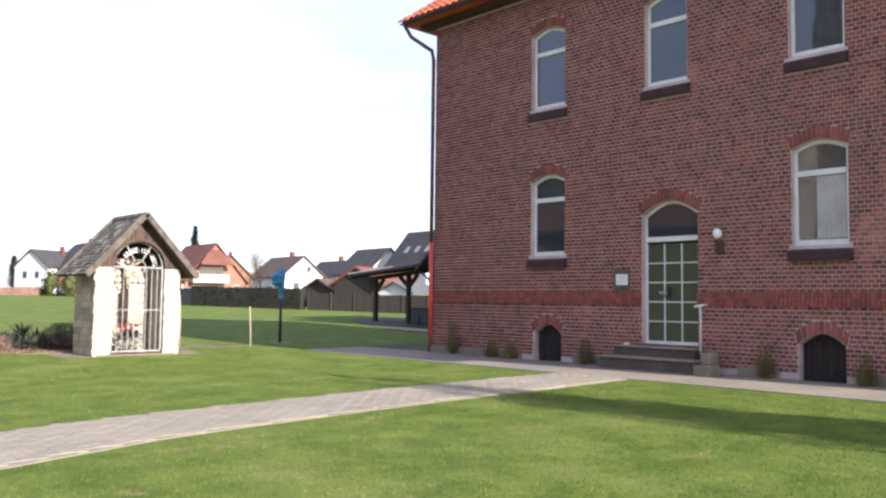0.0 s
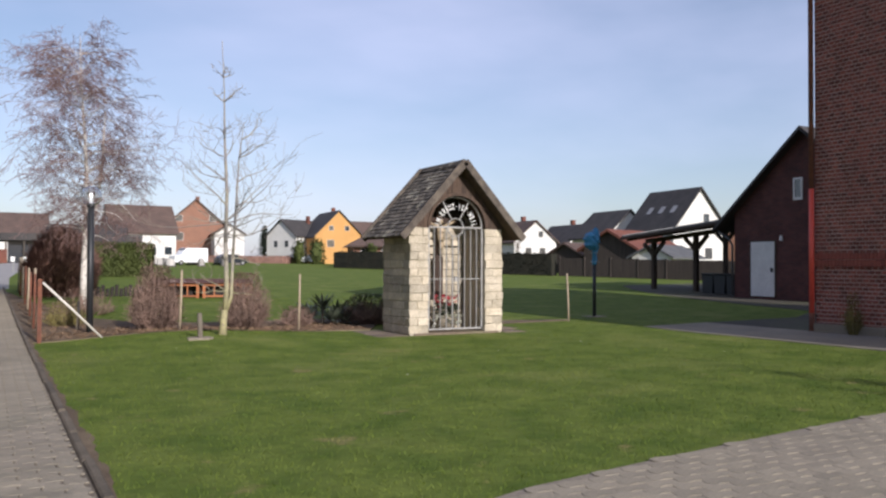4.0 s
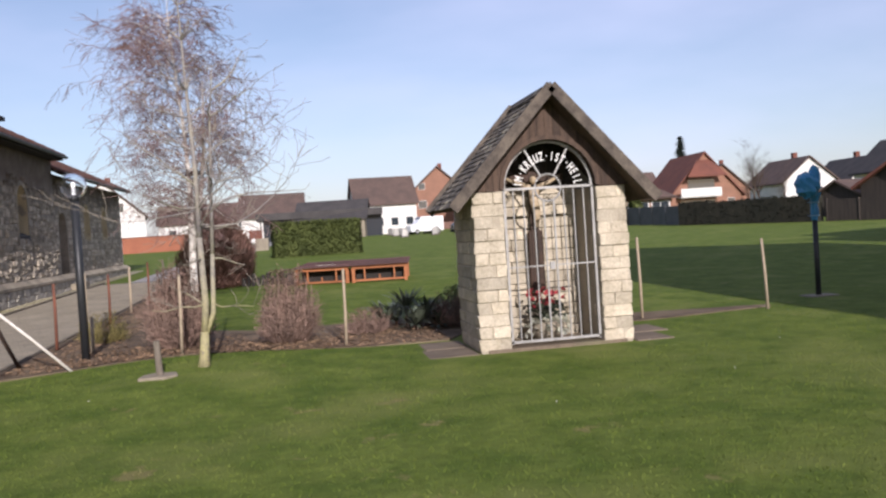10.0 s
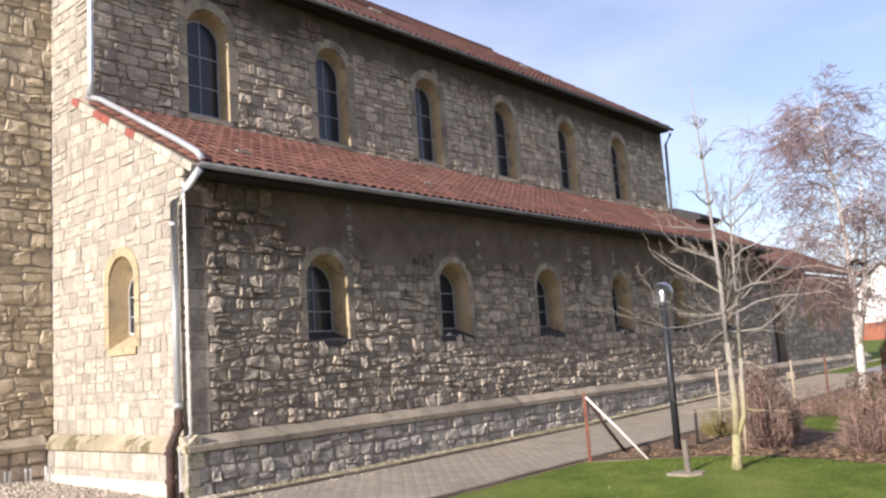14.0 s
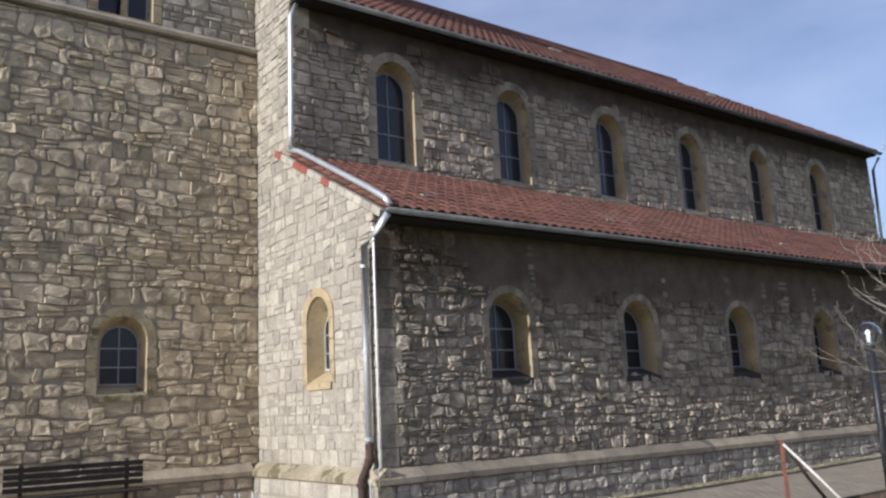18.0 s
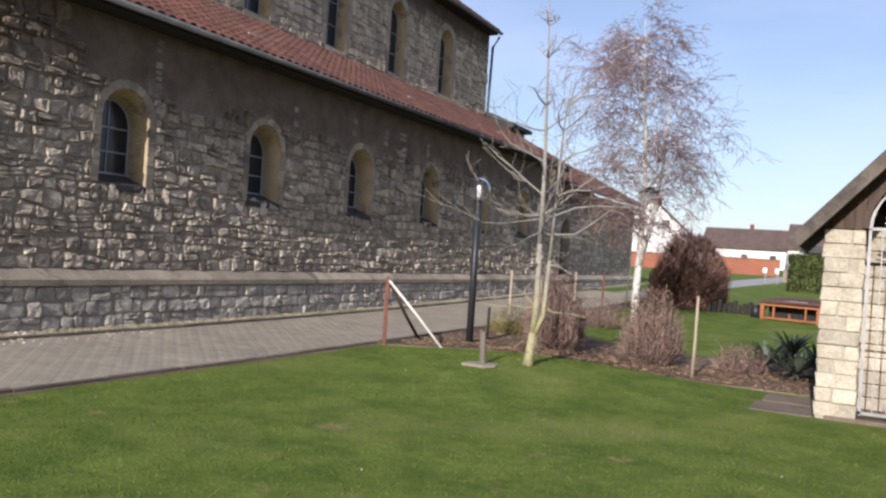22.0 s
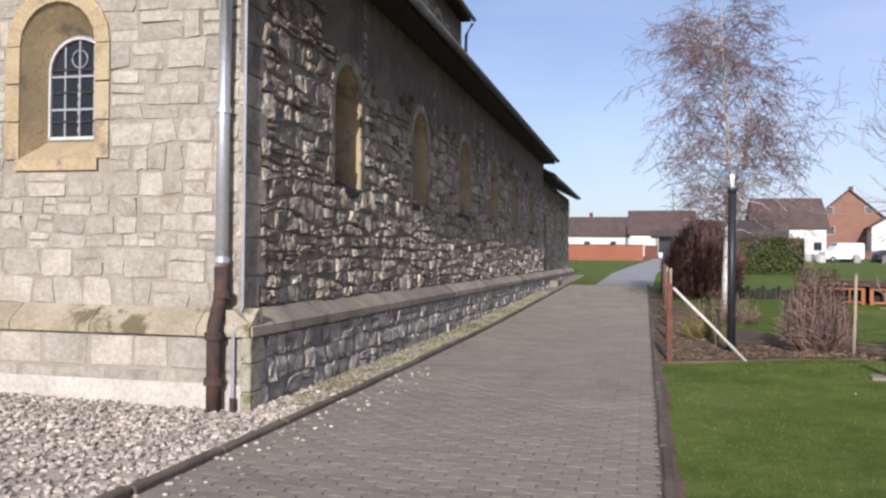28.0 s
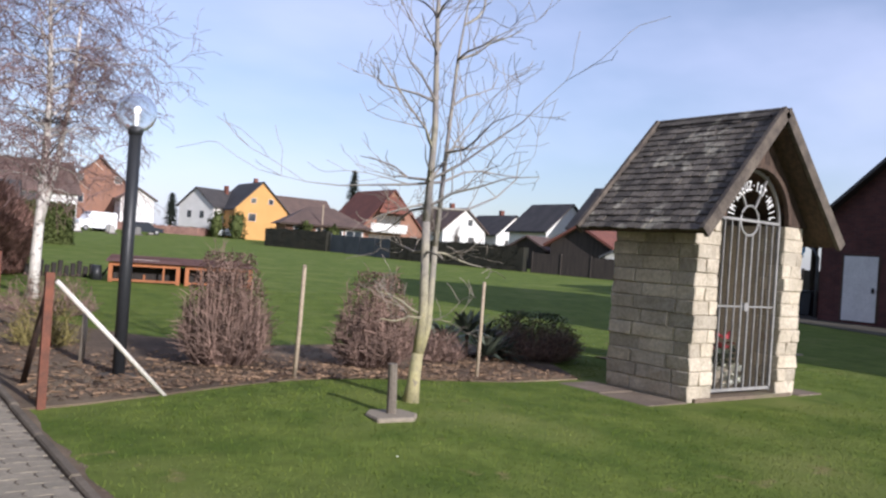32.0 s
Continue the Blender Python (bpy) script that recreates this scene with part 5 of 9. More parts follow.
def house_window(c, lo, sp, ri, half=0.48, curtain=0.0, lamp=False):
    """White two-light window with a fanlight under a segmental brick head, dark sloping sill."""
    fr = Geo()
    X0, X1 = HX + 0.10, HX + 0.16
    fw = 0.065
    seg, ins = segment(c, half, sp, ri), segment(c, half - fw, sp, ri - 0.03)
    for i in range(len(seg) - 1):
        fr.prism([seg[i], seg[i + 1], (ins[i + 1][0], ins[i + 1][1] - 0.045), (ins[i][0], ins[i][1] - 0.045)], "x", X0, X1)
    fr.box(X0, X1, c - half, c - half + fw, lo, sp)
    fr.box(X0, X1, c + half - fw, c + half, lo, sp)
    fr.box(X0, X1, c - half + fw, c + half - fw, lo, lo + 0.10)
    tr = lo + (sp - lo) * 0.72
    fr.box(X0 - 0.012, X1 - 0.004, c - half + fw, c + half - fw, tr, tr + 0.10)
    win = fr.part("window", M["white_paint"], house, "white window with a fanlight and segmental head", bevel=0.006)
    Geo().quad((X0 + 0.03, c - half + fw, lo + 0.1), (X0 + 0.03, c + half - fw, lo + 0.1), (X0 + 0.03, c + half - fw, tr), (X0 + 0.03, c - half + fw, tr)).part("pane", M["glass_dark"], win)
    Geo().quad((X0 + 0.03, c - half + fw, tr + 0.1), (X0 + 0.03, c + half - fw, tr + 0.1), *[(X0 + 0.03, u, z - 0.05) for u, z in reversed(ins)]).part("pane", M["glass_dark"], win)
    if curtain:
        cg = Geo()
        n = 14
        for i in range(n):
            ya, yb = c - half + fw + 0.01 + (2 * half - 2 * fw - 0.02) * curtain * i / n, c - half + fw + 0.01 + (2 * half - 2 * fw - 0.02) * curtain * (i + 1) / n
            dx = 0.008 * (i % 2)
            cg.quad((X0 + 0.024 - dx, ya, lo + 0.12), (X0 + 0.024 - 0.008 + dx, yb, lo + 0.12), (X0 + 0.024 - 0.008 + dx, yb, tr - 0.01), (X0 + 0.024 - dx, ya, tr - 0.01))
        cg.part("curtain", M["curtain"], win)
    Geo().prism([(HX - 0.09, lo - 0.27), (HX - 0.09, lo - 0.12), (HX + 0.10, lo + 0.0), (HX + 0.10, lo - 0.27)], "y", c - half - 0.06, c + half + 0.06).part("window_sill", M["sill_brick"], win, "dark sloping brick sill")
    soldier(c, half, sp, ri, house)
    return win


def soldier(c, half, sp, ri, parent, n=13):
    """The brick arch over an opening, set brick by brick in one ring."""
    h = Geo()
    seg = segment(c, half + 0.02, sp, ri, n)
    for i in range(n):
        (a, za), (b, zb) = seg[i], seg[i + 1]
        k = (b - a) * 0.06
        o = (a + b) / 2 - c
        h.prism([(a + k, za + 0.004), (b - k, zb + 0.004), (b - k + o * 0.10, zb + 0.215), (a + k + o * 0.10, za + 0.215)], "x", HX - 0.012, HX + 0.05)
    h.part("brick_arch", M["brick_arch"], parent, "red soldier-course arch")


house_window(14.41, 2.76, 4.45, 0.15)
house_window(8.40, 2.76, 4.45, 0.15, curtain=0.62)
house_window(5.3, 2.76, 4.45, 0.15)
for c in (14.41, 11.39, 8.42, 5.3):
    house_window(c, 6.11, 7.82, 0.15)


def cellar(c):
    fr = Geo()
    seg = segment(c, 0.40, 1.05, 0.20)
    fr.quad((HX + 0.20, c - 0.40, 0.43), (HX + 0.20, c + 0.40, 0.43), *[(HX + 0.20, u, z) for u, z in reversed(seg)])
    w = fr.part("cellar_window", M["black_wood"], house, "dark arched cellar window")
    for i in range(4):
        y = c - 0.27 + 0.18 * i
        Geo().tube([(HX + 0.14, y, 0.43), (HX + 0.14, y, 1.12)], 0.008, 6).part("bar", M["rust"], w)
    soldier(c, 0.40, 1.05, 0.20, house, 9)


for c in (14.41, 8.40, 5.3):
    cellar(c)

# front door with its glazing grid and fanlight
dg = Geo()
DX0, DX1 = HX + 0.12, HX + 0.19
dc, dh = 11.33, 0.62
seg, ins = segment(dc, dh, 3.50, 0.27), segment(dc, dh - 0.045, 3.50, 0.25)
for i in range(len(seg) - 1):
    dg.prism([seg[i], seg[i + 1], (ins[i + 1][0], ins[i + 1][1] - 0.04), (ins[i][0], ins[i][1] - 0.04)], "x", DX0, DX1)
dg.box(DX0, DX1, dc - dh, dc - dh + 0.045, 0.90, 3.50)
dg.box(DX0, DX1, dc + dh - 0.045, dc + dh, 0.90, 3.50)
dg.box(DX0 - 0.01, DX1, dc - dh + 0.045, dc + dh - 0.045, 2.96, 3.06)
door = dg.part("door", M["white_paint"], house, "white-framed glazed front door with small panes", bevel=0.005)
Geo().quad((DX0 + 0.03, dc - dh, 3.06), (DX0 + 0.03, dc + dh, 3.06), *[(DX0 + 0.03, u, z - 0.03) for u, z in reversed(ins)]).part("fanlight", M["glass_dark"], door)
Geo().box(DX0 + 0.01, DX1 - 0.01, dc - dh + 0.045, dc + dh - 0.045, 0.88, 0.99).part("bottom_rail", M["white_paint"], door)
for i in range(3):
    for j in range(5):
        w, hh = (2 * dh - 0.09) / 3, (2.92 - 0.99) / 5
        ya, za = dc - dh + 0.045 + i * w, 0.99 + j * hh
        Geo().quad((DX0 + 0.04, ya, za), (DX0 + 0.04, ya + w, za), (DX0 + 0.04, ya + w, za + hh), (DX0 + 0.04, ya, za + hh)).part("pane", M["glass_door"], door)
mb = Geo()
for i in (1, 2):
    mb.box(DX0 + 0.02, DX0 + 0.045, dc - dh + 0.045 + i * w - 0.011, dc - dh + 0.045 + i * w + 0.011, 0.99, 2.92)
for j in range(1, 5):
    mb.box(DX0 + 0.018, DX0 + 0.047, dc - dh + 0.045, dc + dh - 0.045, 0.99 + j * hh - 0.011, 0.99 + j * hh + 0.011)
mb.part("glazing_bars", M["white_paint"], door)
Geo().box(DX0 - 0.02, DX0 + 0.03, 11.44, 11.62, 1.92, 1.97).part("letter_slot", M["grey_metal"], door)
Geo().box(DX0 - 0.05, DX0 + 0.01, 11.38, 11.42, 1.85, 2.05).part("door_handle", M["black_metal"], door)
soldier(dc, dh, 3.50, 0.27, house, 17)
Geo().box(HX - 0.003, HX + 0.1, dc - dh - 0.02, dc + dh + 0.02, 0.80, 0.88).part("threshold", M["concrete"], house)
steps = thing("door_steps", (HX - 0.5, 11.4, 0.43), "two worn dark concrete steps before the door", "steps")
Geo().box(HX - 0.62, HX - 0.004, 10.45, 12.55, 0.43, 0.66).part("step", M["concrete_dark"], steps, bevel=0.012)
Geo().box(HX - 0.32, HX - 0.006, 10.60, 12.40, 0.66, 0.86).part("step", M["concrete_dark"], steps, bevel=0.012)
Geo().box(HX - 0.70, HX - 0.30, 10.10, 10.42, 0.43, 0.62).part("side_block", M["concrete"], steps, "pale mossy side block", bevel=0.015)
Geo().box(HX - 0.44, HX - 0.12, 10.22, 10.43, 0.62, 0.84).part("side_block", M["concrete"], steps, bevel=0.015)
Geo().box(HX - 0.66, HX - 0.30, 10.43, 12.57, 0.655, 0.695).part("tread", M["concrete"], steps, "pale worn tread", bevel=0.01)
Geo().box(HX - 0.36, HX - 0.008, 10.58, 12.42, 0.86, 0.895).part("tread", M["concrete"], steps, bevel=0.01)
rail = thing("handrail", (HX - 0.4, 10.48, 0.86), "white painted steel handrail by the steps", "handrail")
Geo().tube([(HX - 0.28, 10.5, 0.80), (HX - 0.28, 10.5, 1.60), (HX - 0.32, 10.5, 1.67), (HX - 0.40, 10.5, 1.70)], 0.022, 8).part("post", M["white_paint"], rail, smooth=True)
Geo().tube([(HX - 0.48, 10.5, 1.68), (HX - 0.02, 10.5, 1.72)], 0.024, 8).part("grip", M["white_paint"], rail, smooth=True)
wl_ = thing("wall_lamp", (HX, 10.2, 2.95), "white wall lamp on a brown bracket", "wall lamp")
Geo().ball((HX - 0.13, 10.23, 3.04), 0.085, 12, 8, (1, 1, 1.15)).part("shade", M["letter"], wl_, smooth=True)
Geo().box(HX - 0.10, HX + 0.0, 10.16, 10.30, 2.68, 2.90).part("bracket", M["rust"], wl_, bevel=0.01)
sign = thing("notice_board", (HX, 12.44, 2.2), "small pale notice on a dark backing plate", "sign")
Geo().box(HX - 0.02, HX - 0.003, 12.24, 12.62, 1.98, 2.42).part("backing", M["concrete_dark"], sign)
Geo().box(HX - 0.028, HX - 0.02, 12.28, 12.56, 2.10, 2.32).part("notice", M["letter"], sign)
for i in range(3):
    Geo().box(HX - 0.031, HX - 0.028, 12.32, 12.52 - 0.05 * (i % 2), 2.26 - 0.05 * i, 2.275 - 0.05 * i).part("writing", M["lead"], sign)
mt = thing("door_ornament", (HX - 0.2, 12.2, 0.86), "small pale stone ornament on the step", "ornament")
Geo().ball((HX - 0.16, 12.22, 0.90), 0.055, 8, 6, (1.6, 1, 0.8), 0.1).part("ornament_body", M["white_wood"], mt, smooth=True)
# kerb of pale plinth blocks along the foot of the wall
for i in range(24):
    y = HY1 - 0.02 - i * 0.75
    if any(abs(y - 0.37 - c) < 0.75 for c in (14.41, 8.40, 5.3)) or 9.9 < y - 0.37 < 12.7:
        continue
    Geo().box(HX - 0.10, HX - 0.004, y - 0.74, y, 0.40, 0.60).part("plinth_block", M["concrete"], house, bevel=0.008)

# ---- brick barn and carport ----
BX, BY0, BY1 = 24.59, 23.4, 29.68
barn = thing("brick_barn", (BX + 5, 26.5, 0.5), "dark red brick barn with a white door in its gable", "barn")
gb = Geo()
gb.prism([(BY0, 0.3), (BY1, 0.3), (BY1, 3.7), (26.55, 6.42), (BY0, 3.7)], "x", BX, BX + 0.35)
gb.part("gable_wall", M["barn_brick"], barn)
Geo().box(BX + 0.35, BX + 14, BY1 - 0.35, BY1, 0.3, 3.7).part("long_wall", M["barn_brick"], barn)
Geo().box(BX + 0.35, BX + 14, BY0, BY0 + 0.35, 0.3, 3.7).part("long_wall", M["barn_brick"], barn)
rf = Geo()
for ya, yb in ((BY1 + 0.75, 26.55), (BY0 - 0.75, 26.55)):
    za, zb = 3.70 - 0.75 * 0.87 + 0.12, 6.42 + 0.12
    k = len(rf.v)
    rf.v += [(BX - 0.35, ya, za), (BX + 14, ya, za), (BX + 14, yb, zb), (BX - 0.35, yb, zb), (BX - 0.35, ya, za - 0.14), (BX + 14, ya, za - 0.14), (BX + 14, yb, zb - 0.14), (BX - 0.35, yb, zb - 0.14)]
    rf.f += [tuple(k + i for i in q) for q in ((0, 1, 2, 3), (7, 6, 5, 4), (0, 4, 5, 1), (3, 2, 6, 7), (0, 3, 7, 4), (1, 5, 6, 2))]
rf.part("roof", M["roof_dark"], barn, "dark grey pitched roof")
bdr = Geo().box(BX - 0.03, BX - 0.004, 27.85, 28.90, 0.62, 2.60).part("door", M["white_paint"], barn, "plain white steel door", bevel=0.006)
Geo().box(BX - 0.09, BX - 0.03, 27.92, 27.98, 1.50, 1.66).part("door_handle", M["black_metal"], bdr)
Geo().box(BX - 0.02, BX - 0.003, 27.78, 28.97, 0.60, 2.66).part("door_frame", M["dark_wood"], bdr)
for c in (26.86, 25.95):
    wv = Geo()
    wv.box(BX - 0.03, BX - 0.004, c - 0.19, c - 0.12, 4.02, 4.80).box(BX - 0.03, BX - 0.004, c + 0.12, c + 0.19, 4.02, 4.80)
    wv.box(BX - 0.03, BX - 0.004, c - 0.12, c + 0.12, 4.02, 4.12).box(BX - 0.03, BX - 0.004, c - 0.12, c + 0.12, 4.73, 4.80)
    wb = wv.part("window", M["white_paint"], barn)
    Geo().box(BX - 0.012, BX - 0.003, c - 0.12, c + 0.12, 4.12, 4.73).part("pane", M["glass_dark"], wb)
wv = Geo().box(BX - 0.03, BX - 0.004, 24.95, 25.30, 2.05, 2.60).part("window", M["white_paint"], barn)
Geo().box(BX - 0.036, BX - 0.03, 25.0, 25.25, 2.12, 2.54).part("pane", M["glass_dark"], wv)
Geo().tube([(BX - 0.12, 27.48, 2.62), (BX - 0.12, 27.48, 2.80)], [0.06, 0.05], 10).part("lamp", M["letter"], barn)
Geo().tube([(BX - 0.1, BY1 + 0.72, 3.05), (BX - 0.08, BY1 + 0.2, 2.75), (BX - 0.05, BY1 + 0.06, 2.5), (BX - 0.05, BY1 + 0.06, 0.6)], 0.045, 8).part("downpipe", M["zinc_old"], barn, smooth=True)
carport = thing("carport", (27, 34, 0.6), "open timber carport with braced posts beside the barn", "carport")
eave_z = lambda y: 2.94 + (37.1 - y) * 0.079          # underside of the front edge, rising towards the barn
cr = Geo()
cr.v = [(25.5, 37.1, eave_z(37.1) + 0.14), (25.5, 30.0, eave_z(30.0) + 0.14), (32.5, 30.0, eave_z(30.0) + 1.10), (32.5, 37.1, eave_z(37.1) + 1.10), (25.5, 37.1, eave_z(37.1)), (25.5, 30.0, eave_z(30.0)), (32.5, 30.0, eave_z(30.0) + 0.96), (32.5, 37.1, eave_z(37.1) + 0.96)]
cr.f = [(0, 1, 2, 3), (7, 6, 5, 4), (0, 4, 5, 1), (1, 5, 6, 2), (2, 6, 7, 3), (3, 7, 4, 0)]
cr_ob = cr.part("roof", M["sheet_roof"], carport, "low-pitched grey sheet roof")
for i in range(24):
    y = 37.05 - 0.30 * i
    Geo().beam((25.47, y, eave_z(y) + 0.155), (32.5, y, eave_z(y) + 1.115), 0.07, 0.03).part("sheet_rib", M["sheet_roof"], cr_ob)
Geo().beam((25.46, 37.15, eave_z(37.15) + 0.02), (25.46, 30.0, eave_z(30.0) + 0.02), 0.05, 0.12).part("fascia", M["beam_wood"], carport)
for i in range(9):
    y = 36.8 - 0.82 * i
    Geo().beam((25.55, y, eave_z(y) - 0.07), (32.4, y, eave_z(y) + 0.88), 0.08, 0.13).part("rafter", M["beam_wood"], carport)
for px, up in ((26.9, 0.02), (31.5, 0.68)):
    for py in (36.5, 33.9):
        zt = eave_z(py) + up - 0.20
        post = Geo().box(px - 0.10, px + 0.10, py - 0.10, py + 0.10, ground_z(px, py) - 0.05, zt).part("post", M["beam_wood"], carport, bevel=0.01)
        for sg in (-1, 1):
            Geo().beam((px, py, zt - 0.62), (px, py + sg * 0.66, zt - 0.02 - sg * 0.05), 0.14, 0.15).part("brace", M["beam_wood"], post)
    Geo().beam((px, 37.0, eave_z(37.0) + up - 0.11), (px, 30.1, eave_z(30.1) + up - 0.11), 0.16, 0.20).part("beam", M["beam_wood"], carport)
bin_ = thing("wheelie_bins", (26.6, 32.4, 0.6), "dark refuse bins under the carport", "bin")
for k in range(3):
    bx, by = 26.2 + 0.1 * k, 31.0 + 0.75 * k
    Geo().prism([(by - 0.27, 0.58), (by + 0.27, 0.58), (by + 0.32, 1.35), (by - 0.32, 1.35)], "x", bx - 0.3, bx + 0.3).part("bin_body", M["black_metal"], bin_, bevel=0.02)
    Geo().box(bx - 0.34, bx + 0.33, by - 0.33, by + 0.33, 1.35, 1.42).part("lid", M["black_metal"], bin_, bevel=0.02)

# ---- wayside shrine ----
SX0, SX1, SF, SB, SZ = 6.50, 8.46, 20.68, 21.82, 0.46
shrine = thing("wayside_shrine", (7.48, 21.2, SZ), "small limestone wayside shrine with a steep shingled roof and barred gate", "shrine")
rq = random.Random(21)
H = 1.92
PW = 0.385
Geo().box(SX0 + 0.016, SX0 + PW - 0.016, SF + 0.016, SB - 0.02, SZ - 0.2, SZ + H).part("core_wall", M["mortar_shrine"], shrine)
Geo().box(SX1 - PW + 0.016, SX1 - 0.016, SF + 0.016, SB - 0.02, SZ - 0.2, SZ + H).part("core_wall", M["mortar_shrine"], shrine)
Geo().prism([(SX0 + 0.03, SZ - 0.2), (SX1 - 0.03, SZ - 0.2), (SX1 - 0.03, 2.42), (7.48, 3.44), (SX0 + 0.03, 2.42)], "y", SB - 0.20, SB - 0.01).part("back_wall", M["mortar_shrine"], shrine)


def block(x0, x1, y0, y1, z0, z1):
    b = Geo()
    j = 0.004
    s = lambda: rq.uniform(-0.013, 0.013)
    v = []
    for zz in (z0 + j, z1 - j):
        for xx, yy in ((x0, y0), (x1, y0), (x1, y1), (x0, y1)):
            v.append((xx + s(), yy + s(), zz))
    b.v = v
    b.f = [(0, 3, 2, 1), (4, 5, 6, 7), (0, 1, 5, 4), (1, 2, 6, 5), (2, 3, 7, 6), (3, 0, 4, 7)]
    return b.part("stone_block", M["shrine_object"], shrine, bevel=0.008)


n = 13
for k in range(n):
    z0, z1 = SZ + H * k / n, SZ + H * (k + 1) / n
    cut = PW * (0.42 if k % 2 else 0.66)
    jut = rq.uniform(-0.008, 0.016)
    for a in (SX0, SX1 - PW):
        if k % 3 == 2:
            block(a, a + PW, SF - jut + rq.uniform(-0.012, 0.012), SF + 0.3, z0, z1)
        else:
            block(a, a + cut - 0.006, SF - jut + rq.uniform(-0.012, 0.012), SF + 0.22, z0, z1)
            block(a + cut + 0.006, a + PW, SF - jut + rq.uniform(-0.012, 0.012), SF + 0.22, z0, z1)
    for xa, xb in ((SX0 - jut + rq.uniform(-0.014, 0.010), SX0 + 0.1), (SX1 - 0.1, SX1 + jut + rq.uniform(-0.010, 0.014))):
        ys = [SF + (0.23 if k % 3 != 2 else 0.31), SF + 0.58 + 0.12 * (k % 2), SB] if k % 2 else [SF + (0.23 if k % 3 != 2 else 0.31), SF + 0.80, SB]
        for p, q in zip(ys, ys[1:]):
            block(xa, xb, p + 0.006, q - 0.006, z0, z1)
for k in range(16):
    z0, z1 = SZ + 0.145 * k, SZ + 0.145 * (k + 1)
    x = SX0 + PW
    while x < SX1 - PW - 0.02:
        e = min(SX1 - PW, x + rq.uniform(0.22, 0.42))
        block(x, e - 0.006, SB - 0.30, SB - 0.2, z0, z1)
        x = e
Geo().box(SX0 + 0.1, SX1 - 0.1, SF - 0.02, SB - 0.2, SZ - 0.2, SZ + 0.015).part("floor_slab", M["slab"], shrine)
# gable boards with the arch cut out
AC, AR, ASP = 7.48, 0.60, SZ + H + 0.02
APEX, EAVE, EX = 3.62, 2.27, 1.25
slope = (APEX - EAVE) / EX


def roof_under(x):
    return APEX - 0.10 - abs(x - AC) * slope


x = SX0 - 0.02
while x < SX1 + 0.02:
    e = min(SX1 + 0.02, x + 0.098)
    pts_top = [(x + 0.002, roof_under(x)), (e - 0.002, roof_under(e - 0.002))]
    if x < AC < e:
        pts_top.insert(1, (AC, roof_under(AC)))
    lo = []
    for xx in (e - 0.002, (x + e) / 2, x + 0.002):
        d = abs(xx - AC)
        lo.append((xx, ASP + math.sqrt(AR * AR - d * d) if d < AR else ASP - 0.015))
    if min(p[1] for p in pts_top) - max(p[1] for p in lo) > 0.02:
        Geo().prism(pts_top + lo, "y", SF - 0.012, SF + 0.012).part("gable_board", M["dark_wood"], shrine)
    x = e
rim = Geo()
for i in range(16):
    a0, a1 = math.pi * i / 16, math.pi * (i + 1) / 16
    rim.prism([(AC + r * math.cos(a), ASP + r * math.sin(a)) for r, a in ((AR + 0.035, a0), (AR + 0.035, a1), (AR - 0.02, a1), (AR - 0.02, a0))], "y", SF - 0.035, SF + 0.02)
rim.weld().part("arch_rim", M["dark_wood"], shrine)
# black sheet that stands in for the roof's shade behind the arch
Geo().prism([(AC + 0.62 * math.cos(math.pi * i / 12), SZ + 1.99 + 0.80 * math.sin(math.pi * i / 12)) for i in range(13)], "y", SB - 0.345, SB - 0.315).part("arch_back", M["black_wood"], shrine, "black sheet in the arch, standing in for roof shade")
# roof boards and shingles
RY0, RY1 = 20.43, 22.08
for sg in (-1, 1):
    bd = Geo()
    a, b = Vector((AC, 0, APEX - 0.05)), Vector((AC + sg * EX, 0, EAVE - 0.05))
    nrm = Vector((sg * slope, 0, 1)).normalized()
    for yy in (RY0, RY1):
        for p, o in ((a, 0.0), (b, 0.0), (b, -0.06), (a, -0.06)):
            q = p + nrm * o
            bd.v.append((q.x, yy, q.z))
    bd.f = [(0, 1, 2, 3), (7, 6, 5, 4), (0, 4, 5, 1), (1, 5, 6, 2), (2, 6, 7, 3), (3, 7, 4, 0)]
    rb = bd.part("roof", M["dark_wood"], shrine, "steep shingled roof with lichen")
    dn = (b - a).normalized()
    rows, wdt = 18, 0.115
    ln = (b - a).length / rows
    for r in range(rows):
        c0 = -(0.08 if r % 2 else 0.0)
        k = 0
        while RY0 + c0 + k * wdt < RY1 - 0.01:
            ya, yb = max(RY0 - 0.02, RY0 + c0 + k * wdt), min(RY1 + 0.02, RY0 + c0 + (k + 1) * wdt)
            k += 1
            if yb - ya < 0.03:
                continue
            p, q = a + dn * (ln * r - 0.05), a + dn * (ln * (r + 1) + 0.02 + rq.uniform(-0.008, 0.012))
            t0, t1 = nrm * 0.004, nrm * rq.uniform(0.020, 0.030)
            s = Geo()
            for yy in (ya + 0.005, yb - 0.005):
                for w in (p + t0, q + t1, q + t1 - nrm * 0.02, p):
                    s.v.append((w.x, yy, w.z))
            s.f = [(0, 1, 2, 3), (7, 6, 5, 4), (0, 4, 5, 1), (1, 5, 6, 2), (2, 6, 7, 3), (3, 7, 4, 0)]
            s.part("shingle", M["shingle_object"], rb)
    Geo().beam((AC, RY0 - 0.035, APEX - 0.04), (AC + sg * (EX + 0.02), RY0 - 0.035, EAVE - 0.08), 0.05, 0.13).part("bargeboard", M["barge"], shrine)
    Geo().beam((AC, RY1 + 0.03, APEX - 0.04), (AC + sg * (EX + 0.02), RY1 + 0.03, EAVE - 0.08), 0.05, 0.13).part("bargeboard", M["barge"], shrine)
rc = Geo()
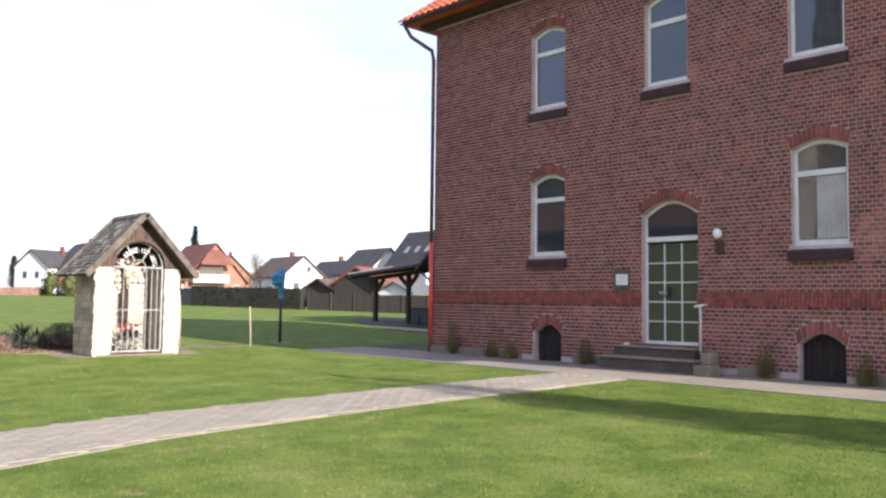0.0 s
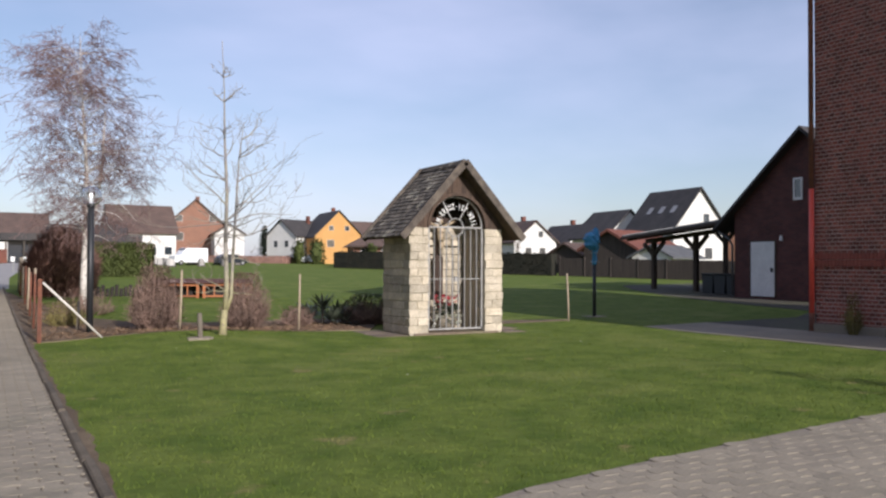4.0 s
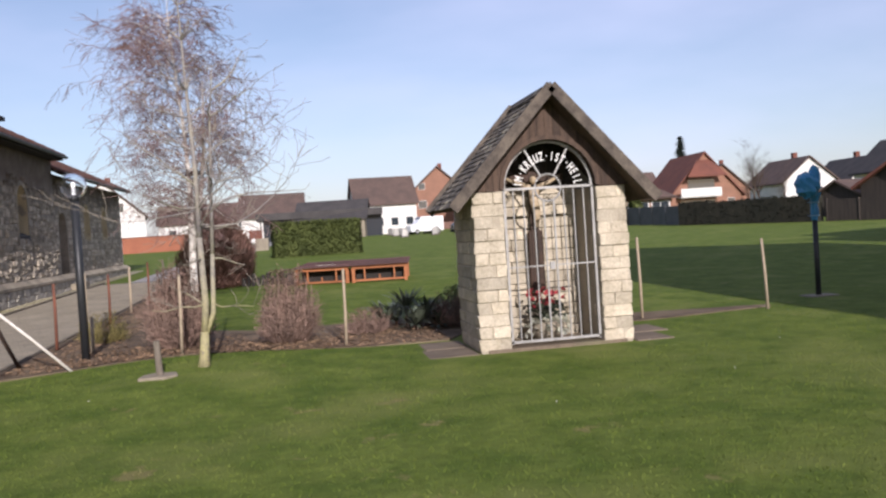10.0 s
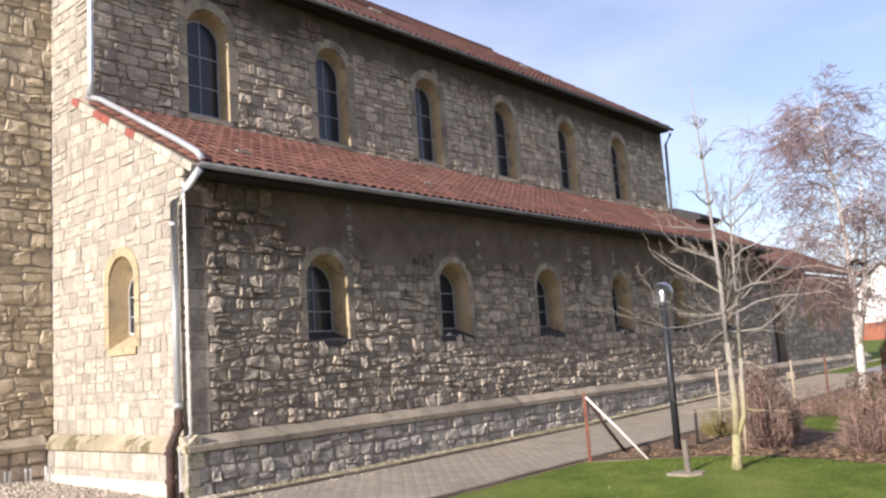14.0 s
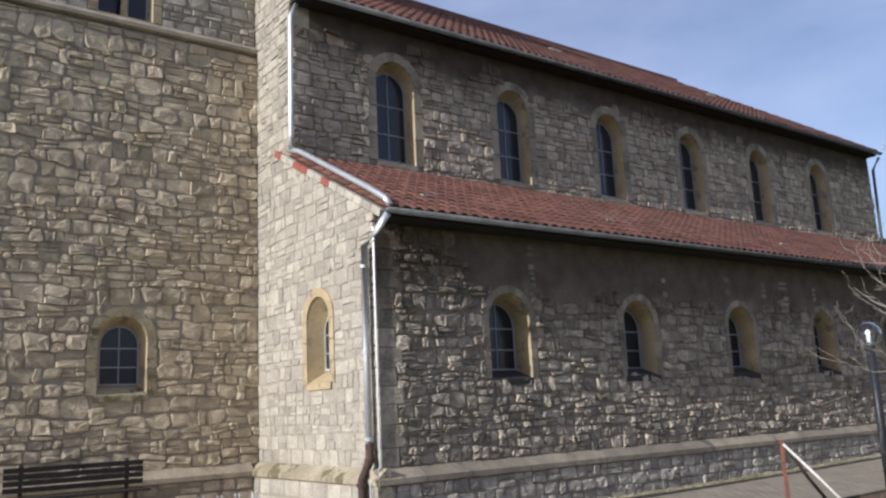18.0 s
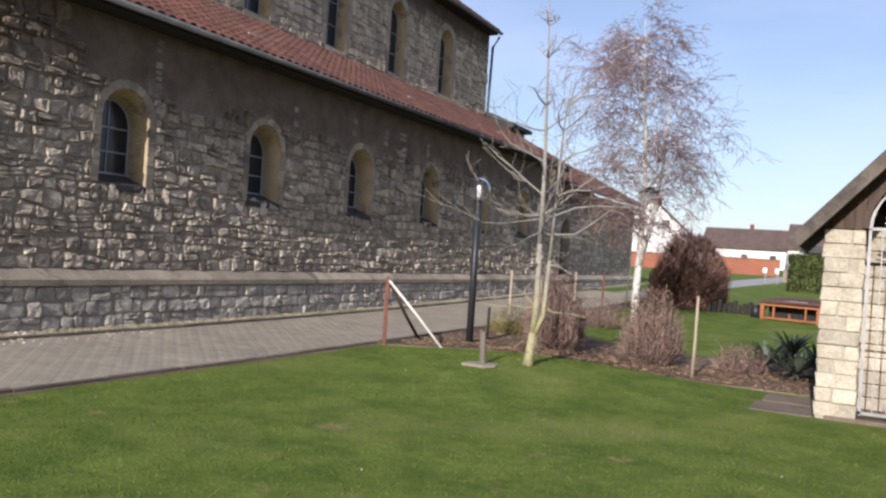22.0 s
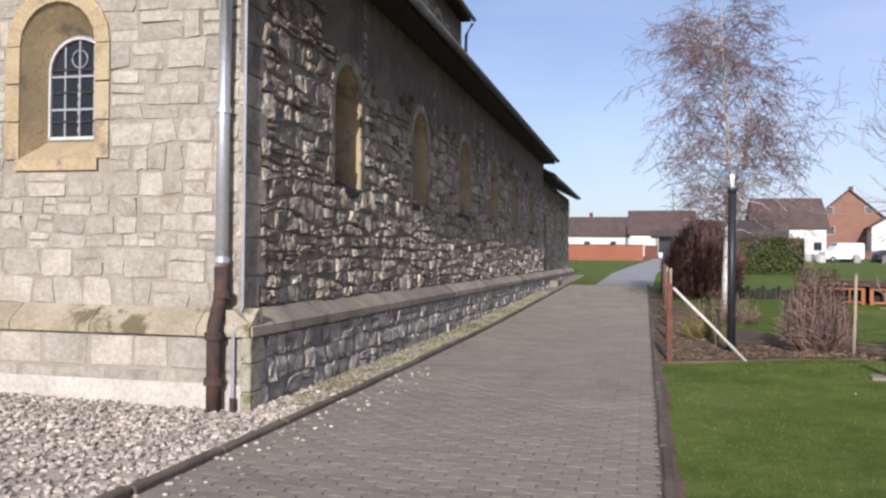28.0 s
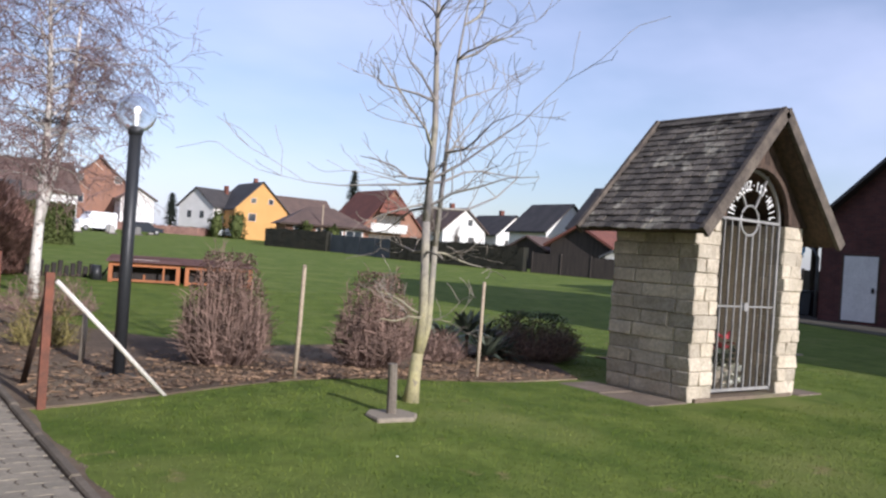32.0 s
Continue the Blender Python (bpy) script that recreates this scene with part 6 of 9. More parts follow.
rc.prism([(AC - 0.085, APEX - 0.085), (AC, APEX + 0.008), (AC + 0.085, APEX - 0.085), (AC, APEX - 0.03)], "y", RY0 - 0.03, RY1 + 0.03)
rc.part("ridge_cap", M["shingle_island"], shrine)
# gate of welded bars
GY = SF + 0.06
GX0, GX1 = SX0 + PW + 0.02, SX1 - PW - 0.02
gate = Geo().box(GX0, GX0 + 0.028, GY, GY + 0.03, SZ + 0.05, ASP).box(GX1 - 0.028, GX1, GY, GY + 0.035, SZ + 0.05, ASP)
gate.box(GX0, GX1, GY, GY + 0.03, SZ + 0.06, SZ + 0.09).box(GX0, GX1, GY, GY + 0.035, ASP - 0.014, ASP + 0.014)
gr_ = (GX1 - GX0) / 2
for i in range(18):
    a0, a1 = math.pi * i / 18, math.pi * (i + 1) / 18
    gate.beam((AC + (gr_ - 0.015) * math.cos(a0), GY + 0.018, ASP + (gr_ - 0.015) * math.sin(a0)), (AC + (gr_ - 0.015) * math.cos(a1), GY + 0.018, ASP + (gr_ - 0.015) * math.sin(a1)), 0.03, 0.03, up=(0, 1, 0))
gate_ob = gate.part("gate", M["grey_metal"], shrine, "grey welded steel gate with an arched head")
nb = 9
for i in range(1, nb):
    xx = GX0 + (GX1 - GX0) * i / nb
    t = 0.019 if i in (4, 5) else 0.012
    top = ASP - 0.02
    if abs(xx - AC) < 0.165:
        top = ASP - math.sqrt(0.165 ** 2 - (xx - AC) ** 2)
    Geo().box(xx - t / 2, xx + t / 2, GY + 0.005, GY + 0.03, SZ + 0.09, top).part("bar", M["grey_metal"], gate_ob)
Geo().box(GX0, GX1, GY + 0.008, GY + 0.026, SZ + 0.98, SZ + 0.995).part("cross_bar", M["grey_metal"], gate_ob)
Geo().box(AC - 0.03, AC + 0.03, GY - 0.010, GY + 0.03, SZ + 0.94, SZ + 1.03).part("lock", M["grey_metal"], gate_ob)
ring = Geo().tube([(AC + 0.165 * math.cos(math.pi * i / 12), GY + 0.018, ASP + 0.165 * math.sin(math.pi * i / 12)) for i in range(25)], 0.013, 6, cap=False)
ring.part("ring", M["grey_metal"], gate_ob)
for a in (60, 120):
    ca, sa = math.cos(radians(a)), math.sin(radians(a))
    Geo().beam((AC + 0.165 * ca, GY + 0.018, ASP + 0.165 * sa), (AC + 0.60 * ca, GY + 0.018, ASP + 0.60 * sa), 0.02, 0.02, up=(0, 1, 0)).part("ray", M["grey_metal"], gate_ob)


def letters(text, parent, material, y, cx, cz, r, size, a0, a1):
    """Cut-out letters set round an arc."""
    chars = list(text)
    for i, ch in enumerate(chars):
        if ch == " ":
            continue
        a = a0 + (a1 - a0) * i / (len(chars) - 1)
        cu = bpy.data.curves.new("letter", "FONT")
        cu.body, cu.size, cu.extrude, cu.align_x, cu.offset = ch, size, 0.006, "CENTER", 0.0015
        tmp = bpy.data.objects.new("letter", cu)
        scene.collection.objects.link(tmp)
        me = bpy.data.meshes.new_from_object(tmp.evaluated_get(bpy.context.evaluated_depsgraph_get()))
        bpy.data.objects.remove(tmp)
        me.materials.clear()
        me.materials.append(material)
        ob = new("letter", me)
        ob.parent = parent
        ob.matrix_parent_inverse = Matrix.Identity(4)
        ob.matrix_basis = pose(cx + r * math.cos(radians(a)), y, cz + r * math.sin(radians(a))) @ pose(0, 0, 0, 90, 0, 0) @ pose(0, 0, 0, 0, 0, a - 90) @ Matrix.Diagonal((0.56, 1, 1, 1))


letters("IM\u00b7KREUZ\u00b7IST\u00b7HEIL", gate_ob, M["letter"], GY - 0.005, AC, ASP, 0.335, 0.150, 172, 8)
# the crucifix inside, as a plain carved figure on a dark cross
cruc = thing("crucifix", (AC + 0.0, SB - 0.32, SZ + 0.8), "dark wooden wall crucifix with a plain carved figure", "crucifix")
CY = SB - 0.40
Geo().box(AC - 0.055, AC + 0.055, CY - 0.03, CY + 0.03, SZ + 0.60, SZ + 2.36).part("upright", M["cross_wood"], cruc, bevel=0.006)
Geo().box(AC - 0.42, AC + 0.42, CY - 0.028, CY + 0.028, SZ + 2.05, SZ + 2.15).part("crossbeam", M["cross_wood"], cruc, bevel=0.006)
Geo().box(AC - 0.10, AC + 0.10, CY - 0.02, CY + 0.028, SZ + 0.62, SZ + 1.42).part("shaft_board", M["cross_wood"], cruc, bevel=0.02)
fg = Geo()
fg.tube([(AC, CY - 0.07, SZ + 1.46), (AC + 0.02, CY - 0.09, SZ + 1.63), (AC - 0.01, CY - 0.08, SZ + 1.80), (AC, CY - 0.08, SZ + 1.98)], [0.03, 0.055, 0.06, 0.075], 8)
fg.tube([(AC - 0.05, CY - 0.08, SZ + 1.98), (AC - 0.22, CY - 0.06, SZ + 2.04), (AC - 0.36, CY - 0.04, SZ + 2.11)], [0.035, 0.026, 0.02], 7)
fg.tube([(AC + 0.05, CY - 0.08, SZ + 1.98), (AC + 0.22, CY - 0.06, SZ + 2.04), (AC + 0.36, CY - 0.04, SZ + 2.11)], [0.035, 0.026, 0.02], 7)
fg.ball((AC - 0.01, CY - 0.10, SZ + 2.07), 0.052, 8, 6)
fg.part("carved_figure", M["figure"], cruc, smooth=True)
pot = thing("flower_bowl", (AC, SF + 0.45, SZ + 0.015), "bowl of red and white flowers inside the shrine", "flowers")
Geo().tube([(AC, SF + 0.45, SZ + 0.015), (AC, SF + 0.45, SZ + 0.12), (AC, SF + 0.45, SZ + 0.26)], [0.14, 0.20, 0.24], 14).part("bowl", M["concrete"], pot, smooth=True)
for name, mt_, cz, cnt, rad in (("foliage", "leaf_dark", 0.42, 170, 0.26), ("red_bloom", "flower", 0.58, 60, 0.25), ("white_bloom", "flower_white", 0.22, 130, 0.32)):
    fl = Geo()
    for i in range(cnt):
        a, rr, zz = rq.uniform(0, 6.28), rad * math.sqrt(rq.random()), SZ + cz + rq.uniform(-0.12, 0.10)
        c = Vector((AC + rr * math.cos(a), SF + 0.42 + 0.7 * rr * math.sin(a) - (0.1 if name == "white_bloom" else 0), zz))
        d = Vector((rq.uniform(-1, 1), rq.uniform(-1, 0.4), rq.uniform(-0.3, 1))).normalized()
        s = d.cross(Vector((0.3, 0.4, 0.8))).normalized() * 0.035
        fl.quad(c - s, c + d * 0.05, c + s, c - d * 0.05 + Vector((0, 0, 0.015)))
    fl.part(name, M[mt_], pot)["kind"] = "stuff"
slab = thing("shrine_slab", (7.55, 21.2, 0.43), "worn brown-grey slabs beside the shrine", "paving slab")
for i, (a, b, c, d) in enumerate(((5.86, 6.50, 20.66, 21.35), (5.92, 6.50, 21.36, 22.0), (8.47, 8.98, 20.62, 21.3), (8.47, 9.22, 21.31, 21.98))):
    Geo().box(a + 0.01, b - 0.01, c, d, 0.40, 0.446 + 0.006 * (i % 2)).part("slab", M["slab"], slab, bevel=0.01)

# ---- garden things ----
def stake(x, y, h, r, material, label, lean=(0, 0), name="stake", group="garden stakes", square=False):
    z = ground_z(x, y)
    g = Geo()
    if square:
        g.beam((0, 0, -0.1), (lean[0], lean[1], h), 2 * r, 2 * r)
    else:
        g.tube([(0, 0, -0.1), (lean[0] * 0.5 + 0.006, lean[1] * 0.5, h * 0.5), (lean[0], lean[1], h)], [r, r * 0.95, r * 0.85], 7)
    ob = g.part(name, material, smooth=not square)
    place(ob, x, y, z)
    return tagged(ob, label, "stake" if name == "stake" else "post", group)


stake(2.84, 22.30, 1.07, 0.022, M["pale_wood"], "thin grey wooden stake in the soil bed", (0.03, 0))
stake(4.99, 22.28, 1.06, 0.021, M["pale_wood"], "thin grey wooden stake in the soil bed", (0.02, 0))
stake(9.42, 22.62, 1.22, 0.023, M["pale_wood"], "thin grey wooden stake beside the shrine", (-0.02, 0))
stake(11.40, 22.5, 1.08, 0.023, M["pale_wood"], "thin grey wooden stake on the lawn", (-0.05, 0))
stake(1.35, 24.0, 0.55, 0.03, M["grey_wood"], "short grey stake behind the lamp", (0.02, 0.01))
posts = ((0.66, 24.75, "rust_red", 1.05), (0.74, 26.4, "pale_wood", 1.12), (0.74, 28.3, "rust_red", 1.0), (0.78, 30.3, "pale_wood", 1.05), (0.80, 32.6, "rust_red", 1.05),
         (0.82, 35.0, "grey_wood", 1.0), (0.84, 37.6, "rust_red", 1.0), (0.86, 40.2, "grey_wood", 1.0))
for x, y, m_, h in posts:
    stake(x, y, h, 0.026, M[m_], {"rust_red": "thin rusty fence post along the kerb", "pale_wood": "pale weathered fence post along the kerb", "grey_wood": "grey weathered fence post along the kerb"}[m_],
          (0.02, 0.0), "fence_post", "fence posts along the path")
corner = thing("corner_post", (0.62, 21.95, 0.43), "rusty angle-iron corner post with a white strut", "fence post")
zc = 0.43
cg = Geo()
cg.prism([(0.59, 21.92), (0.65, 21.92), (0.65, 21.928), (0.598, 21.928), (0.598, 21.98), (0.59, 21.98)], "z", zc - 0.1, 1.46)
cg.part("angle_iron", M["rust_red"], corner)
Geo().tube([(0.66, 21.90, 1.40), (1.10, 21.95, 0.96), (1.57, 21.99, 0.47)], 0.019, 8).part("strut", M["white_wood"], corner, "white strut, paint flaking", smooth=True)
Geo().tube([(0.63, 21.97, 1.38), (0.64, 22.45, 0.9), (0.66, 22.95, 0.45)], 0.026, 8).part("strut", M["rust"], corner, "dark rusty strut", smooth=True)
lamp = thing("street_lamp", (1.47, 23.08, 0.45), "dark garden lamp post with a clear glass globe", "lamp post")
Geo().tube([(1.47, 23.08, 0.40), (1.47, 23.08, 2.70)], 0.056, 14).part("pole", M["black_metal"], lamp, smooth=True)
Geo().tube([(1.47, 23.08, 2.68), (1.47, 23.08, 2.73), (1.47, 23.08, 2.76)], [0.062, 0.07, 0.05], 14).part("collar", M["black_metal"], lamp, smooth=True)
Geo().tube([(1.47, 23.08, 2.76), (1.47, 23.08, 2.86)], [0.03, 0.034], 10).part("socket", M["zinc"], lamp)
Geo().ball((1.47, 23.08, 2.90), 0.034, 10, 8, (1, 1, 1.3)).part("bulb", M["letter"], lamp, smooth=True)
shell = Geo().ball((1.47, 23.08, 2.885), 0.175, 40, 50)
shell.ball((1.47, 23.08, 2.885), 0.167, 40, 50)
half_ = len(shell.f) // 2
shell.f = shell.f[:half_] + [tuple(reversed(q)) for q in shell.f[half_:]]
gl = shell.part("globe", M["clear"], lamp, "clear glass globe", smooth=True)
gl.visible_shadow = False
Geo().box(1.30, 1.64, 22.92, 23.24, 0.38, 0.50).part("foot", M["concrete_dark"], lamp, bevel=0.02)
stub = thing("stub_post", (2.81, 20.58, 0.53), "short weathered wooden post on a concrete plate", "post")
Geo().tube([(2.82, 20.58, 0.46), (2.81, 20.58, 0.74), (2.80, 20.58, 0.94)], [0.040, 0.038, 0.036], 10).part("post", M["grey_wood"], stub, smooth=False)
Geo().prism([(2.60, 20.42), (2.90, 20.38), (3.02, 20.52), (2.98, 20.72), (2.72, 20.76), (2.62, 20.64)], "z", 0.46, 0.562).part("plate", M["concrete"], stub, bevel=0.012)
hoop = thing("basketball_hoop", (13.0, 23.58, 0.43), "basketball hoop wrapped in blue tarpaulin on a dark pole", "basketball hoop")
Geo().tube([(13.0, 23.58, 0.40), (13.0, 23.58, 1.72)], 0.045, 10).part("pole", M["black_metal"], hoop, smooth=True)
rh = random.Random(19)
tp = Geo().ball((12.81, 23.46, 2.31), 1.0, 14, 9, (0.20, 0.18, 0.21), 0.16, rh)
tp.ball((12.99, 23.52, 2.43), 1.0, 10, 7, (0.10, 0.10, 0.20), 0.16, rh)
tp.tube([(13.02, 23.56, 2.20), (13.0, 23.58, 2.0), (13.01, 23.58, 1.86), (12.99, 23.58, 1.72)], [0.10, 0.055, 0.07, 0.05], 9)
tp.part("tarp", M["blue"], hoop, "crumpled faded blue tarpaulin")
for zz in (2.02, 1.80):
    Geo().tube([(13.0 + 0.082 * math.cos(i * 0.524), 23.58 + 0.082 * math.sin(i * 0.524), zz) for i in range(13)], 0.010, 5).part("cord", M["blue_pale"], hoop)
Geo().box(12.75, 13.25, 23.40, 23.76, 0.42, 0.47).part("base", M["concrete"], hoop, bevel=0.01)

# low timber hutches
def hutch():
    e = thing("animal_hutch", (0, 0, 0), "low orange timber hutch with a dark felt roof", "hutch", "hutches on the grass")
    for x in (-0.74, 0.74):
        for y in (0.05, 1.55):
            Geo().box(x - 0.045, x + 0.045, y - 0.045, y + 0.045, -0.05, 0.46).part("post", M["orange_wood"], e)
    for y in (0.02, 1.58):
        Geo().box(-0.78, 0.78, y - 0.025, y + 0.025, 0.03, 0.08).part("rail", M["orange_wood"], e)
        Geo().box(-0.78, 0.78, y - 0.025, y + 0.025, 0.38, 0.46).part("rail", M["orange_wood"], e)
    for i in range(3):
        Geo().box(-0.42 + 0.42 * i - 0.02, -0.42 + 0.42 * i + 0.02, 0.0, 0.04, 0.08, 0.2 if i % 2 else 0.38).part("slat", M["orange_wood"], e)
    Geo().box(-0.70, 0.70, 0.35, 1.5, 0.0, 0.36).part("nest_box", M["black_wood"], e)
    for i in range(5):
        Geo().beam((-0.84, -0.10 + 0.36 * i + 0.18, 0.49 + 0.022 * i), (0.84, -0.10 + 0.36 * i + 0.18, 0.49 + 0.022 * i), 0.37, 0.03).part("roof_board", M["felt_roof"], e)
    return e


h1 = hutch()
h2 = copy_thing(h1, pose(6.75, 34.45, ground_z(6.7, 35), 0, 0, -10))
place(h1, 5.15, 34.95, ground_z(5.2, 35), -18)
dkk = thing("watering_can", (4.25, 35.6, 0.62), "dark garden can beside the hutch", "watering can")
Geo().tube([(4.25, 35.6, 0.60), (4.25, 35.6, 0.98)], [0.13, 0.11], 12).part("can_body", M["black_metal"], dkk, smooth=True)
Geo().tube([(4.36, 35.6, 0.72), (4.56, 35.6, 1.0)], [0.03, 0.02], 8).part("spout", M["black_metal"], dkk, smooth=True)
brd = thing("roof_plank", (5.6, 35.2, 1.15), "pale plank lying on the hutch roof", "plank")
Geo().beam((5.0, 35.35, 1.15), (5.55, 35.18, 1.15), 0.09, 0.02).part("board", M["white_wood"], brd)
hs = thing("log_pile", (4.0, 36.4, 0.62), "row of dark stacked logs behind the hutch", "logs")
for i in range(11):
    x = 2.9 + 0.14 * i
    Geo().tube([(x, 36.3, 0.62), (x + 0.02, 36.35, 0.62 + 0.28 + 0.06 * (i % 3))], 0.06, 8).part("log", M["black_wood"], hs)

# bench and small white markers at the tower's foot
bench = thing("bench", (-6.7, 14.3, 0.58), "dark slatted wooden bench against the tower", "bench")
bz = 0.64
for i in range(4):
    Geo().box(-6.95 + 0.11 * i, -6.86 + 0.11 * i, 13.25, 15.35, bz + 0.40, bz + 0.435).part("seat_slat", M["black_wood"], bench, bevel=0.004)
for i in range(4):
    Geo().box(-7.03, -6.995, 13.25, 15.35, bz + 0.50 + 0.10 * i, bz + 0.58 + 0.10 * i).part("back_slat", M["black_wood"], bench, bevel=0.004)
for y in (13.5, 15.1):
    Geo().box(-7.06, -7.035, y - 0.03, y + 0.03, bz - 0.12, bz + 0.92).part("leg", M["rust"], bench)
    Geo().box(-6.58, -6.53, y - 0.03, y + 0.03, bz - 0.12, bz + 0.40).part("leg", M["rust"], bench)
mk = thing("edging_marker", (-7.15, 16.4, 0.6), "pair of short white marker pegs", "peg", "white pegs by the tower")
for dx in (-0.035, 0.035):
    Geo().box(-7.16, -7.13, 16.4 + dx - 0.016, 16.4 + dx + 0.016, 0.56, 0.80).part("peg", M["letter"], mk)
for i in range(1, 4):
    copy_thing(mk, pose(-7.15, 16.4 + 0.33 * i, 0.6))

# ---- plants ----
def branchy(trunk, twigs, p, d, length, r, depth, rng, droop=0.0, split=3, sides=5, bend=0.25, twig_r=0.004, keep=2):
    """A limb that bends and forks; thin ends go into the twig mesh."""
    pts, rad = [Vector(p)], [r]
    q, dd = Vector(p), Vector(d).normalized()
    n = 4
    for i in range(n):
        dd = (dd + Vector((rng.uniform(-bend, bend), rng.uniform(-bend, bend), rng.uniform(-bend, bend) - droop * (i + 1) / n))).normalized()
        q = q + dd * (length / n)
        pts.append(q.copy())
        rad.append(max(twig_r, r * (1 - 0.72 * (i + 1) / n)))
    (trunk if depth >= keep else twigs).tube(pts, rad, sides if depth >= keep else 3, cap=False)
    if depth <= 0:
        return
    for k in range(split):
        i = rng.randint(1, n)
        a = rng.uniform(0, 6.28)
        side = Vector((math.cos(a), math.sin(a), rng.uniform(-0.1, 0.6)))
        nd = (dd * 0.75 + side * 0.75).normalized()
        branchy(trunk, twigs, pts[i], nd, length * rng.uniform(0.45, 0.72), max(twig_r, rad[i] * 0.6), depth - 1, rng, droop, split, sides, bend, twig_r, keep)


def birch(x, y, h):
    rng = random.Random(8)
    z = ground_z(x, y)
    e = thing("birch_tree", (x, y, z), "bare white-barked birch with drooping purple-brown twigs", "tree")
    tr, tw = Geo(), Geo()
    pts, rad = [], []
    for i in range(9):
        t = i / 8
        pts.append((x + 0.16 * math.sin(t * 5) * t, y + 0.10 * math.sin(t * 4 + 1) * t, z - 0.1 + h * t * 0.96))
        rad.append(0.095 * (1 - t) ** 1.1 + 0.006)
    tr.tube(pts, rad, 10)
    tr.tube([(x + 0.03, y, z + 1.3), (x + 0.25, y + 0.1, z + 2.3), (x + 0.42, y + 0.1, z + 3.6), (x + 0.5, y + 0.1, z + 5.2)], [0.07, 0.055, 0.04, 0.015], 8)
    for i in range(104):
        t = rng.uniform(0.27, 0.97)
        k = t * 8
        a, b = Vector(pts[int(k)]), Vector(pts[min(8, int(k) + 1)])
        p = a.lerp(b, k - int(k))
        ang = rng.uniform(0, 6.28)
        reach = (0.42 + 0.98 * math.sin(math.pi * min(1, max(0.05, (t - 0.16) / 0.86))) ** 0.8)
        branchy(tr, tw, p, (math.cos(ang), math.sin(ang), rng.uniform(0.35, 1.0)), reach * rng.uniform(0.8, 1.25), 0.020 * (1.1 - t) + 0.005, 3, rng, 0.26, 4, 5, 0.36, 0.0042, 3)
    tr.part("trunk", M["birch_bark"], e, "white bark with black scars", smooth=True)
    tw.part("crown", M["twig"], e, "drooping purple-brown twigs")
    nb_ = Geo()
    for i in range(60):
        a, b = rng.uniform(0, 6.28), rng.uniform(-0.5, 0.5)
        c = Vector((x + 0.20 + 0.14 * math.cos(a), y + 0.14 * math.sin(a), z + 3.05 + 0.10 * b))
        nb_.tube([c, c + Vector((rng.uniform(-0.2, 0.2), rng.uniform(-0.2, 0.2), rng.uniform(-0.05, 0.08)))], 0.007, 3, cap=False)
    nb_.part("nest", M["black_wood"], e, "dark twig nest")


birch(2.09, 30.85, 7.45)


def young_tree(x, y):
    rng = random.Random(15)
    z = ground_z(x, y)
    e = thing("young_tree", (x, y, z), "bare young tree, its forked trunk green-yellow with lichen", "tree")
    tr, up, tw = Geo(), Geo(), Geo()
    base = [(x - 0.02, y, z - 0.05), (x, y, z + 0.15), (x + 0.02, y, z + 0.40)]
    tr.tube(base, [0.080, 0.055, 0.049], 12)
    main = [(x + 0.02, y, z + 0.38), (x + 0.05, y, z + 0.75), (x + 0.03, y + 0.02, z + 1.5), (x + 0.04, y, z + 2.3), (x + 0.0, y + 0.02, z + 3.2), (x - 0.02, y, z + 4.0), (x - 0.06, y, z + 4.8)]
    mr = [0.045, 0.040, 0.034, 0.027, 0.018, 0.010, 0.005]
    side = [(x + 0.03, y, z + 0.36), (x + 0.13, y + 0.03, z + 0.62), (x + 0.16, y + 0.05, z + 1.3), (x + 0.20, y + 0.04, z + 2.1), (x + 0.24, y + 0.02, z + 2.9), (x + 0.31, y, z + 3.5)]
    sr = [0.034, 0.030, 0.025, 0.018, 0.012, 0.005]
    tr.tube(main[:3], mr[:3], 10)
    tr.tube(side[:3], sr[:3], 9)
    up.tube(main[2:], mr[2:], 9)
    up.tube(side[2:], sr[2:], 8)
    for hgt, cnt, ln, rise in ((0.72, 3, 0.7, 0.15), (1.25, 3, 0.75, 0.1), (1.62, 5, 1.25, 0.10), (1.85, 6, 1.35, 0.18), (2.1, 4, 1.15, 0.3), (2.5, 3, 0.8, 0.4), (2.9, 4, 0.95, 0.45), (3.2, 3, 0.8, 0.6), (3.8, 3, 0.4, 0.8), (4.2, 3, 0.25, 0.9)):
        for k in range(cnt):
            a = 2 * math.pi * k / cnt + rng.uniform(-0.45, 0.45)
            stem = main if (k % 3) or hgt > 3.5 else side
            for p, q in zip(stem, stem[1:]):
                if p[2] <= z + hgt <= q[2] + 1e-6:
                    f = (z + hgt - p[2]) / (q[2] - p[2])
                    s = Vector(p).lerp(Vector(q), f)
            branchy(up, tw, s, (math.cos(a), math.sin(a), rise + rng.uniform(-0.2, 0.25)), ln * rng.uniform(0.5, 0.92), 0.0125, 2, rng, -0.10, 3, 6, 0.42, 0.0028, 2)
    tr.part("trunk", M["bark_moss"], e, "lichen-covered forked trunk", smooth=True)
    up.part("upper_trunk", M["bark_moss"], e, smooth=True)
    tw.part("crown", M["bark_pale"], e, "fine bare twigs")


young_tree(3.27, 20.97)


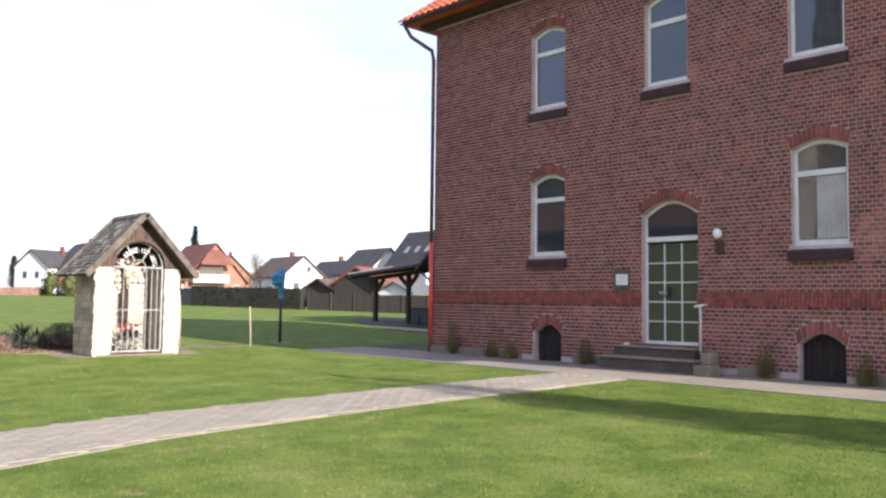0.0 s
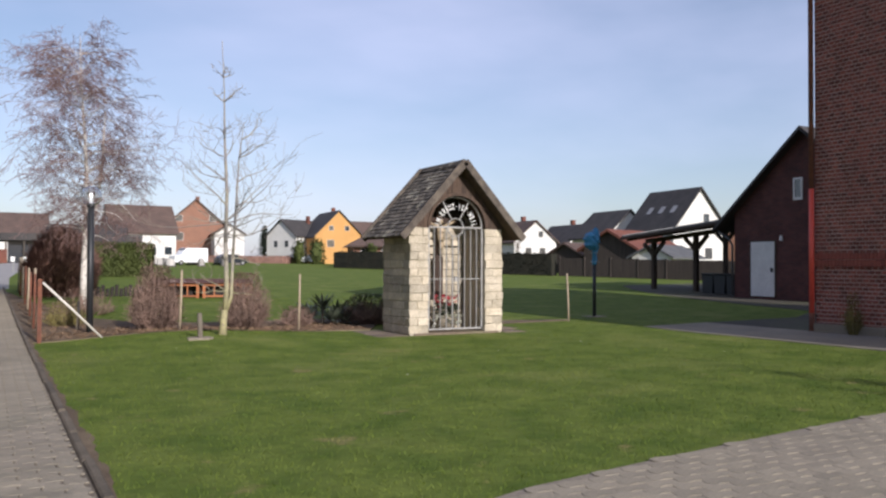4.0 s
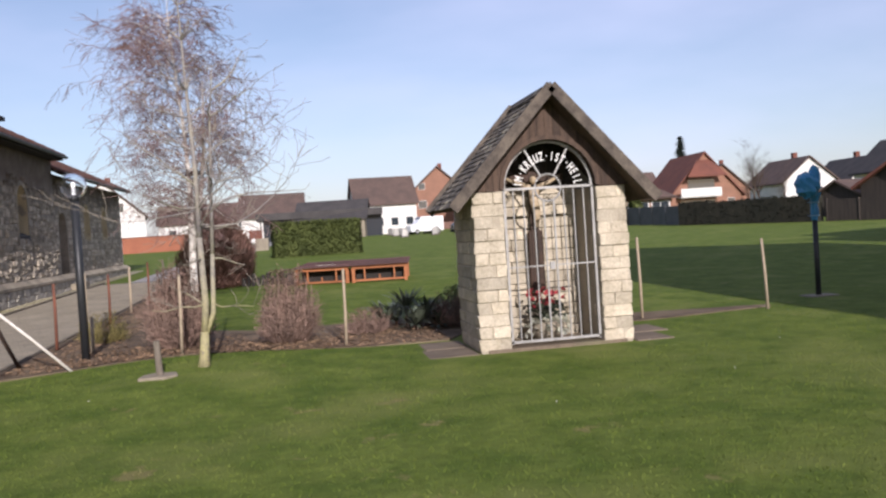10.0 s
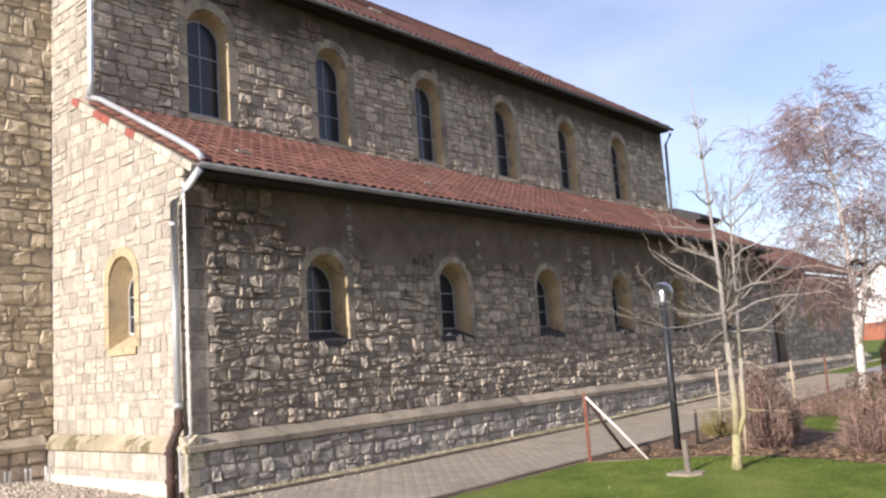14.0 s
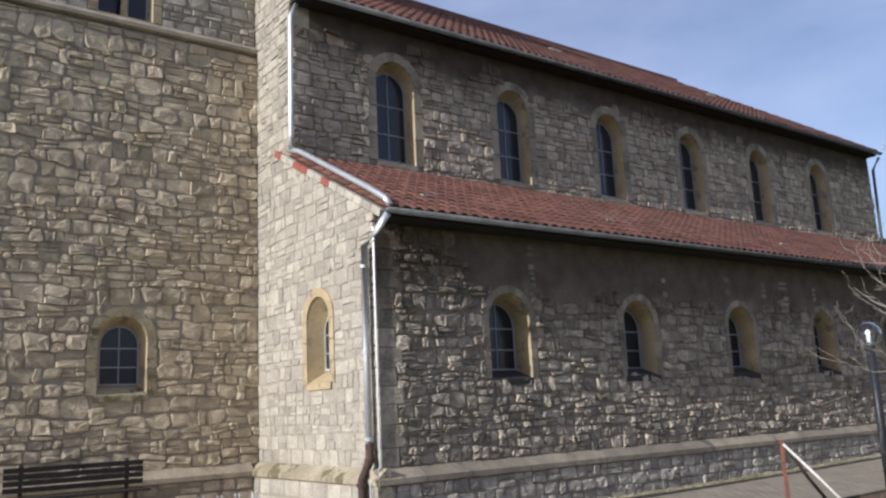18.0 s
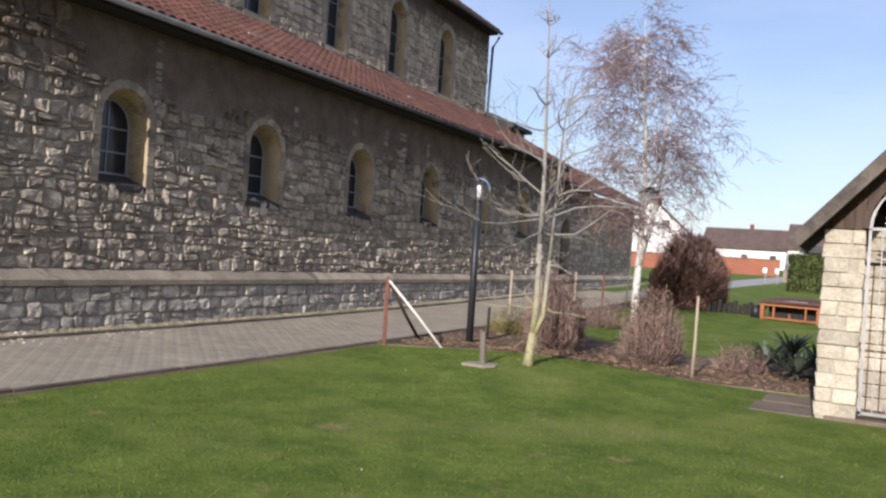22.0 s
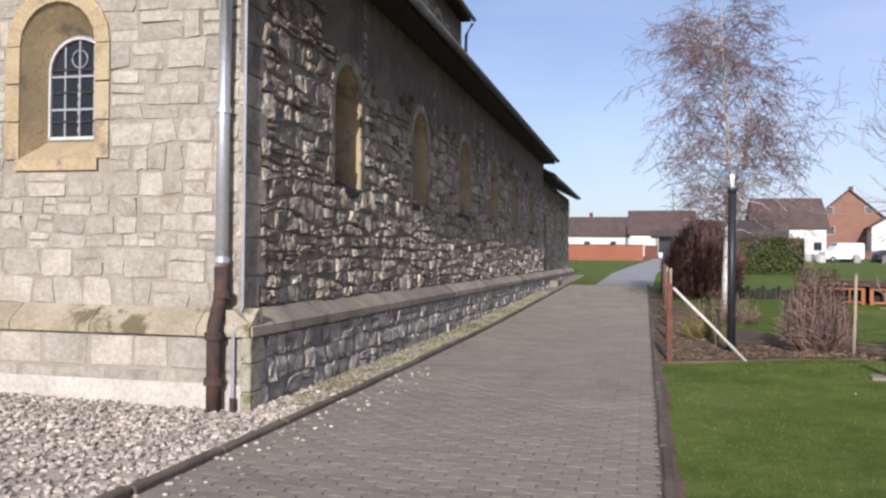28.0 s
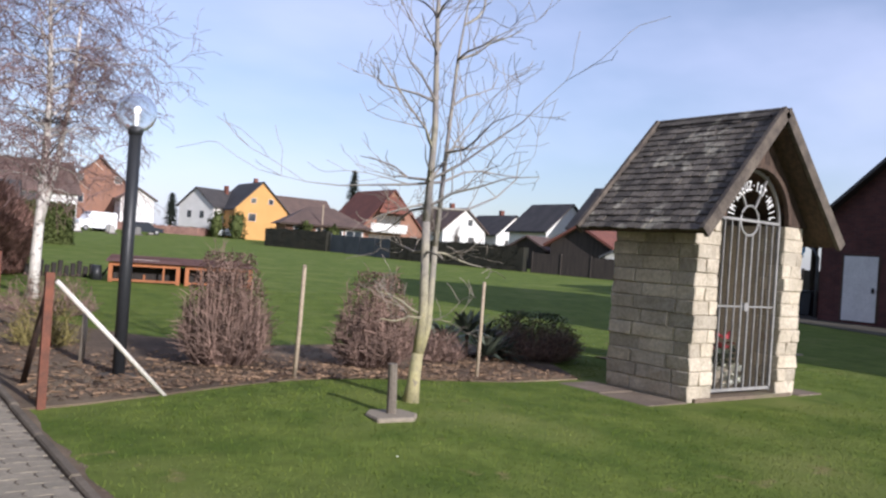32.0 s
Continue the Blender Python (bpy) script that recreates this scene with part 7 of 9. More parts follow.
def stem_shrub(x, y, w, h, n, seed, material, label, name="shrub", leaf=None):
    """A rounded thicket: stems fan out from the foot to a domed outline and break up into short twigs."""
    rng = random.Random(seed)
    z = ground_z(x, y)
    e = thing(name, (x, y, z), label, "shrub")
    g = Geo()
    for i in range(n):
        a, f = rng.uniform(0, 6.28), math.sqrt(rng.random())
        lump = 1 + 0.22 * noise.noise((math.cos(a) * 1.7 + seed, math.sin(a) * 1.7, f * 2))
        o = Vector((x + w * 0.26 * f * math.cos(a), y + w * 0.26 * f * math.sin(a), z - 0.03))
        r = w * 0.5 * f * lump
        hh = h * math.sqrt(max(0.08, 1 - 0.80 * f * f)) * lump * rng.uniform(0.55, 1.0)
        a += rng.uniform(-0.35, 0.35)
        tip = Vector((x + r * math.cos(a), y + r * math.sin(a), z + hh))
        mid = o.lerp(tip, 0.5) + Vector((0.10 * w * f * math.cos(a) + rng.uniform(-0.05, 0.05), 0.10 * w * f * math.sin(a) + rng.uniform(-0.05, 0.05), 0.0))
        g.tube([o, mid, tip], [0.006, 0.005, 0.003], 3, cap=False)
        for k in range(8):
            s = mid.lerp(tip, rng.uniform(-0.4, 0.95)) if k % 3 else o.lerp(mid, rng.uniform(0.3, 1))
            d = Vector((rng.uniform(-1, 1) + 0.5 * math.cos(a), rng.uniform(-1, 1) + 0.5 * math.sin(a), rng.uniform(-0.1, 1.1))).normalized() * rng.uniform(0.07, 0.19)
            g.tube([s, s + d * 0.5 + Vector((0, 0, 0.01)), s + d], [0.004, 0.003, 0.0018], 3, cap=False)
    g.part("thicket", material, e)
    lg = Geo()
    for i in range(n * 9):
        a, f, t = rng.uniform(0, 6.28), rng.random() ** 0.4, rng.random() ** 0.8
        r = w * 0.5 * f * math.sqrt(max(0.05, 1 - 0.7 * t * t)) * (0.62 + 0.38 * min(1, t * 3))
        c = Vector((x + r * math.cos(a), y + r * math.sin(a), z + 0.05 + h * 0.93 * t))
        d = Vector((rng.uniform(-1, 1), rng.uniform(-1, 1), rng.uniform(-0.6, 1))).normalized() * rng.uniform(0.012, 0.030)
        s = d.cross(Vector((0.2, 0.5, 0.8))).normalized() * 0.010
        lg.quad(c - s, c + d, c + s, c - d * 0.5)
    lg.part("dry_foliage", leaf or material, e, "withered brown leaves")
    return e


stem_shrub(2.66, 23.6, 0.92, 1.22, 400, 31, M["shrub"], "dense brown winter shrub with upright stems")
stem_shrub(4.24, 23.2, 0.85, 1.10, 320, 32, M["shrub"], "dense brown winter shrub with upright stems")
stem_shrub(8.98, 23.4, 0.82, 0.98, 300, 33, M["shrub"], "small brown shrub beside the shrine", leaf=M["weed"])
stem_shrub(1.25, 25.3, 0.8, 0.5, 60, 34, M["weed"], "low dry weeds by the fence", "weeds")
stem_shrub(1.9, 28.5, 1.4, 0.6, 90, 35, M["shrub"], "low dry brush under the birch", "weeds")
stem_shrub(5.4, 23.6, 0.7, 0.38, 80, 36, M["shrub"], "low dry brush in the bed", "weeds")
stem_shrub(7.1, 23.75, 1.4, 0.62, 380, 37, M["shrub"], "low dark evergreen bush behind the shrine", leaf=M["leaf_dark"])


def leafy(x, y, w, h, n, seed, material, label, size=(0.10, 0.22), name="shrub", squash=1.0):
    """Long arching leaves in rosettes."""
    rng = random.Random(seed)
    z = ground_z(x, y)
    e = thing(name, (x, y, z), label, "shrub")
    g = Geo()
    for i in range(n):
        a, r = rng.uniform(0, 6.28), w * 0.5 * math.sqrt(rng.random())
        c = Vector((x + r * math.cos(a), y + squash * r * math.sin(a), z + rng.uniform(0.05, 0.7) * h * (1 - 0.5 * (2 * r / w) ** 2)))
        a2 = rng.uniform(0, 6.28)
        d = Vector((math.cos(a2), math.sin(a2), rng.uniform(0.2, 1.4))).normalized()
        ln = rng.uniform(*size)
        s = d.cross(Vector((0, 0, 1))).normalized() * ln * 0.16
        m = c + d * ln * 0.55
        t = c + d * ln + Vector((0, 0, -0.25 * ln))
        k = len(g.v)
        g.v += [tuple(c), tuple(m - s), tuple(t), tuple(m + s)]
        g.f += [(k, k + 1, k + 2), (k, k + 2, k + 3)]
    g.part("foliage", material, e)
    st = Geo()
    for i in range(12):
        a = rng.uniform(0, 6.28)
        st.tube([(x, y, z - 0.02), (x + 0.2 * w * math.cos(a), y + 0.2 * w * math.sin(a), z + 0.4 * h)], [0.012, 0.006], 4, cap=False)
    st.part("twiggy_base", M["shrub"], e)
    return e


def spiky(x, y, w, h, seed, label):
    """Rosettes of long, narrow, arching leaves."""
    rng = random.Random(seed)
    z = ground_z(x, y)
    e = thing("shrub", (x, y, z), label, "shrub")
    for k, (ox, oy, hz) in enumerate(((0, 0, 0.30), (-0.30, 0.05, 0.12), (0.30, 0.08, 0.16), (0.08, -0.28, 0.08), (-0.12, 0.30, 0.10), (0.42, -0.15, 0.04))):
        c = Vector((x + ox * w, y + oy * w, z + hz * h))
        g = Geo()
        for i in range(58):
            a, up = rng.uniform(0, 6.28), rng.uniform(0.05, 1.5)
            d = Vector((math.cos(a), math.sin(a), up)).normalized()
            ln = rng.uniform(0.30, 0.52) * h
            sd = Vector((-math.sin(a), math.cos(a), 0)) * ln * 0.055
            m_, t_ = c + d * ln * 0.6, c + d * ln + Vector((0, 0, -0.12 * ln))
            n = len(g.v)
            g.v += [tuple(c - sd * 0.6), tuple(c + sd * 0.6), tuple(m_ + sd), tuple(t_), tuple(m_ - sd)]
            g.f += [(n, n + 1, n + 2, n + 4), (n + 4, n + 2, n + 3)]
        g.part("rosette", M["leaf_dark"], e)
        if hz > 0.05:
            Geo().tube([(c.x, c.y, z - 0.03), tuple(c)], [0.03, 0.025], 6).part("stalk", M["shrub"], e)
    return e


spiky(6.05, 23.85, 1.1, 1.05, 41, "spiky evergreen with long grey-green leaves")


def clump(name, box, n, seed, material, label, leaf=0.08, round_=False, category="hedge", core=True, thin=0.35):
    """A dense hedge or bush: a dark heart wrapped in many small leaf faces."""
    rng = random.Random(seed)
    x0, x1, y0, y1, h = box
    cx, cy = (x0 + x1) / 2, (y0 + y1) / 2
    z = ground_z(cx, cy)
    e = thing(name, (cx, cy, z), label, category)
    g = Geo()
    for i in range(n):
        if round_:
            a, b = rng.uniform(0, 6.28), rng.uniform(-0.1, 1)
            lump = 1 + 0.20 * noise.noise((math.cos(a) * 1.6 + seed, math.sin(a) * 1.6, b * 2.2)) + 0.10 * noise.noise((math.cos(a) * 5 + seed, math.sin(a) * 5, b * 6))
            rr = (1 - max(0, b) ** 4.0) ** 0.5 * rng.uniform(0.70, 1.04) * lump
            c = Vector((cx + (x1 - x0) / 2 * rr * math.cos(a), cy + (y1 - y0) / 2 * rr * math.sin(a), z + h * max(0.02, b) * rng.uniform(0.86, 1.03) * lump))
            out = Vector((math.cos(a), math.sin(a), b))
        else:
            f = rng.random()
            if f < 0.3:
                c, out = Vector((rng.uniform(x0, x1), rng.uniform(y0, y1), z + h)), Vector((0, 0, 1))
            elif f < 0.75:
                c, out = Vector((rng.uniform(x0, x1), y0, z + rng.uniform(0, h))), Vector((0, -1, 0))
            else:
                sx = rng.choice((x0, x1))
                c, out = Vector((sx, rng.uniform(y0, y1), z + rng.uniform(0, h))), Vector((1 if sx == x1 else -1, 0, 0))
            c += out * rng.uniform(-0.12, 0.05) + Vector((0, 0, rng.uniform(-0.06, 0.04)))
        d = (out + Vector((rng.uniform(-0.8, 0.8), rng.uniform(-0.8, 0.8), rng.uniform(-0.3, 1.1)))).normalized() * leaf * rng.uniform(0.6, 1.4)
        s = d.cross(Vector((0.3, 0.2, 0.9))).normalized() * leaf * thin
        g.quad(c - s, c + d, c + s, c - d * 0.4)
    if core:
        hg = Geo()
        if round_:
            hg.ball((cx, cy, z + h * 0.42), 1.0, 14, 9, ((x1 - x0) * 0.36, (y1 - y0) * 0.36, h * 0.46), 0.08, rng)
        else:
            hg.box(x0 + 0.10, x1 - 0.10, y0 + 0.10, y1 - 0.10, z - 0.1, z + h - 0.08)
        hg.part("heart", material, e)
    g.part("foliage", material, e)
    return e


clump("large_bush", (0.98, 3.08, 36.0, 39.6, 2.0), 30000, 51, M["bush_red"], "large dense red-brown bush beside the path", 0.19, True, "bush", thin=0.10)
clump("thuja_hedge", (3.4, 8.1, 56.0, 57.4, 1.8), 5200, 52, M["thuja"], "clipped olive-green conifer hedge", 0.11)
for k, y in enumerate((17.2, 15.9, 15.3, 13.2, 9.3, 7.6, 6.4)):
    stem_shrub(HX - 0.22, y, 0.30, (0.80, 0.40, 0.36, 0.55, 0.62, 0.50, 0.4)[k], 34, 60 + k, M["weed"], "dry yellow weeds at the foot of the house wall", "weeds")

# ---- beyond the lawn ----
def far(px, py, bearing, dist):
    """A place seen from (px, py) at a compass bearing (degrees from north) and distance."""
    a = radians(bearing)
    return px + dist * math.sin(a), py + dist * math.cos(a)


def far_house(name, x, y, turn, w, l, eave, ridge, wall, roof, label, windows=(), chimney=True, over=0.4, side_windows=0, size=0.78):
    """A pitched house: w across the gable that faces -y before the turn, l deep."""
    e = thing(name, (0, 0, 0), label, "house", "houses beyond the field")
    t = 0.3
    Geo().prism([(-w / 2, -0.5), (w / 2, -0.5), (w / 2, eave), (0, ridge), (-w / 2, eave)], "y", 0, t).part("gable_wall", M[wall], e)
    Geo().prism([(-w / 2, -0.5), (w / 2, -0.5), (w / 2, eave), (0, ridge), (-w / 2, eave)], "y", l - t, l).part("gable_wall", M[wall], e)
    Geo().box(-w / 2, -w / 2 + t, t, l - t, -0.5, eave).part("side_wall", M[wall], e)
    Geo().box(w / 2 - t, w / 2, t, l - t, -0.5, eave).part("side_wall", M[wall], e)
    sl = (ridge - eave) / (w / 2)
    for sg in (-1, 1):
        r = Geo()
        xe, ze = sg * (w / 2 + over), eave - over * sl
        r.v = [(0, -over, ridge + 0.12), (xe, -over, ze + 0.12), (xe, l + over, ze + 0.12), (0, l + over, ridge + 0.12), (0, -over, ridge - 0.08), (xe, -over, ze - 0.08), (xe, l + over, ze - 0.08), (0, l + over, ridge - 0.08)]
        r.f = [(0, 1, 2, 3), (7, 6, 5, 4), (0, 4, 5, 1), (1, 5, 6, 2), (2, 6, 7, 3), (3, 7, 4, 0)]
        r.part("roof", M[roof], e)
    for wx, wz, ww, wh in windows:
        f = Geo().box(wx - ww / 2 - 0.04, wx + ww / 2 + 0.04, -0.03, -0.004, wz - 0.04, wz + wh + 0.04).part("window", M["white_paint"], e)
        Geo().box(wx - ww / 2, wx + ww / 2, -0.045, -0.032, wz, wz + wh).part("pane", M["glass_dark"], f)
    for i in range(side_windows):
        yy = l * (i + 0.5) / side_windows
        f = Geo().box(-w / 2 - 0.03, -w / 2 - 0.004, yy - 0.6, yy + 0.6, 1.0, 2.3).part("window", M["white_paint"], e)
        Geo().box(-w / 2 - 0.045, -w / 2 - 0.032, yy - 0.5, yy + 0.5, 1.1, 2.2).part("pane", M["glass_dark"], f)
    if chimney:
        Geo().box(0.4, 1.0, l * 0.45, l * 0.45 + 0.6, ridge - 1.0, ridge + 0.9).part("chimney", M["roof_red"], e)
    z = ground_z(x, y)
    e.matrix_basis = pose(x, y, z, 0, 0, -turn) @ Matrix.Diagonal((size, size, size, 1))
    return e


def hipped_bungalow(x, y, turn, w, d, eave, ridge, label):
    """A low house with a hipped roof, its long side facing -y before the turn."""
    e = thing("bungalow", (0, 0, 0), label, "house", "houses beyond the field")
    a, b, o = w / 2, d / 2, 0.55
    for x0, x1, y0, y1 in ((-a, a, -b, -b + 0.3), (-a, a, b - 0.3, b), (-a, -a + 0.3, -b + 0.3, b - 0.3), (a - 0.3, a, -b + 0.3, b - 0.3)):
        Geo().box(x0, x1, y0, y1, -0.5, eave).part("wall", M["orange_brick"], e)
    r = Geo()
    r.v = [(-a - o, -b - o, eave), (a + o, -b - o, eave), (a + o, b + o, eave), (-a - o, b + o, eave), (-a + b * 0.9, 0, ridge), (a - b * 0.9, 0, ridge)]
    r.f = [(0, 1, 5, 4), (1, 2, 5), (2, 3, 4, 5), (3, 0, 4), (3, 2, 1, 0)]
    r.part("roof", M["roof_brown"], e)
    Geo().box(-a - o - 0.02, a + o + 0.02, -b - o - 0.04, -b - o, eave - 0.10, eave + 0.06).part("gutter", M["dark_wood"], e)
    for wx, ww, wz, wh in ((-a * 0.66, 0.9, 0.9, 0.9), (a * 0.10, 2.3, 0.55, 1.15), (a * 0.72, 1.5, 0.5, 1.2)):
        f = Geo().box(wx - ww / 2 - 0.07, wx + ww / 2 + 0.07, -b - 0.03, -b - 0.004, wz - 0.07, wz + wh + 0.07).part("window", M["white_paint"], e)
        for k in range(2):
            Geo().box(wx - ww / 2 + k * ww / 2 + 0.03, wx - ww / 2 + (k + 1) * ww / 2 - 0.03, -b - 0.045, -b - 0.032, wz, wz + wh).part("pane", M["glass_dark"], f)
    e.matrix_basis = pose(x, y, ground_z(x, y), 0, 0, -turn)
    return e


A = (6.37, 11.0)
# bearings are counted clockwise from the way the church path runs
x, y = far(4.33, 10.89, 10.2, 106)
far_house("brick_gable_house", x, y, 8, 9.6, 14, 5.0, 9.3, "orange_brick", "roof_brown", "large red-brick gabled house with a brown roof", ((-2.4, 6.0, 0.9, 0.9), (2.4, 6.0, 0.9, 0.9), (-2.4, 3.2, 1.2, 1.1)), True, size=0.85)
far_house("white_row_house", 18.3, 107.0, -92, 9, 8.6, 4.4, 8.2, "white_wall", "roof_brown", "white terraced house with a brown roof", (), False, side_windows=4)
x, y = far(4.33, 10.89, 12.6, 99)
far_house("white_row_house", x, y + 2, 8, 4.5, 8, 4.6, 6.0, "white_wall", "roof_brown", "white annexe beside the brick house", (), False)
x, y = far(*A, 18.75, 97)
far_house("orange_house", x, y, 4, 8.8, 12, 5.0, 9.4, "orange_wall", "roof_dark", "bright orange rendered house with a dark roof", ((-1.4, 5.9, 0.8, 0.8), (1.5, 5.9, 0.8, 0.8), (-1.5, 3.0, 1.2, 1.2)), True, size=0.69)
x, y = far(*A, 14.8, 101)
far_house("grey_house", x, y, 66, 8.2, 13, 5.2, 8.2, "white_wall", "roof_dark", "white house with a grey slate roof", ((-1.5, 3.0, 1.0, 1.2), (1.5, 3.0, 1.0, 1.2)), True, size=0.66)
x, y = far(*A, 20.0, 110)
far_house("grey_house", x, y, 84, 8, 12, 4.7, 8.5, "white_wall", "roof_brown", "low house with a grey-brown roof", (), False, size=0.66)
x, y = far(*A, 22.15, 77)
hipped_bungalow(x, y + 2.2, 16, 7.2, 5.4, 2.0, 3.75, "brick bungalow with a shallow hipped brown roof")
x, y = far(*A, 26.7, 83)
bal = far_house("balcony_house", x, y, 4, 9.6, 11, 3.0, 8.4, "orange_brick", "roof_red", "red-brick house with a steep red roof and white balcony", ((3.4, 1.0, 0.9, 1.3),), False, size=0.735)
hr = Geo()
hr.v = [(0, 0.9, 8.54), (-2.95, -1.75, 5.35), (2.2, -1.75, 5.35), (0, 0.9, 8.38), (-2.95, -1.75, 5.18), (2.2, -1.75, 5.18)]
hr.f = [(0, 1, 2), (5, 4, 3), (0, 3, 4, 1), (1, 4, 5, 2), (2, 5, 3, 0)]
hr.part("hip_roof", M["roof_red"], bal, "hipped front slope over the balcony").matrix_parent_inverse = Matrix.Identity(4)
Geo().box(-3.9, 1.5, -1.5, -1.38, 2.75, 3.75).part("balcony", M["white_wall"], bal, "white balcony parapet").matrix_parent_inverse = Matrix.Identity(4)
Geo().box(-3.9, 1.5, -1.38, 0.0, 2.6, 2.75).part("balcony_slab", M["white_wall"], bal).matrix_parent_inverse = Matrix.Identity(4)
Geo().box(-2.4, 1.2, -0.06, -0.01, 3.0, 4.9).part("balcony_glazing", M["glass_dark"], bal).matrix_parent_inverse = Matrix.Identity(4)
Geo().box(-3.5, 1.2, -0.06, -0.01, 0.9, 2.3).part("terrace_glazing", M["glass_dark"], bal).matrix_parent_inverse = Matrix.Identity(4)
C9 = (3.27, 10.71)
for b, d, w, l, eave, ridge, rm in ((34.53, 120, 7.2, 10.0, 3.4, 6.4, "roof_brown"), (38.05, 125, 6.6, 9.5, 3.3, 6.1, "roof_dark"), (41.0, 98, 7.0, 7.0, 3.8, 6.9, "roof_dark"), (45.73, 90, 7.2, 8.0, 4.6, 8.9, "roof_dark")):
    x, y = far(*C9, b, d)
    wh_ = far_house("white_gable_house", x, y, 4, w, l, eave, ridge, "white_wall", rm, "white gabled house with a dark pitched roof", ((0.9, eave + 0.6, 0.8, 0.9), (-1.2, 1.2, 1.0, 1.2), (1.2, 1.2, 1.0, 1.2)), d > 100, size=1.0)
    if d == 90:
        for i in range(3):
            p0 = Vector((-1.7, 1.4 + 2.0 * i, ridge - 1.7 * (ridge - eave) / (w / 2) + 0.16))
            n_ = Vector((-(ridge - eave), 0, w / 2)).normalized()
            dn_ = Vector((-w / 2, 0, -(ridge - eave))).normalized()
            q0 = p0 + n_ * 0.03
            Geo().quad(q0, q0 + Vector((0, 0.8, 0)), q0 + Vector((0, 0.8, 0)) + dn_ * 1.0, q0 + dn_ * 1.0).part("skylight", M["grey_metal"], wh_).matrix_parent_inverse = Matrix.Identity(4)
x, y = far(4.33, 10.89, 29.0, 106)
far_house("brown_roof_house", x, y, 20, 7.6, 11, 3.6, 7.4, "orange_brick", "roof_brown", "brick house with a brown roof", (), True)
x, y = far(1.13, 10.04, 48.8, 100)
far_house("red_roof_house", x, y, 60, 7.0, 10, 5.6, 9.0, "orange_brick", "roof_orange", "house with a bright red roof", (), False)
x, y = far(1.13, 10.04, 40.6, 62)
far_house("garden_shed", x, y, 70, 4.5, 7, 2.1, 3.4, "brown_fence", "roof_red", "low garden shed with a reddish roof", (), False, size=1.0)
x, y = far(1.13, 10.04, 37.5, 66)
far_house("garden_shed", x, y, 70, 4.0, 6, 2.0, 3.1, "brown_fence", "roof_brown", "low brown garden shed behind the fence", (), False)
x, y = far(1.13, 10.04, 43.5, 60)
far_house("glass_house", x, y, 70, 4.0, 6, 1.9, 2.9, "white_wall", "grey_fence", "pale garden house behind the fence", (), False)
# by the pale path: a red wall, a flat dark hall, brown-roofed houses
x, y = -4.0, 92
rw = thing("red_garden_wall", (-6, 88, ground_z(-6, 88)), "long orange-red rendered garden wall", "wall")
Geo().box(-22, 0.2, 88.0, 88.3, 1.2, 2.95).part("wall_panel", M["wall_red"], rw)
Geo().box(-22, 0.25, 87.95, 88.35, 2.95, 3.02).part("coping", M["roof_red"], rw)
hall = thing("flat_hall", (6, 100, 1.8), "flat-roofed dark glazed hall", "building")
Geo().box(1.0, 14.0, 98.0, 106.0, 4.0, 4.7).part("roof", M["roof_dark"], hall, "dark flat roof edge")
Geo().box(1.7, 14.0, 99.0, 106.0, 1.0, 4.0).part("wall", M["car_dark"], hall, "dark glazed front")
for i in range(4):
    Geo().box(1.4 + 1.6 * i, 1.55 + 1.6 * i, 98.2, 98.35, 1.2, 4.0).part("column", M["concrete_dark"], hall)
Geo().box(0.3, 1.6, 97.5, 97.7, 1.2, 3.1).part("gate_panel", M["roof_red"], hall)
far_house("brown_roof_house", 6.2, 120, -90, 10, 9.8, 3.6, 7.2, "white_wall", "roof_brown", "house with a large brown roof", (), False)
far_house("white_row_house", -2.0, 126, -90, 8, 13, 3.4, 6.4, "white_wall", "roof_brown", "low white house with a brown roof", (), True, side_windows=3)
far_house("dark_roof_house", 12.5, 100, -80, 8, 9, 2.6, 5.0, "concrete", "roof_dark", "low house with a black roof", (), False)
x, y = far(7.4, 10.9, -13.3, 100)
far_house("white_gable_house", x, y, -12, 8.5, 12, 3.8, 7.6, "white_wall", "roof_brown", "white gabled house with a brown roof behind the red wall", ((-1.6, 4.2, 0.9, 1.0), (1.6, 4.2, 0.9, 1.0)), True, size=1.0)
sgn = thing("path_sign", (1.5, 66, 1.2), "small white signs beside the pale path", "sign")
for k in range(2):
    Geo().tube([(1.35 + 0.7 * k, 66, 1.1), (1.35 + 0.7 * k, 66, 2.1)], 0.04, 6).part("post", M["grey_metal"], sgn)
    Geo().box(1.20 + 0.7 * k, 1.42 + 0.7 * k, 65.95, 66.0, 1.85, 2.15).part("panel", M["letter"], sgn)
wlw = thing("low_wall", (1.9, 72, 1.3), "low pale wall end beside the path", "wall")
Geo().box(1.9, 2.8, 71.5, 74, 1.0, 2.15).part("wall_body", M["concrete"], wlw)

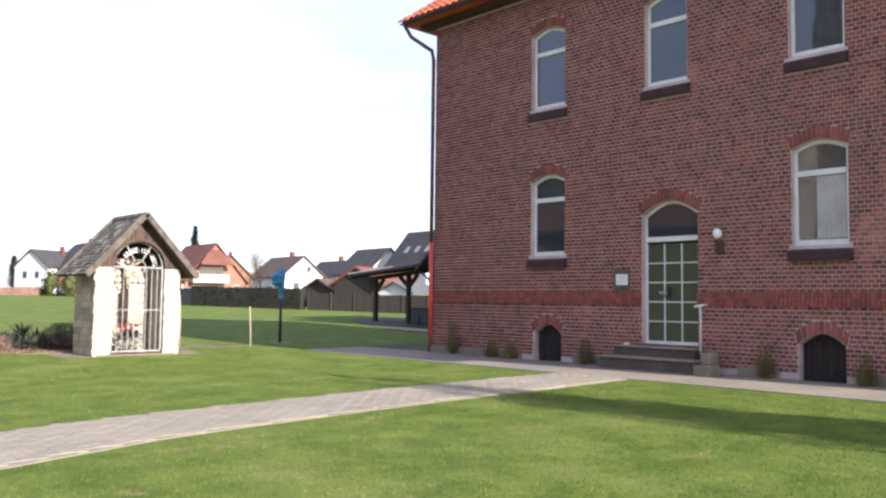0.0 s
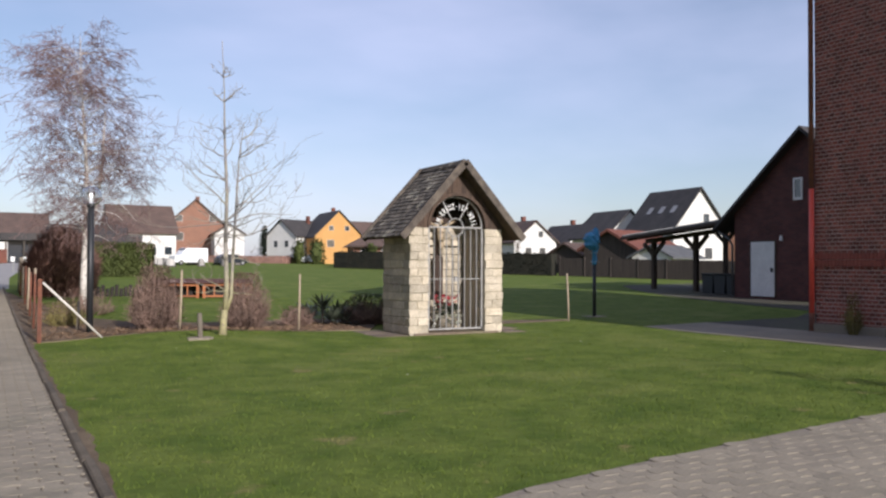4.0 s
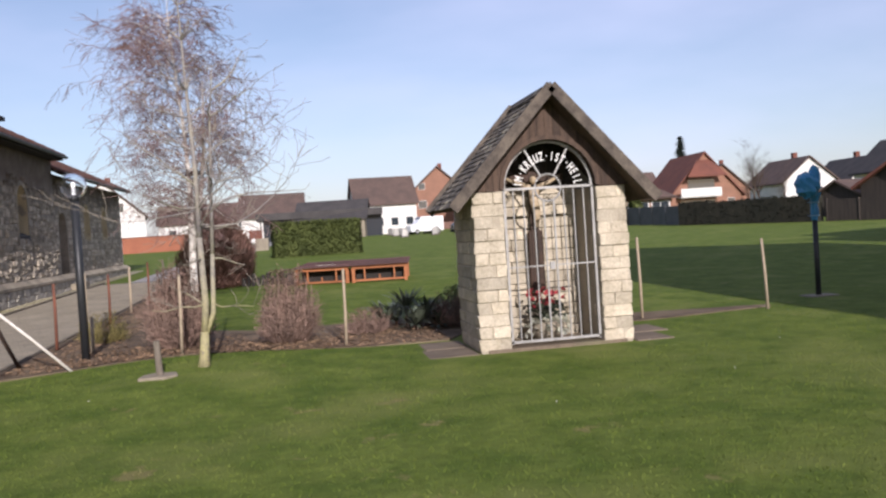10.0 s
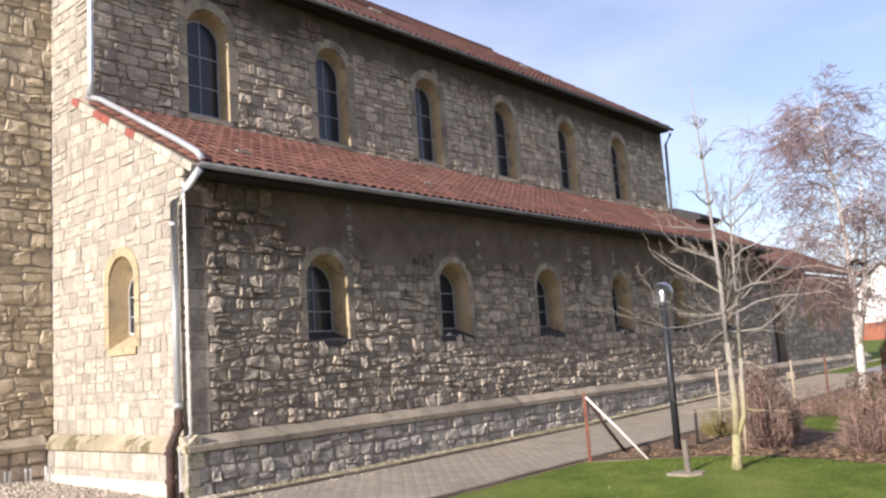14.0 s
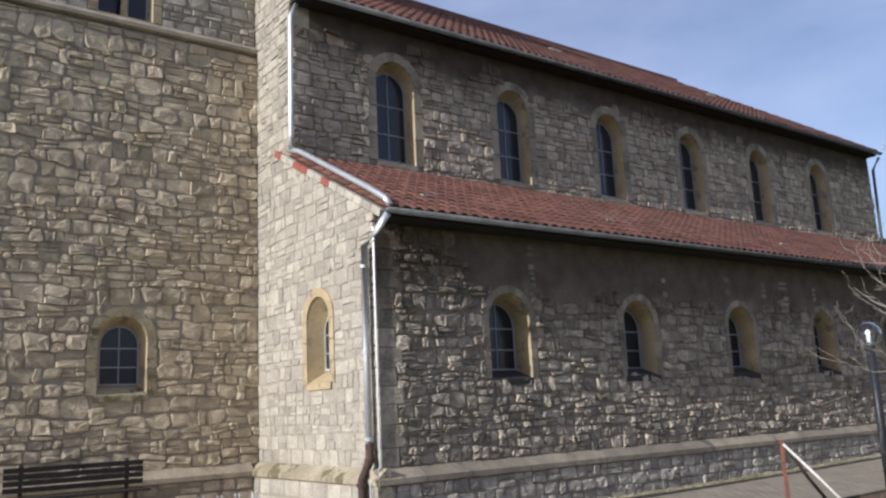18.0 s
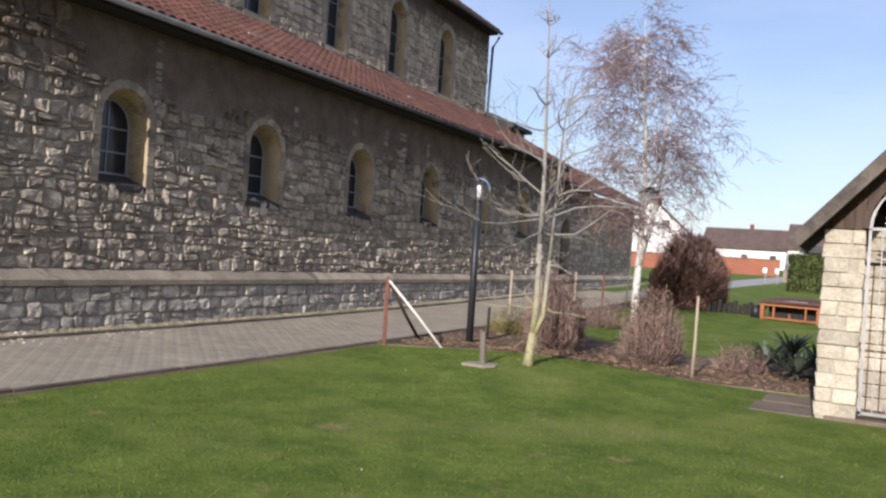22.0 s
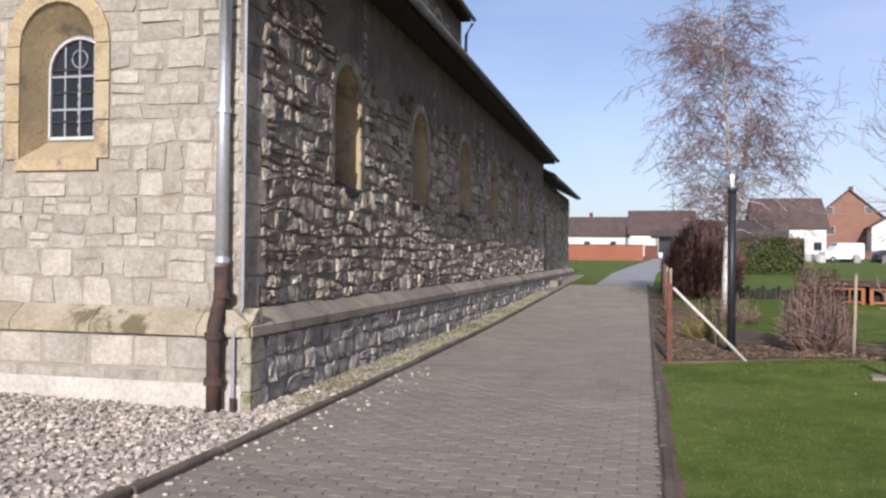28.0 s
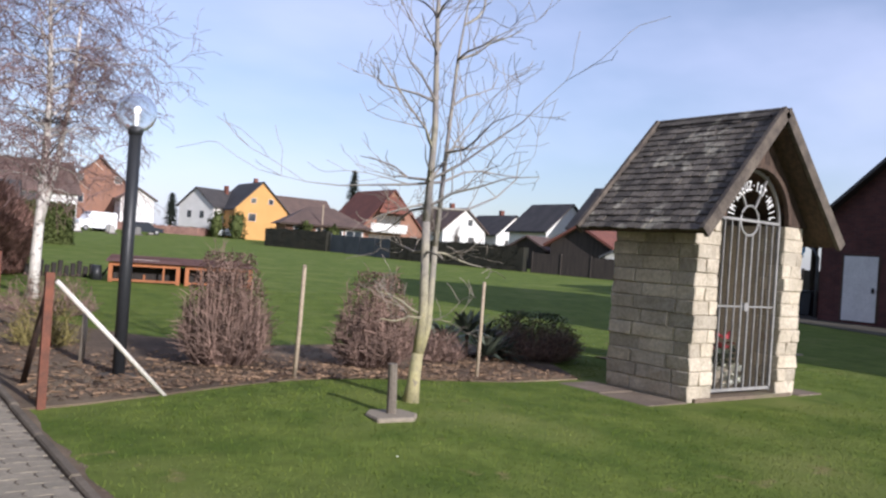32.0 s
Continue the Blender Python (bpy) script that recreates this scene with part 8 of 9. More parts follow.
# boundary hedges and fences
def run(name, a, b, h, label, material, seg=2.4, thick=0.7, leaves=True, category="hedge"):
    (xa, ya), (xb, yb) = a, b
    L = math.hypot(xb - xa, yb - ya)
    e = thing(name, ((xa + xb) / 2, (ya + yb) / 2, ground_z((xa + xb) / 2, (ya + yb) / 2)), label, category)
    n = max(1, int(L / seg))
    rng = random.Random(int(L * 10))
    dx, dy = (xb - xa) / L, (yb - ya) / L
    lf = Geo()
    for i in range(n):
        p, q = (xa + dx * L * i / n, ya + dy * L * i / n), (xa + dx * L * (i + 1) / n, ya + dy * L * (i + 1) / n)
        z = ground_z(*p)
        hh = h * (rng.uniform(0.97, 1.03) if leaves else 1)
        if leaves:
            Geo().beam((p[0], p[1], z + hh / 2 - 0.1), (q[0], q[1], z + hh / 2 - 0.1), thick, hh).part("hedge_body", M[material], e)
            for k in range(230):
                f, zz = rng.random(), z + rng.uniform(0, hh)
                sd = rng.choice((-1, -1, 1, 0))
                c = Vector((p[0] + (q[0] - p[0]) * f - dy * sd * thick / 2, p[1] + (q[1] - p[1]) * f + dx * sd * thick / 2, zz if sd else z + hh - 0.1))
                d = Vector((rng.uniform(-1, 1), rng.uniform(-1, 1), rng.uniform(-0.2, 1))).normalized() * 0.14
                s = d.cross(Vector((0.3, 0.2, 0.9))).normalized() * 0.06
                lf.quad(c - s, c + d, c + s, c - d * 0.4)
        else:
            pn = Geo().beam((p[0], p[1], z + hh / 2), (q[0] - dx * 0.05, q[1] - dy * 0.05, z + hh / 2), 0.05, hh).part("panel", M[material], e)
            Geo().box(p[0] - 0.06, p[0] + 0.06, p[1] - 0.06, p[1] + 0.06, z - 0.1, z + hh + 0.08).part("post", M[material], e)
    if leaves:
        lf.part("foliage", M[material], e)
    return e


run("dark_hedge", (28.3, 80.0), (30.8, 74.0), 1.55, "dark clipped winter hedge", "hedge_dark")
run("panel_fence", (30.85, 73.7), (31.2, 65.5), 1.35, "plain grey panel fence behind the field", "grey_fence", 1.9, leaves=False, category="fence")
run("dark_hedge", (31.2, 65.2), (35.2, 55.6), 1.6, "dark clipped winter hedge", "hedge_dark")
run("panel_fence", (35.4, 55.2), (41.0, 40.0), 1.25, "weathered brown board fence", "brown_fence", 1.9, leaves=False, category="fence")
run("panel_fence", (41.0, 40.0), (41.5, 26.0), 1.55, "weathered brown board fence behind the carport", "brown_fence", 1.9, leaves=False, category="fence")
run("low_hedge", (17, 116), (31, 104), 0.9, "low brown garden hedge", "bush_red")
run("low_hedge", (31, 104), (40, 112), 0.9, "low brown garden hedge", "bush_red")

# van and cars beyond the field
def vehicle(name, x, y, turn, l, h, col, label):
    e = thing(name, (0, 0, 0), label, "vehicle")
    if name == "white_van":
        prof = [(0, 0.35), (l, 0.35), (l, 1.15), (l - 0.9, 1.3), (l - 1.5, h), (0.1, h), (0, h - 0.2)]
    else:
        prof = [(0, 0.3), (l, 0.3), (l, 0.75), (l - 1.1, 0.9), (l - 1.8, h), (0.9, h), (0.1, 0.95)]
    Geo().prism(prof, "y", -0.85, 0.85).part("body", M[col], e, bevel=0.04)
    Geo().prism([(l - 1.55, h - 0.08), (l - 1.0, 1.32), (l - 0.95, 1.34), (l - 1.45, h - 0.06)], "y", -0.75, 0.75).part("windscreen", M["glass_dark"], e)
    for wx in (0.8, l - 0.85):
        for wy in (-0.86, 0.70):
            wh = Geo().tube([(wx, wy, 0.33), (wx, wy + 0.16, 0.33)], 0.33, 14).part("wheel", M["tyre"], e)
            Geo().tube([(wx, wy - 0.01, 0.33), (wx, wy + 0.17, 0.33)], 0.18, 10).part("rim", M["grey_metal"], wh)
    e.matrix_basis = pose(x, y, ground_z(x, y), 0, 0, turn) @ Matrix.Diagonal((0.76, 0.76, 0.76, 1))
    return e


vehicle("white_van", 18.9, 91.5, 196, 4.6, 2.2, "car_white", "white delivery van parked by the brick house")
x, y = far(4.33, 10.89, 11.0, 82)
vehicle("parked_car", x, y, 8, 4.2, 1.45, "car_dark", "dark parked car beyond the field")
x, y = far(*A, 15.9, 96)
vehicle("parked_car", x, y, 20, 4.2, 1.4, "car_white", "pale car parked by the hedge")
rg5 = random.Random(77)
gs = thing("gravestone", (0, 0, 0), "grey upright gravestone on the grass", "gravestone", "gravestones")
Geo().prism([(-0.24, -0.1), (0.24, -0.1), (0.24, 0.56), (0.13, 0.70), (-0.13, 0.70), (-0.24, 0.56)], "y", -0.08, 0.08).part("stone", M["gravestone"], gs, bevel=0.015)
Geo().box(-0.36, 0.36, -0.2, 0.2, -0.1, 0.10).part("plinth", M["concrete_dark"], gs)
spots = []
for i in range(20):
    b, d = rg5.uniform(6.6, 12.6), rg5.uniform(72, 86)
    spots.append(far(4.33, 10.89, b, d))
for i, (x, y) in enumerate(spots):
    m = pose(x, y, ground_z(x, y), 0, 0, rg5.uniform(-15, 15))
    if i:
        copy_thing(gs, m)
    else:
        gs.matrix_basis = m


def bare_tree(x, y, h, spread, seed, label, depth=4):
    rng = random.Random(seed)
    z = ground_z(x, y)
    e = thing("bare_tree", (x, y, z), label, "tree")
    tr, tw = Geo(), Geo()
    tr.tube([(x, y, z - 0.2), (x + 0.1, y, z + h * 0.25), (x, y + 0.1, z + h * 0.6)], [h * 0.022, h * 0.016, h * 0.008], 8)
    for i in range(11):
        a, t = rng.uniform(0, 6.28), rng.uniform(0.2, 0.6)
        branchy(tr, tw, (x, y, z + h * t), (math.cos(a) * spread, math.sin(a) * spread, 1.1), h * rng.uniform(0.28, 0.42), h * 0.008, depth, rng, -0.05, 4, 4, 0.25, h * 0.0007, 3)
    tr.part("trunk", M["beam_wood"], e, smooth=True)
    tw.part("crown", M["beam_wood"], e)
    return e


bare_tree(-50, 14.5, 17, 0.6, 71, "tall bare tree behind the white house", 4)
x, y = far(*A, 29.8, 96)
bare_tree(x, y, 6.5, 0.4, 72, "bare garden tree beyond the hedge", 3)


def fir(x, y, h, seed):
    rng = random.Random(seed)
    z = ground_z(x, y)
    e = thing("conifer", (x, y, z), "dark conifer behind the houses", "tree")
    Geo().tube([(x, y, z), (x, y, z + h)], [0.2, 0.03], 6).part("trunk", M["beam_wood"], e)
    g = Geo()
    for i in range(700):
        t = rng.random() ** 0.7
        a, r = rng.uniform(0, 6.28), (1 - t) * h * 0.22 * rng.uniform(0.4, 1) + 0.15
        c = Vector((x + r * math.cos(a), y + r * math.sin(a), z + h * (0.12 + 0.88 * t)))
        d = Vector((math.cos(a), math.sin(a), -0.25)) * 0.5
        s = Vector((-math.sin(a), math.cos(a), 0)) * 0.22
        g.quad(c - d * 0.6 - s, c + d, c - d * 0.6 + s, c - d)
    g.part("crown", M["conifer"], e)


x, y = far(*A, 25.6, 118)
fir(x, y, 10.3, 1)
x, y = far(*A, 14.2, 126)
fir(x, y, 5.2, 2)
for k, (b, d, h) in enumerate(((29.3, 84, 4.2), (30.0, 88, 4.8), (31.6, 90, 4.0), (28.6, 92, 3.6))):
    x, y = far(*A, b, d)
    bare_tree(x, y, h, 0.35, 80 + k, "bare brown garden shrub beyond the hedge", 2)
for k, (b, d, w, h) in enumerate(((17.1, 94, 1.9, 3.0), (15.9, 96, 1.8, 2.9), (22.0, 73.6, 1.3, 2.1), (20.3, 75, 1.4, 2.2))):
    x, y = far(*A, b, d)
    clump("garden_shrub", (x - w / 2, x + w / 2, y - w / 2, y + w / 2, h), 260, 90 + k, M["thuja"], "round green garden shrub by a house", 0.3, True, "shrub")
pole = thing("wooden_pole", far(*A, 21.45, 76) + (1.6,), "pale wooden pole beyond the hedge", "pole")
x, y = far(*A, 21.45, 76)
Geo().tube([(x, y, 1.3), (x, y, 5.4)], 0.06, 8).part("shaft", M["pale_wood"], pole)

# west of the tower: a white house and a brown shed
wh = thing("white_house", (-38, 11, 0.43), "white rendered house with a red-tiled roof", "house")
Geo().prism([(4.0, 0.2), (15.0, 0.2), (15.0, 4.3), (9.6, 7.3), (4.0, 4.3)], "x", -44, -34.5).part("wall_block", M["white_wall"], wh)
for ya, za, yb, zb in ((15.5, 4.15, 9.6, 7.45), (3.5, 4.15, 9.6, 7.45)):
    r = Geo()
    r.v = [(-34.1, ya, za), (-44.4, ya, za), (-44.4, yb, zb), (-34.1, yb, zb), (-34.1, ya, za - 0.15), (-44.4, ya, za - 0.15), (-44.4, yb, zb - 0.15), (-34.1, yb, zb - 0.15)]
    r.f = [(0, 1, 2, 3), (7, 6, 5, 4), (0, 4, 5, 1), (1, 5, 6, 2), (2, 6, 7, 3), (3, 7, 4, 0)]
    r.part("roof", M["roof_red"], wh)
f = Geo().box(-34.5 + 0.002, -34.45, 12.9, 13.9, 3.1, 4.3).part("window", M["white_paint"], wh)
Geo().box(-34.45, -34.43, 13.0, 13.8, 3.2, 4.2).part("pane", M["glass_dark"], f)
sh = thing("garden_shed", (-30, 10, 0.43), "low red-brown shed before the white house", "shed")
Geo().box(-31, -28, 6.0, 12.6, 0.2, 2.2).part("wall_block", M["roof_red"], sh)
Geo().box(-31.2, -27.8, 5.8, 12.8, 2.2, 2.4).part("roof", M["roof_brown"], sh)
# unseen evergreen added south of the lawn to throw a long shadow over it
clump("columnar_conifer", (8.5, 10.6, -8.3, -6.2, 8.6), 3000, 97, M["conifer"], "unseen tall narrow evergreen, added to cast a shadow on the lawn", 0.25, True, "tree")

# ---- kerbs, paving, gravel, grass, bricks ----
for kx, wdt, h in ((KL, 0.075, 0.065), (KR, 0.065, 0.045)):
    y = 9.0 if kx > 0 else 4.0
    kerb = thing("kerb", (kx, 25, 0.43), "narrow dark concrete edging along the path", "kerb", kind="structure")
    rk = random.Random(int(kx * 10) + 99)
    while y < 42.4:
        if kx > 0 and 8.8 < y < 10.2:
            y += 1.0
            continue
        e_ = y + 0.992
        z0, z1 = ground_z(kx, y), ground_z(kx, e_)
        g = Geo()
        o = rk.uniform(-0.008, 0.008)
        dz = rk.uniform(-0.008, 0.006)
        g.v = [(kx - wdt / 2 + o, y, z0 - 0.1), (kx + wdt / 2 + o, y, z0 - 0.1), (kx + wdt / 2 + o, e_, z1 - 0.1), (kx - wdt / 2 + o, e_, z1 - 0.1),
               (kx - wdt / 2 + o, y, z0 + h + dz), (kx + wdt / 2 + o, y, z0 + h + dz), (kx + wdt / 2 + o, e_, z1 + h + dz), (kx - wdt / 2 + o, e_, z1 + h + dz)]
        g.f = [(0, 3, 2, 1), (4, 5, 6, 7), (0, 1, 5, 4), (1, 2, 6, 5), (2, 3, 7, 6), (3, 0, 4, 7)]
        g.part("kerb_stone", M["kerb"], kerb, bevel=0.012)
        y += 1.0


def paver_outline(w, l, zig=0.022):
    """A block with the waved flanks that lock into the next."""
    a, b = w / 2, l / 2
    return [(-a, -b), (-a / 3, -b + zig), (a / 3, -b - zig * 0.0), (a, -b), (a - zig, 0), (a, b), (a / 3, b), (-a / 3, b + zig), (-a, b), (-a - zig, 0)]


def pave(parent, inside, x0, x1, y0, y1, near, w=0.225, l=0.112, seed=1, lift=0.019, lim=(-99, 99), gap=0.013):
    rng = random.Random(seed)
    out = paver_outline(w - gap, l - 0.0025, 0.016)
    k = len(out)
    V = [(a, b, 0.0) for a, b in out] + [(a * 1.02, b * 1.02, -0.02) for a, b in out]
    F = [tuple(range(k))] + [(i, k + i, k + (i + 1) % k, (i + 1) % k) for i in range(k)]
    mesh = bpy.data.meshes.new("paving_block")
    mesh.from_pydata(V, [], F)
    mesh.materials.append(M["paver_object"])
    rest, cnt, r = Geo(), 0, 0
    y = y0
    while y < y1:
        x = x0 + (w / 2 if r % 2 else 0)
        while x < x1:
            if inside(x, y):
                z = ground_z(x, y) + lift + rng.uniform(-0.0009, 0.0009)
                xa, xb = max(x - w / 2, lim[0]), min(x + w / 2, lim[1])
                if xb - xa < 0.03:
                    x += w
                    continue
                m = pose((xa + xb) / 2, y, z, rng.uniform(-0.16, 0.16), rng.uniform(-0.16, 0.16), rng.uniform(-0.6, 0.6)) @ Matrix.Diagonal(((xb - xa) / w, 1, 1, 1))
                if cnt < 295 and near(x, y):
                    o = new("paving_block", mesh)
                    o.parent = parent
                    o.matrix_basis = m
                    cnt += 1
                else:
                    n = len(rest.v)
                    rest.v += [tuple(m @ Vector(p)) for p in V]
                    rest.f += [tuple(n + i for i in q) for q in F]
            x += w
        y += l
        r += 1
    ob = rest.part("paving_blocks", M["paver_island"], parent)
    ob["kind"] = "stuff"


pave(church_path, lambda x, y: True, KL, KR + 0.12, 1.0, 42.0, lambda x, y: 15.6 < y < 18.2, seed=4, lim=(KL + 0.045, KR - 0.04))


def between(pts, x):
    for (xa, ya), (xb, yb) in zip(pts, pts[1:]):
        if xa <= x <= xb:
            return ya + (yb - ya) * (x - xa) / (xb - xa)
    return None


def in_cross(x, y):
    a, b = between(cross_low, x), between(cross_top, x)
    return a is not None and b is not None and a + 0.06 < y < b - 0.06


pave(cross_path, in_cross, 0.5, 11.7, 8.8, 12.4, lambda x, y: x < 4.2, seed=6, gap=0.006)

# bare, ragged soil along the kerb
edge = Geo()
ey = [10.45 + 0.12 * i for i in range(100)]
for y in ey:
    wv = 0.02 + 0.11 * abs(noise.noise((y * 0.9, 2.0, 0.0))) + 0.06 * noise.noise((y * 5.0, 7.0, 0.0))
    edge.v += [(KR + 0.02, y, ground_z(0, y) + 0.012), (KR + 0.05 + max(0.01, wv), y, ground_z(0, y) + 0.004)]
edge.f = [(2 * i, 2 * i + 1, 2 * i + 3, 2 * i + 2) for i in range(len(ey) - 1)]
tagged(edge.part("soil_edge", M["soil"]), "ragged bare soil edge between kerb and lawn", "soil", kind="structure")

# gravel round the church's foot
gravel = Geo()


def gravel_z(x, y):
    return ground_z(x, y) - 0.01 + 0.040 * max(0.0, min(5.0, -2.9 - x)) * smoothstep(18.2, 16.6, y) + 0.012


gxs, gys = [-16 + 0.5 * i for i in range(28)] + [KL - 0.035], [2 + 0.5 * i for i in range(32)]
n0 = len(gxs)
for y in gys:
    for x in gxs:
        gravel.v.append((x, y, gravel_z(x, y)))
for j in range(len(gys) - 1):
    for i in range(n0 - 1):
        gravel.f.append((j * n0 + i, j * n0 + i + 1, (j + 1) * n0 + i + 1, (j + 1) * n0 + i))
tagged(gravel.part("gravel_bed", M["pebble_island"]), "pale pebble bed at the foot of the tower", "gravel", kind="structure")
gravel = Geo()
k0 = 0
for y in (17.5, 25, 33, 40, 46, AY2 + 1):
    gravel.v += [(-2.96, y, ground_z(-3, y) + 0.012), (KL - 0.035, y, ground_z(KL, y) + 0.012)]
for i in range(5):
    gravel.f.append((k0 + 2 * i, k0 + 2 * i + 1, k0 + 2 * i + 3, k0 + 2 * i + 2))
gbed = gravel.part("gravel_bed", M["pebble_moss_island"])
tagged(gbed, "mossy pebble strip along the foot of the church", "gravel", kind="structure")
rp = np.random.RandomState(5)
ico = [(0, 0, 1), (0.89, 0, 0.45), (0.28, 0.85, 0.45), (-0.72, 0.53, 0.45), (-0.72, -0.53, 0.45), (0.28, -0.85, 0.45), (0.72, 0.53, -0.45), (-0.28, 0.85, -0.45), (-0.89, 0, -0.45), (-0.28, -0.85, -0.45), (0.72, -0.53, -0.45)]
icf = [(0, 1, 2), (0, 2, 3), (0, 3, 4), (0, 4, 5), (0, 5, 1), (1, 6, 2), (2, 7, 3), (3, 8, 4), (4, 9, 5), (5, 10, 1), (2, 6, 7), (3, 7, 8), (4, 8, 9), (5, 9, 10), (1, 10, 6)]
pv, pf, sv, sf = [], [], [], []
base = np.array(ico)
for i in range(21000):
    if i < 16000:
        x, y = rp.uniform(-9.5, KL - 0.06), 17.4 - abs(rp.normal(0, 3.2))
        if x > -3.0 and y > 17.4:
            continue
    else:
        x, y = rp.uniform(-2.93, KL - 0.06), 17.3 + 20 * rp.random_sample() ** 1.6
    if x < TX and y > 12.4:
        continue
    s = np.array([rp.uniform(0.014, 0.038), rp.uniform(0.010, 0.022), rp.uniform(0.010, 0.018)])
    a = rp.uniform(0, 6.28)
    q = base * s
    q = np.stack([q[:, 0] * np.cos(a) - q[:, 1] * np.sin(a), q[:, 0] * np.sin(a) + q[:, 1] * np.cos(a), q[:, 2]], 1)
    z = gravel_z(x, y) if y < 17.5 else ground_z(x, y) + 0.012
    q += (x, y, z + rp.uniform(0.0, 0.022))
    vv, ff = (pv, pf) if y < 17.6 + 1.4 * rp.random_sample() ** 2 else (sv, sf)
    n = len(vv)
    vv += q.tolist()
    ff += [(n + f0, n + f1, n + f2) for f0, f1, f2 in icf]
me = bpy.data.meshes.new("pebbles")
me.from_pydata(pv, [], pf)
me.materials.append(M["pebble_island"])
tagged(new("pebbles", me), "loose pale grey and tan pebbles", "gravel", kind="stuff")

me = bpy.data.meshes.new("pebbles")
me.from_pydata(sv, [], sf)
me.materials.append(M["pebble_moss_island"])
tagged(new("pebbles", me), "mossy brown pebbles beside the plinth", "gravel", kind="stuff")

# a few pebbles strayed on to the path
stray = Geo()
for i in range(170):
    x, y = KL + 0.06 + abs(rp.normal(0, 0.18)), rp.uniform(12.0, 20.5)
    r_ = rp.uniform(0.008, 0.019)
    stray.ball((x, y, ground_z(x, y) + 0.019 + r_ * 0.4), r_, 6, 4, (1.2, 0.9, 0.6))
tagged(stray.part("stray_pebbles", M["pebble_island"]), "pale pebbles strayed on the path", "gravel", kind="stuff")

# grass blades on the lawn near the walk
def lawn_ok(x, y):
    ok = (x > KR + 0.08) & (x < 12.0)
    lo = np.interp(x, [p[0] for p in cross_low], [p[1] for p in cross_low])
    hi = np.interp(x, [p[0] for p in cross_top], [p[1] for p in cross_top])
    ok &= ~((y > lo - 0.03) & (y < hi + 0.03) & (x < 11.8))
    ok &= ~((x > 11.7) & (y < 20.3))
    ok &= ~((x > 5.8) & (x < 9.3) & (y > 20.2) & (y < 22.2))
    ok &= ~((x < 6.6) & (y > 22.15) & (y < 25.5))
    return ok


N = 260000
gxr = rp.uniform(KR, 14.0, N)
gyr = np.where(rp.random_sample(N) < 0.85, rp.uniform(3.0, 23.0, N), rp.uniform(23.0, 34.0, N))
keep = lawn_ok(gxr, gyr)
gxr, gyr = gxr[keep], gyr[keep]
N = len(gxr)
ang, ln, ln2 = rp.uniform(0, 6.28, N), rp.uniform(0.008, 0.024, N), rp.uniform(0.010, 0.034, N)
gz = np.array([ground_z(x, y) for x, y in zip(gxr, gyr)])
wx, wy = np.cos(ang) * 0.0042, np.sin(ang) * 0.0042
lean = rp.uniform(0, 6.28, N)
V = np.empty((N, 3, 3))
V[:, 0] = np.stack([gxr - wx, gyr - wy, gz - 0.004], 1)
V[:, 1] = np.stack([gxr + wx, gyr + wy, gz - 0.004], 1)
V[:, 2] = np.stack([gxr + np.cos(lean) * ln2, gyr + np.sin(lean) * ln2, gz + ln], 1)
me = bpy.data.meshes.new("grass")
me.vertices.add(3 * N)
me.vertices.foreach_set("co", V.ravel())
me.loops.add(3 * N)
me.loops.foreach_set("vertex_index", np.arange(3 * N))
me.polygons.add(N)
me.polygons.foreach_set("loop_start", np.arange(0, 3 * N, 3))
me.polygons.foreach_set("loop_total", np.full(N, 3))
me.update()
me.materials.append(M["blades"])
tagged(new("grass", me), "short mown grass blades", "grass", kind="stuff")
# leaf litter on the soil
lv, lf_ = [], []
for i in range(6500):
    x, y = rp.uniform(0.6, 6.4), 22.1 + abs(rp.normal(0, 1.3))
    if i > 5200:
        x, y = rp.uniform(0.62, 1.6), rp.uniform(24.5, 33.0)
    elif y > 25:
        continue
    a, s = rp.uniform(0, 6.28), rp.uniform(0.012, 0.038)
    thin = 1.0 if i % 3 else 0.16
    z = ground_z(x, y) + 0.02 + rp.uniform(0, 0.02)
    n = len(lv)
    for k in range(4):
        b = a + k * 1.57
        lv.append((x + s * math.cos(b) * ((1 if thin == 1 else 2.2) if k % 2 else 0.6 * thin), y + s * math.sin(b) * ((1 if thin == 1 else 2.2) if k % 2 else 0.6 * thin), z + rp.uniform(-0.006, 0.014)))
    lf_.append((n, n + 1, n + 2, n + 3))
me = bpy.data.meshes.new("leaf_litter")
me.from_pydata(lv, [], lf_)
me.materials.append(M["litter"])
tagged(new("leaf_litter", me), "withered brown leaves scattered on the soil", "leaves", kind="stuff")
# daisies and specks on the lawn
dv = Geo()
for i in range(15):
    x, y = rp.uniform(1.0, 11.5), rp.uniform(6, 22)
    dv.ball((x, y, ground_z(x, y) + 0.025), 0.008, 6, 4, (1, 1, 0.5))
tagged(dv.part("daisies", M["flower_white"]), "scattered white daisies in the lawn", "flowers", kind="stuff")

# house bricks, laid in cross bond
rb_ = random.Random(44)
COURSE, BL = 0.0772, 0.25
rest, cnt, band_rest = Geo(), 0, Geo()
BF = [(0, 1, 2, 3), (0, 4, 5, 1), (1, 5, 6, 2), (2, 6, 7, 3), (3, 7, 4, 0)]


def brick_verts(y0, y1, z0, z1, out):
    x = HX - out
    return [(x, y0, z0), (x, y1, z0), (x, y1, z1), (x, y0, z1), (HX + 0.02, y0, z0), (HX + 0.02, y1, z0), (HX + 0.02, y1, z1), (HX + 0.02, y0, z1)]


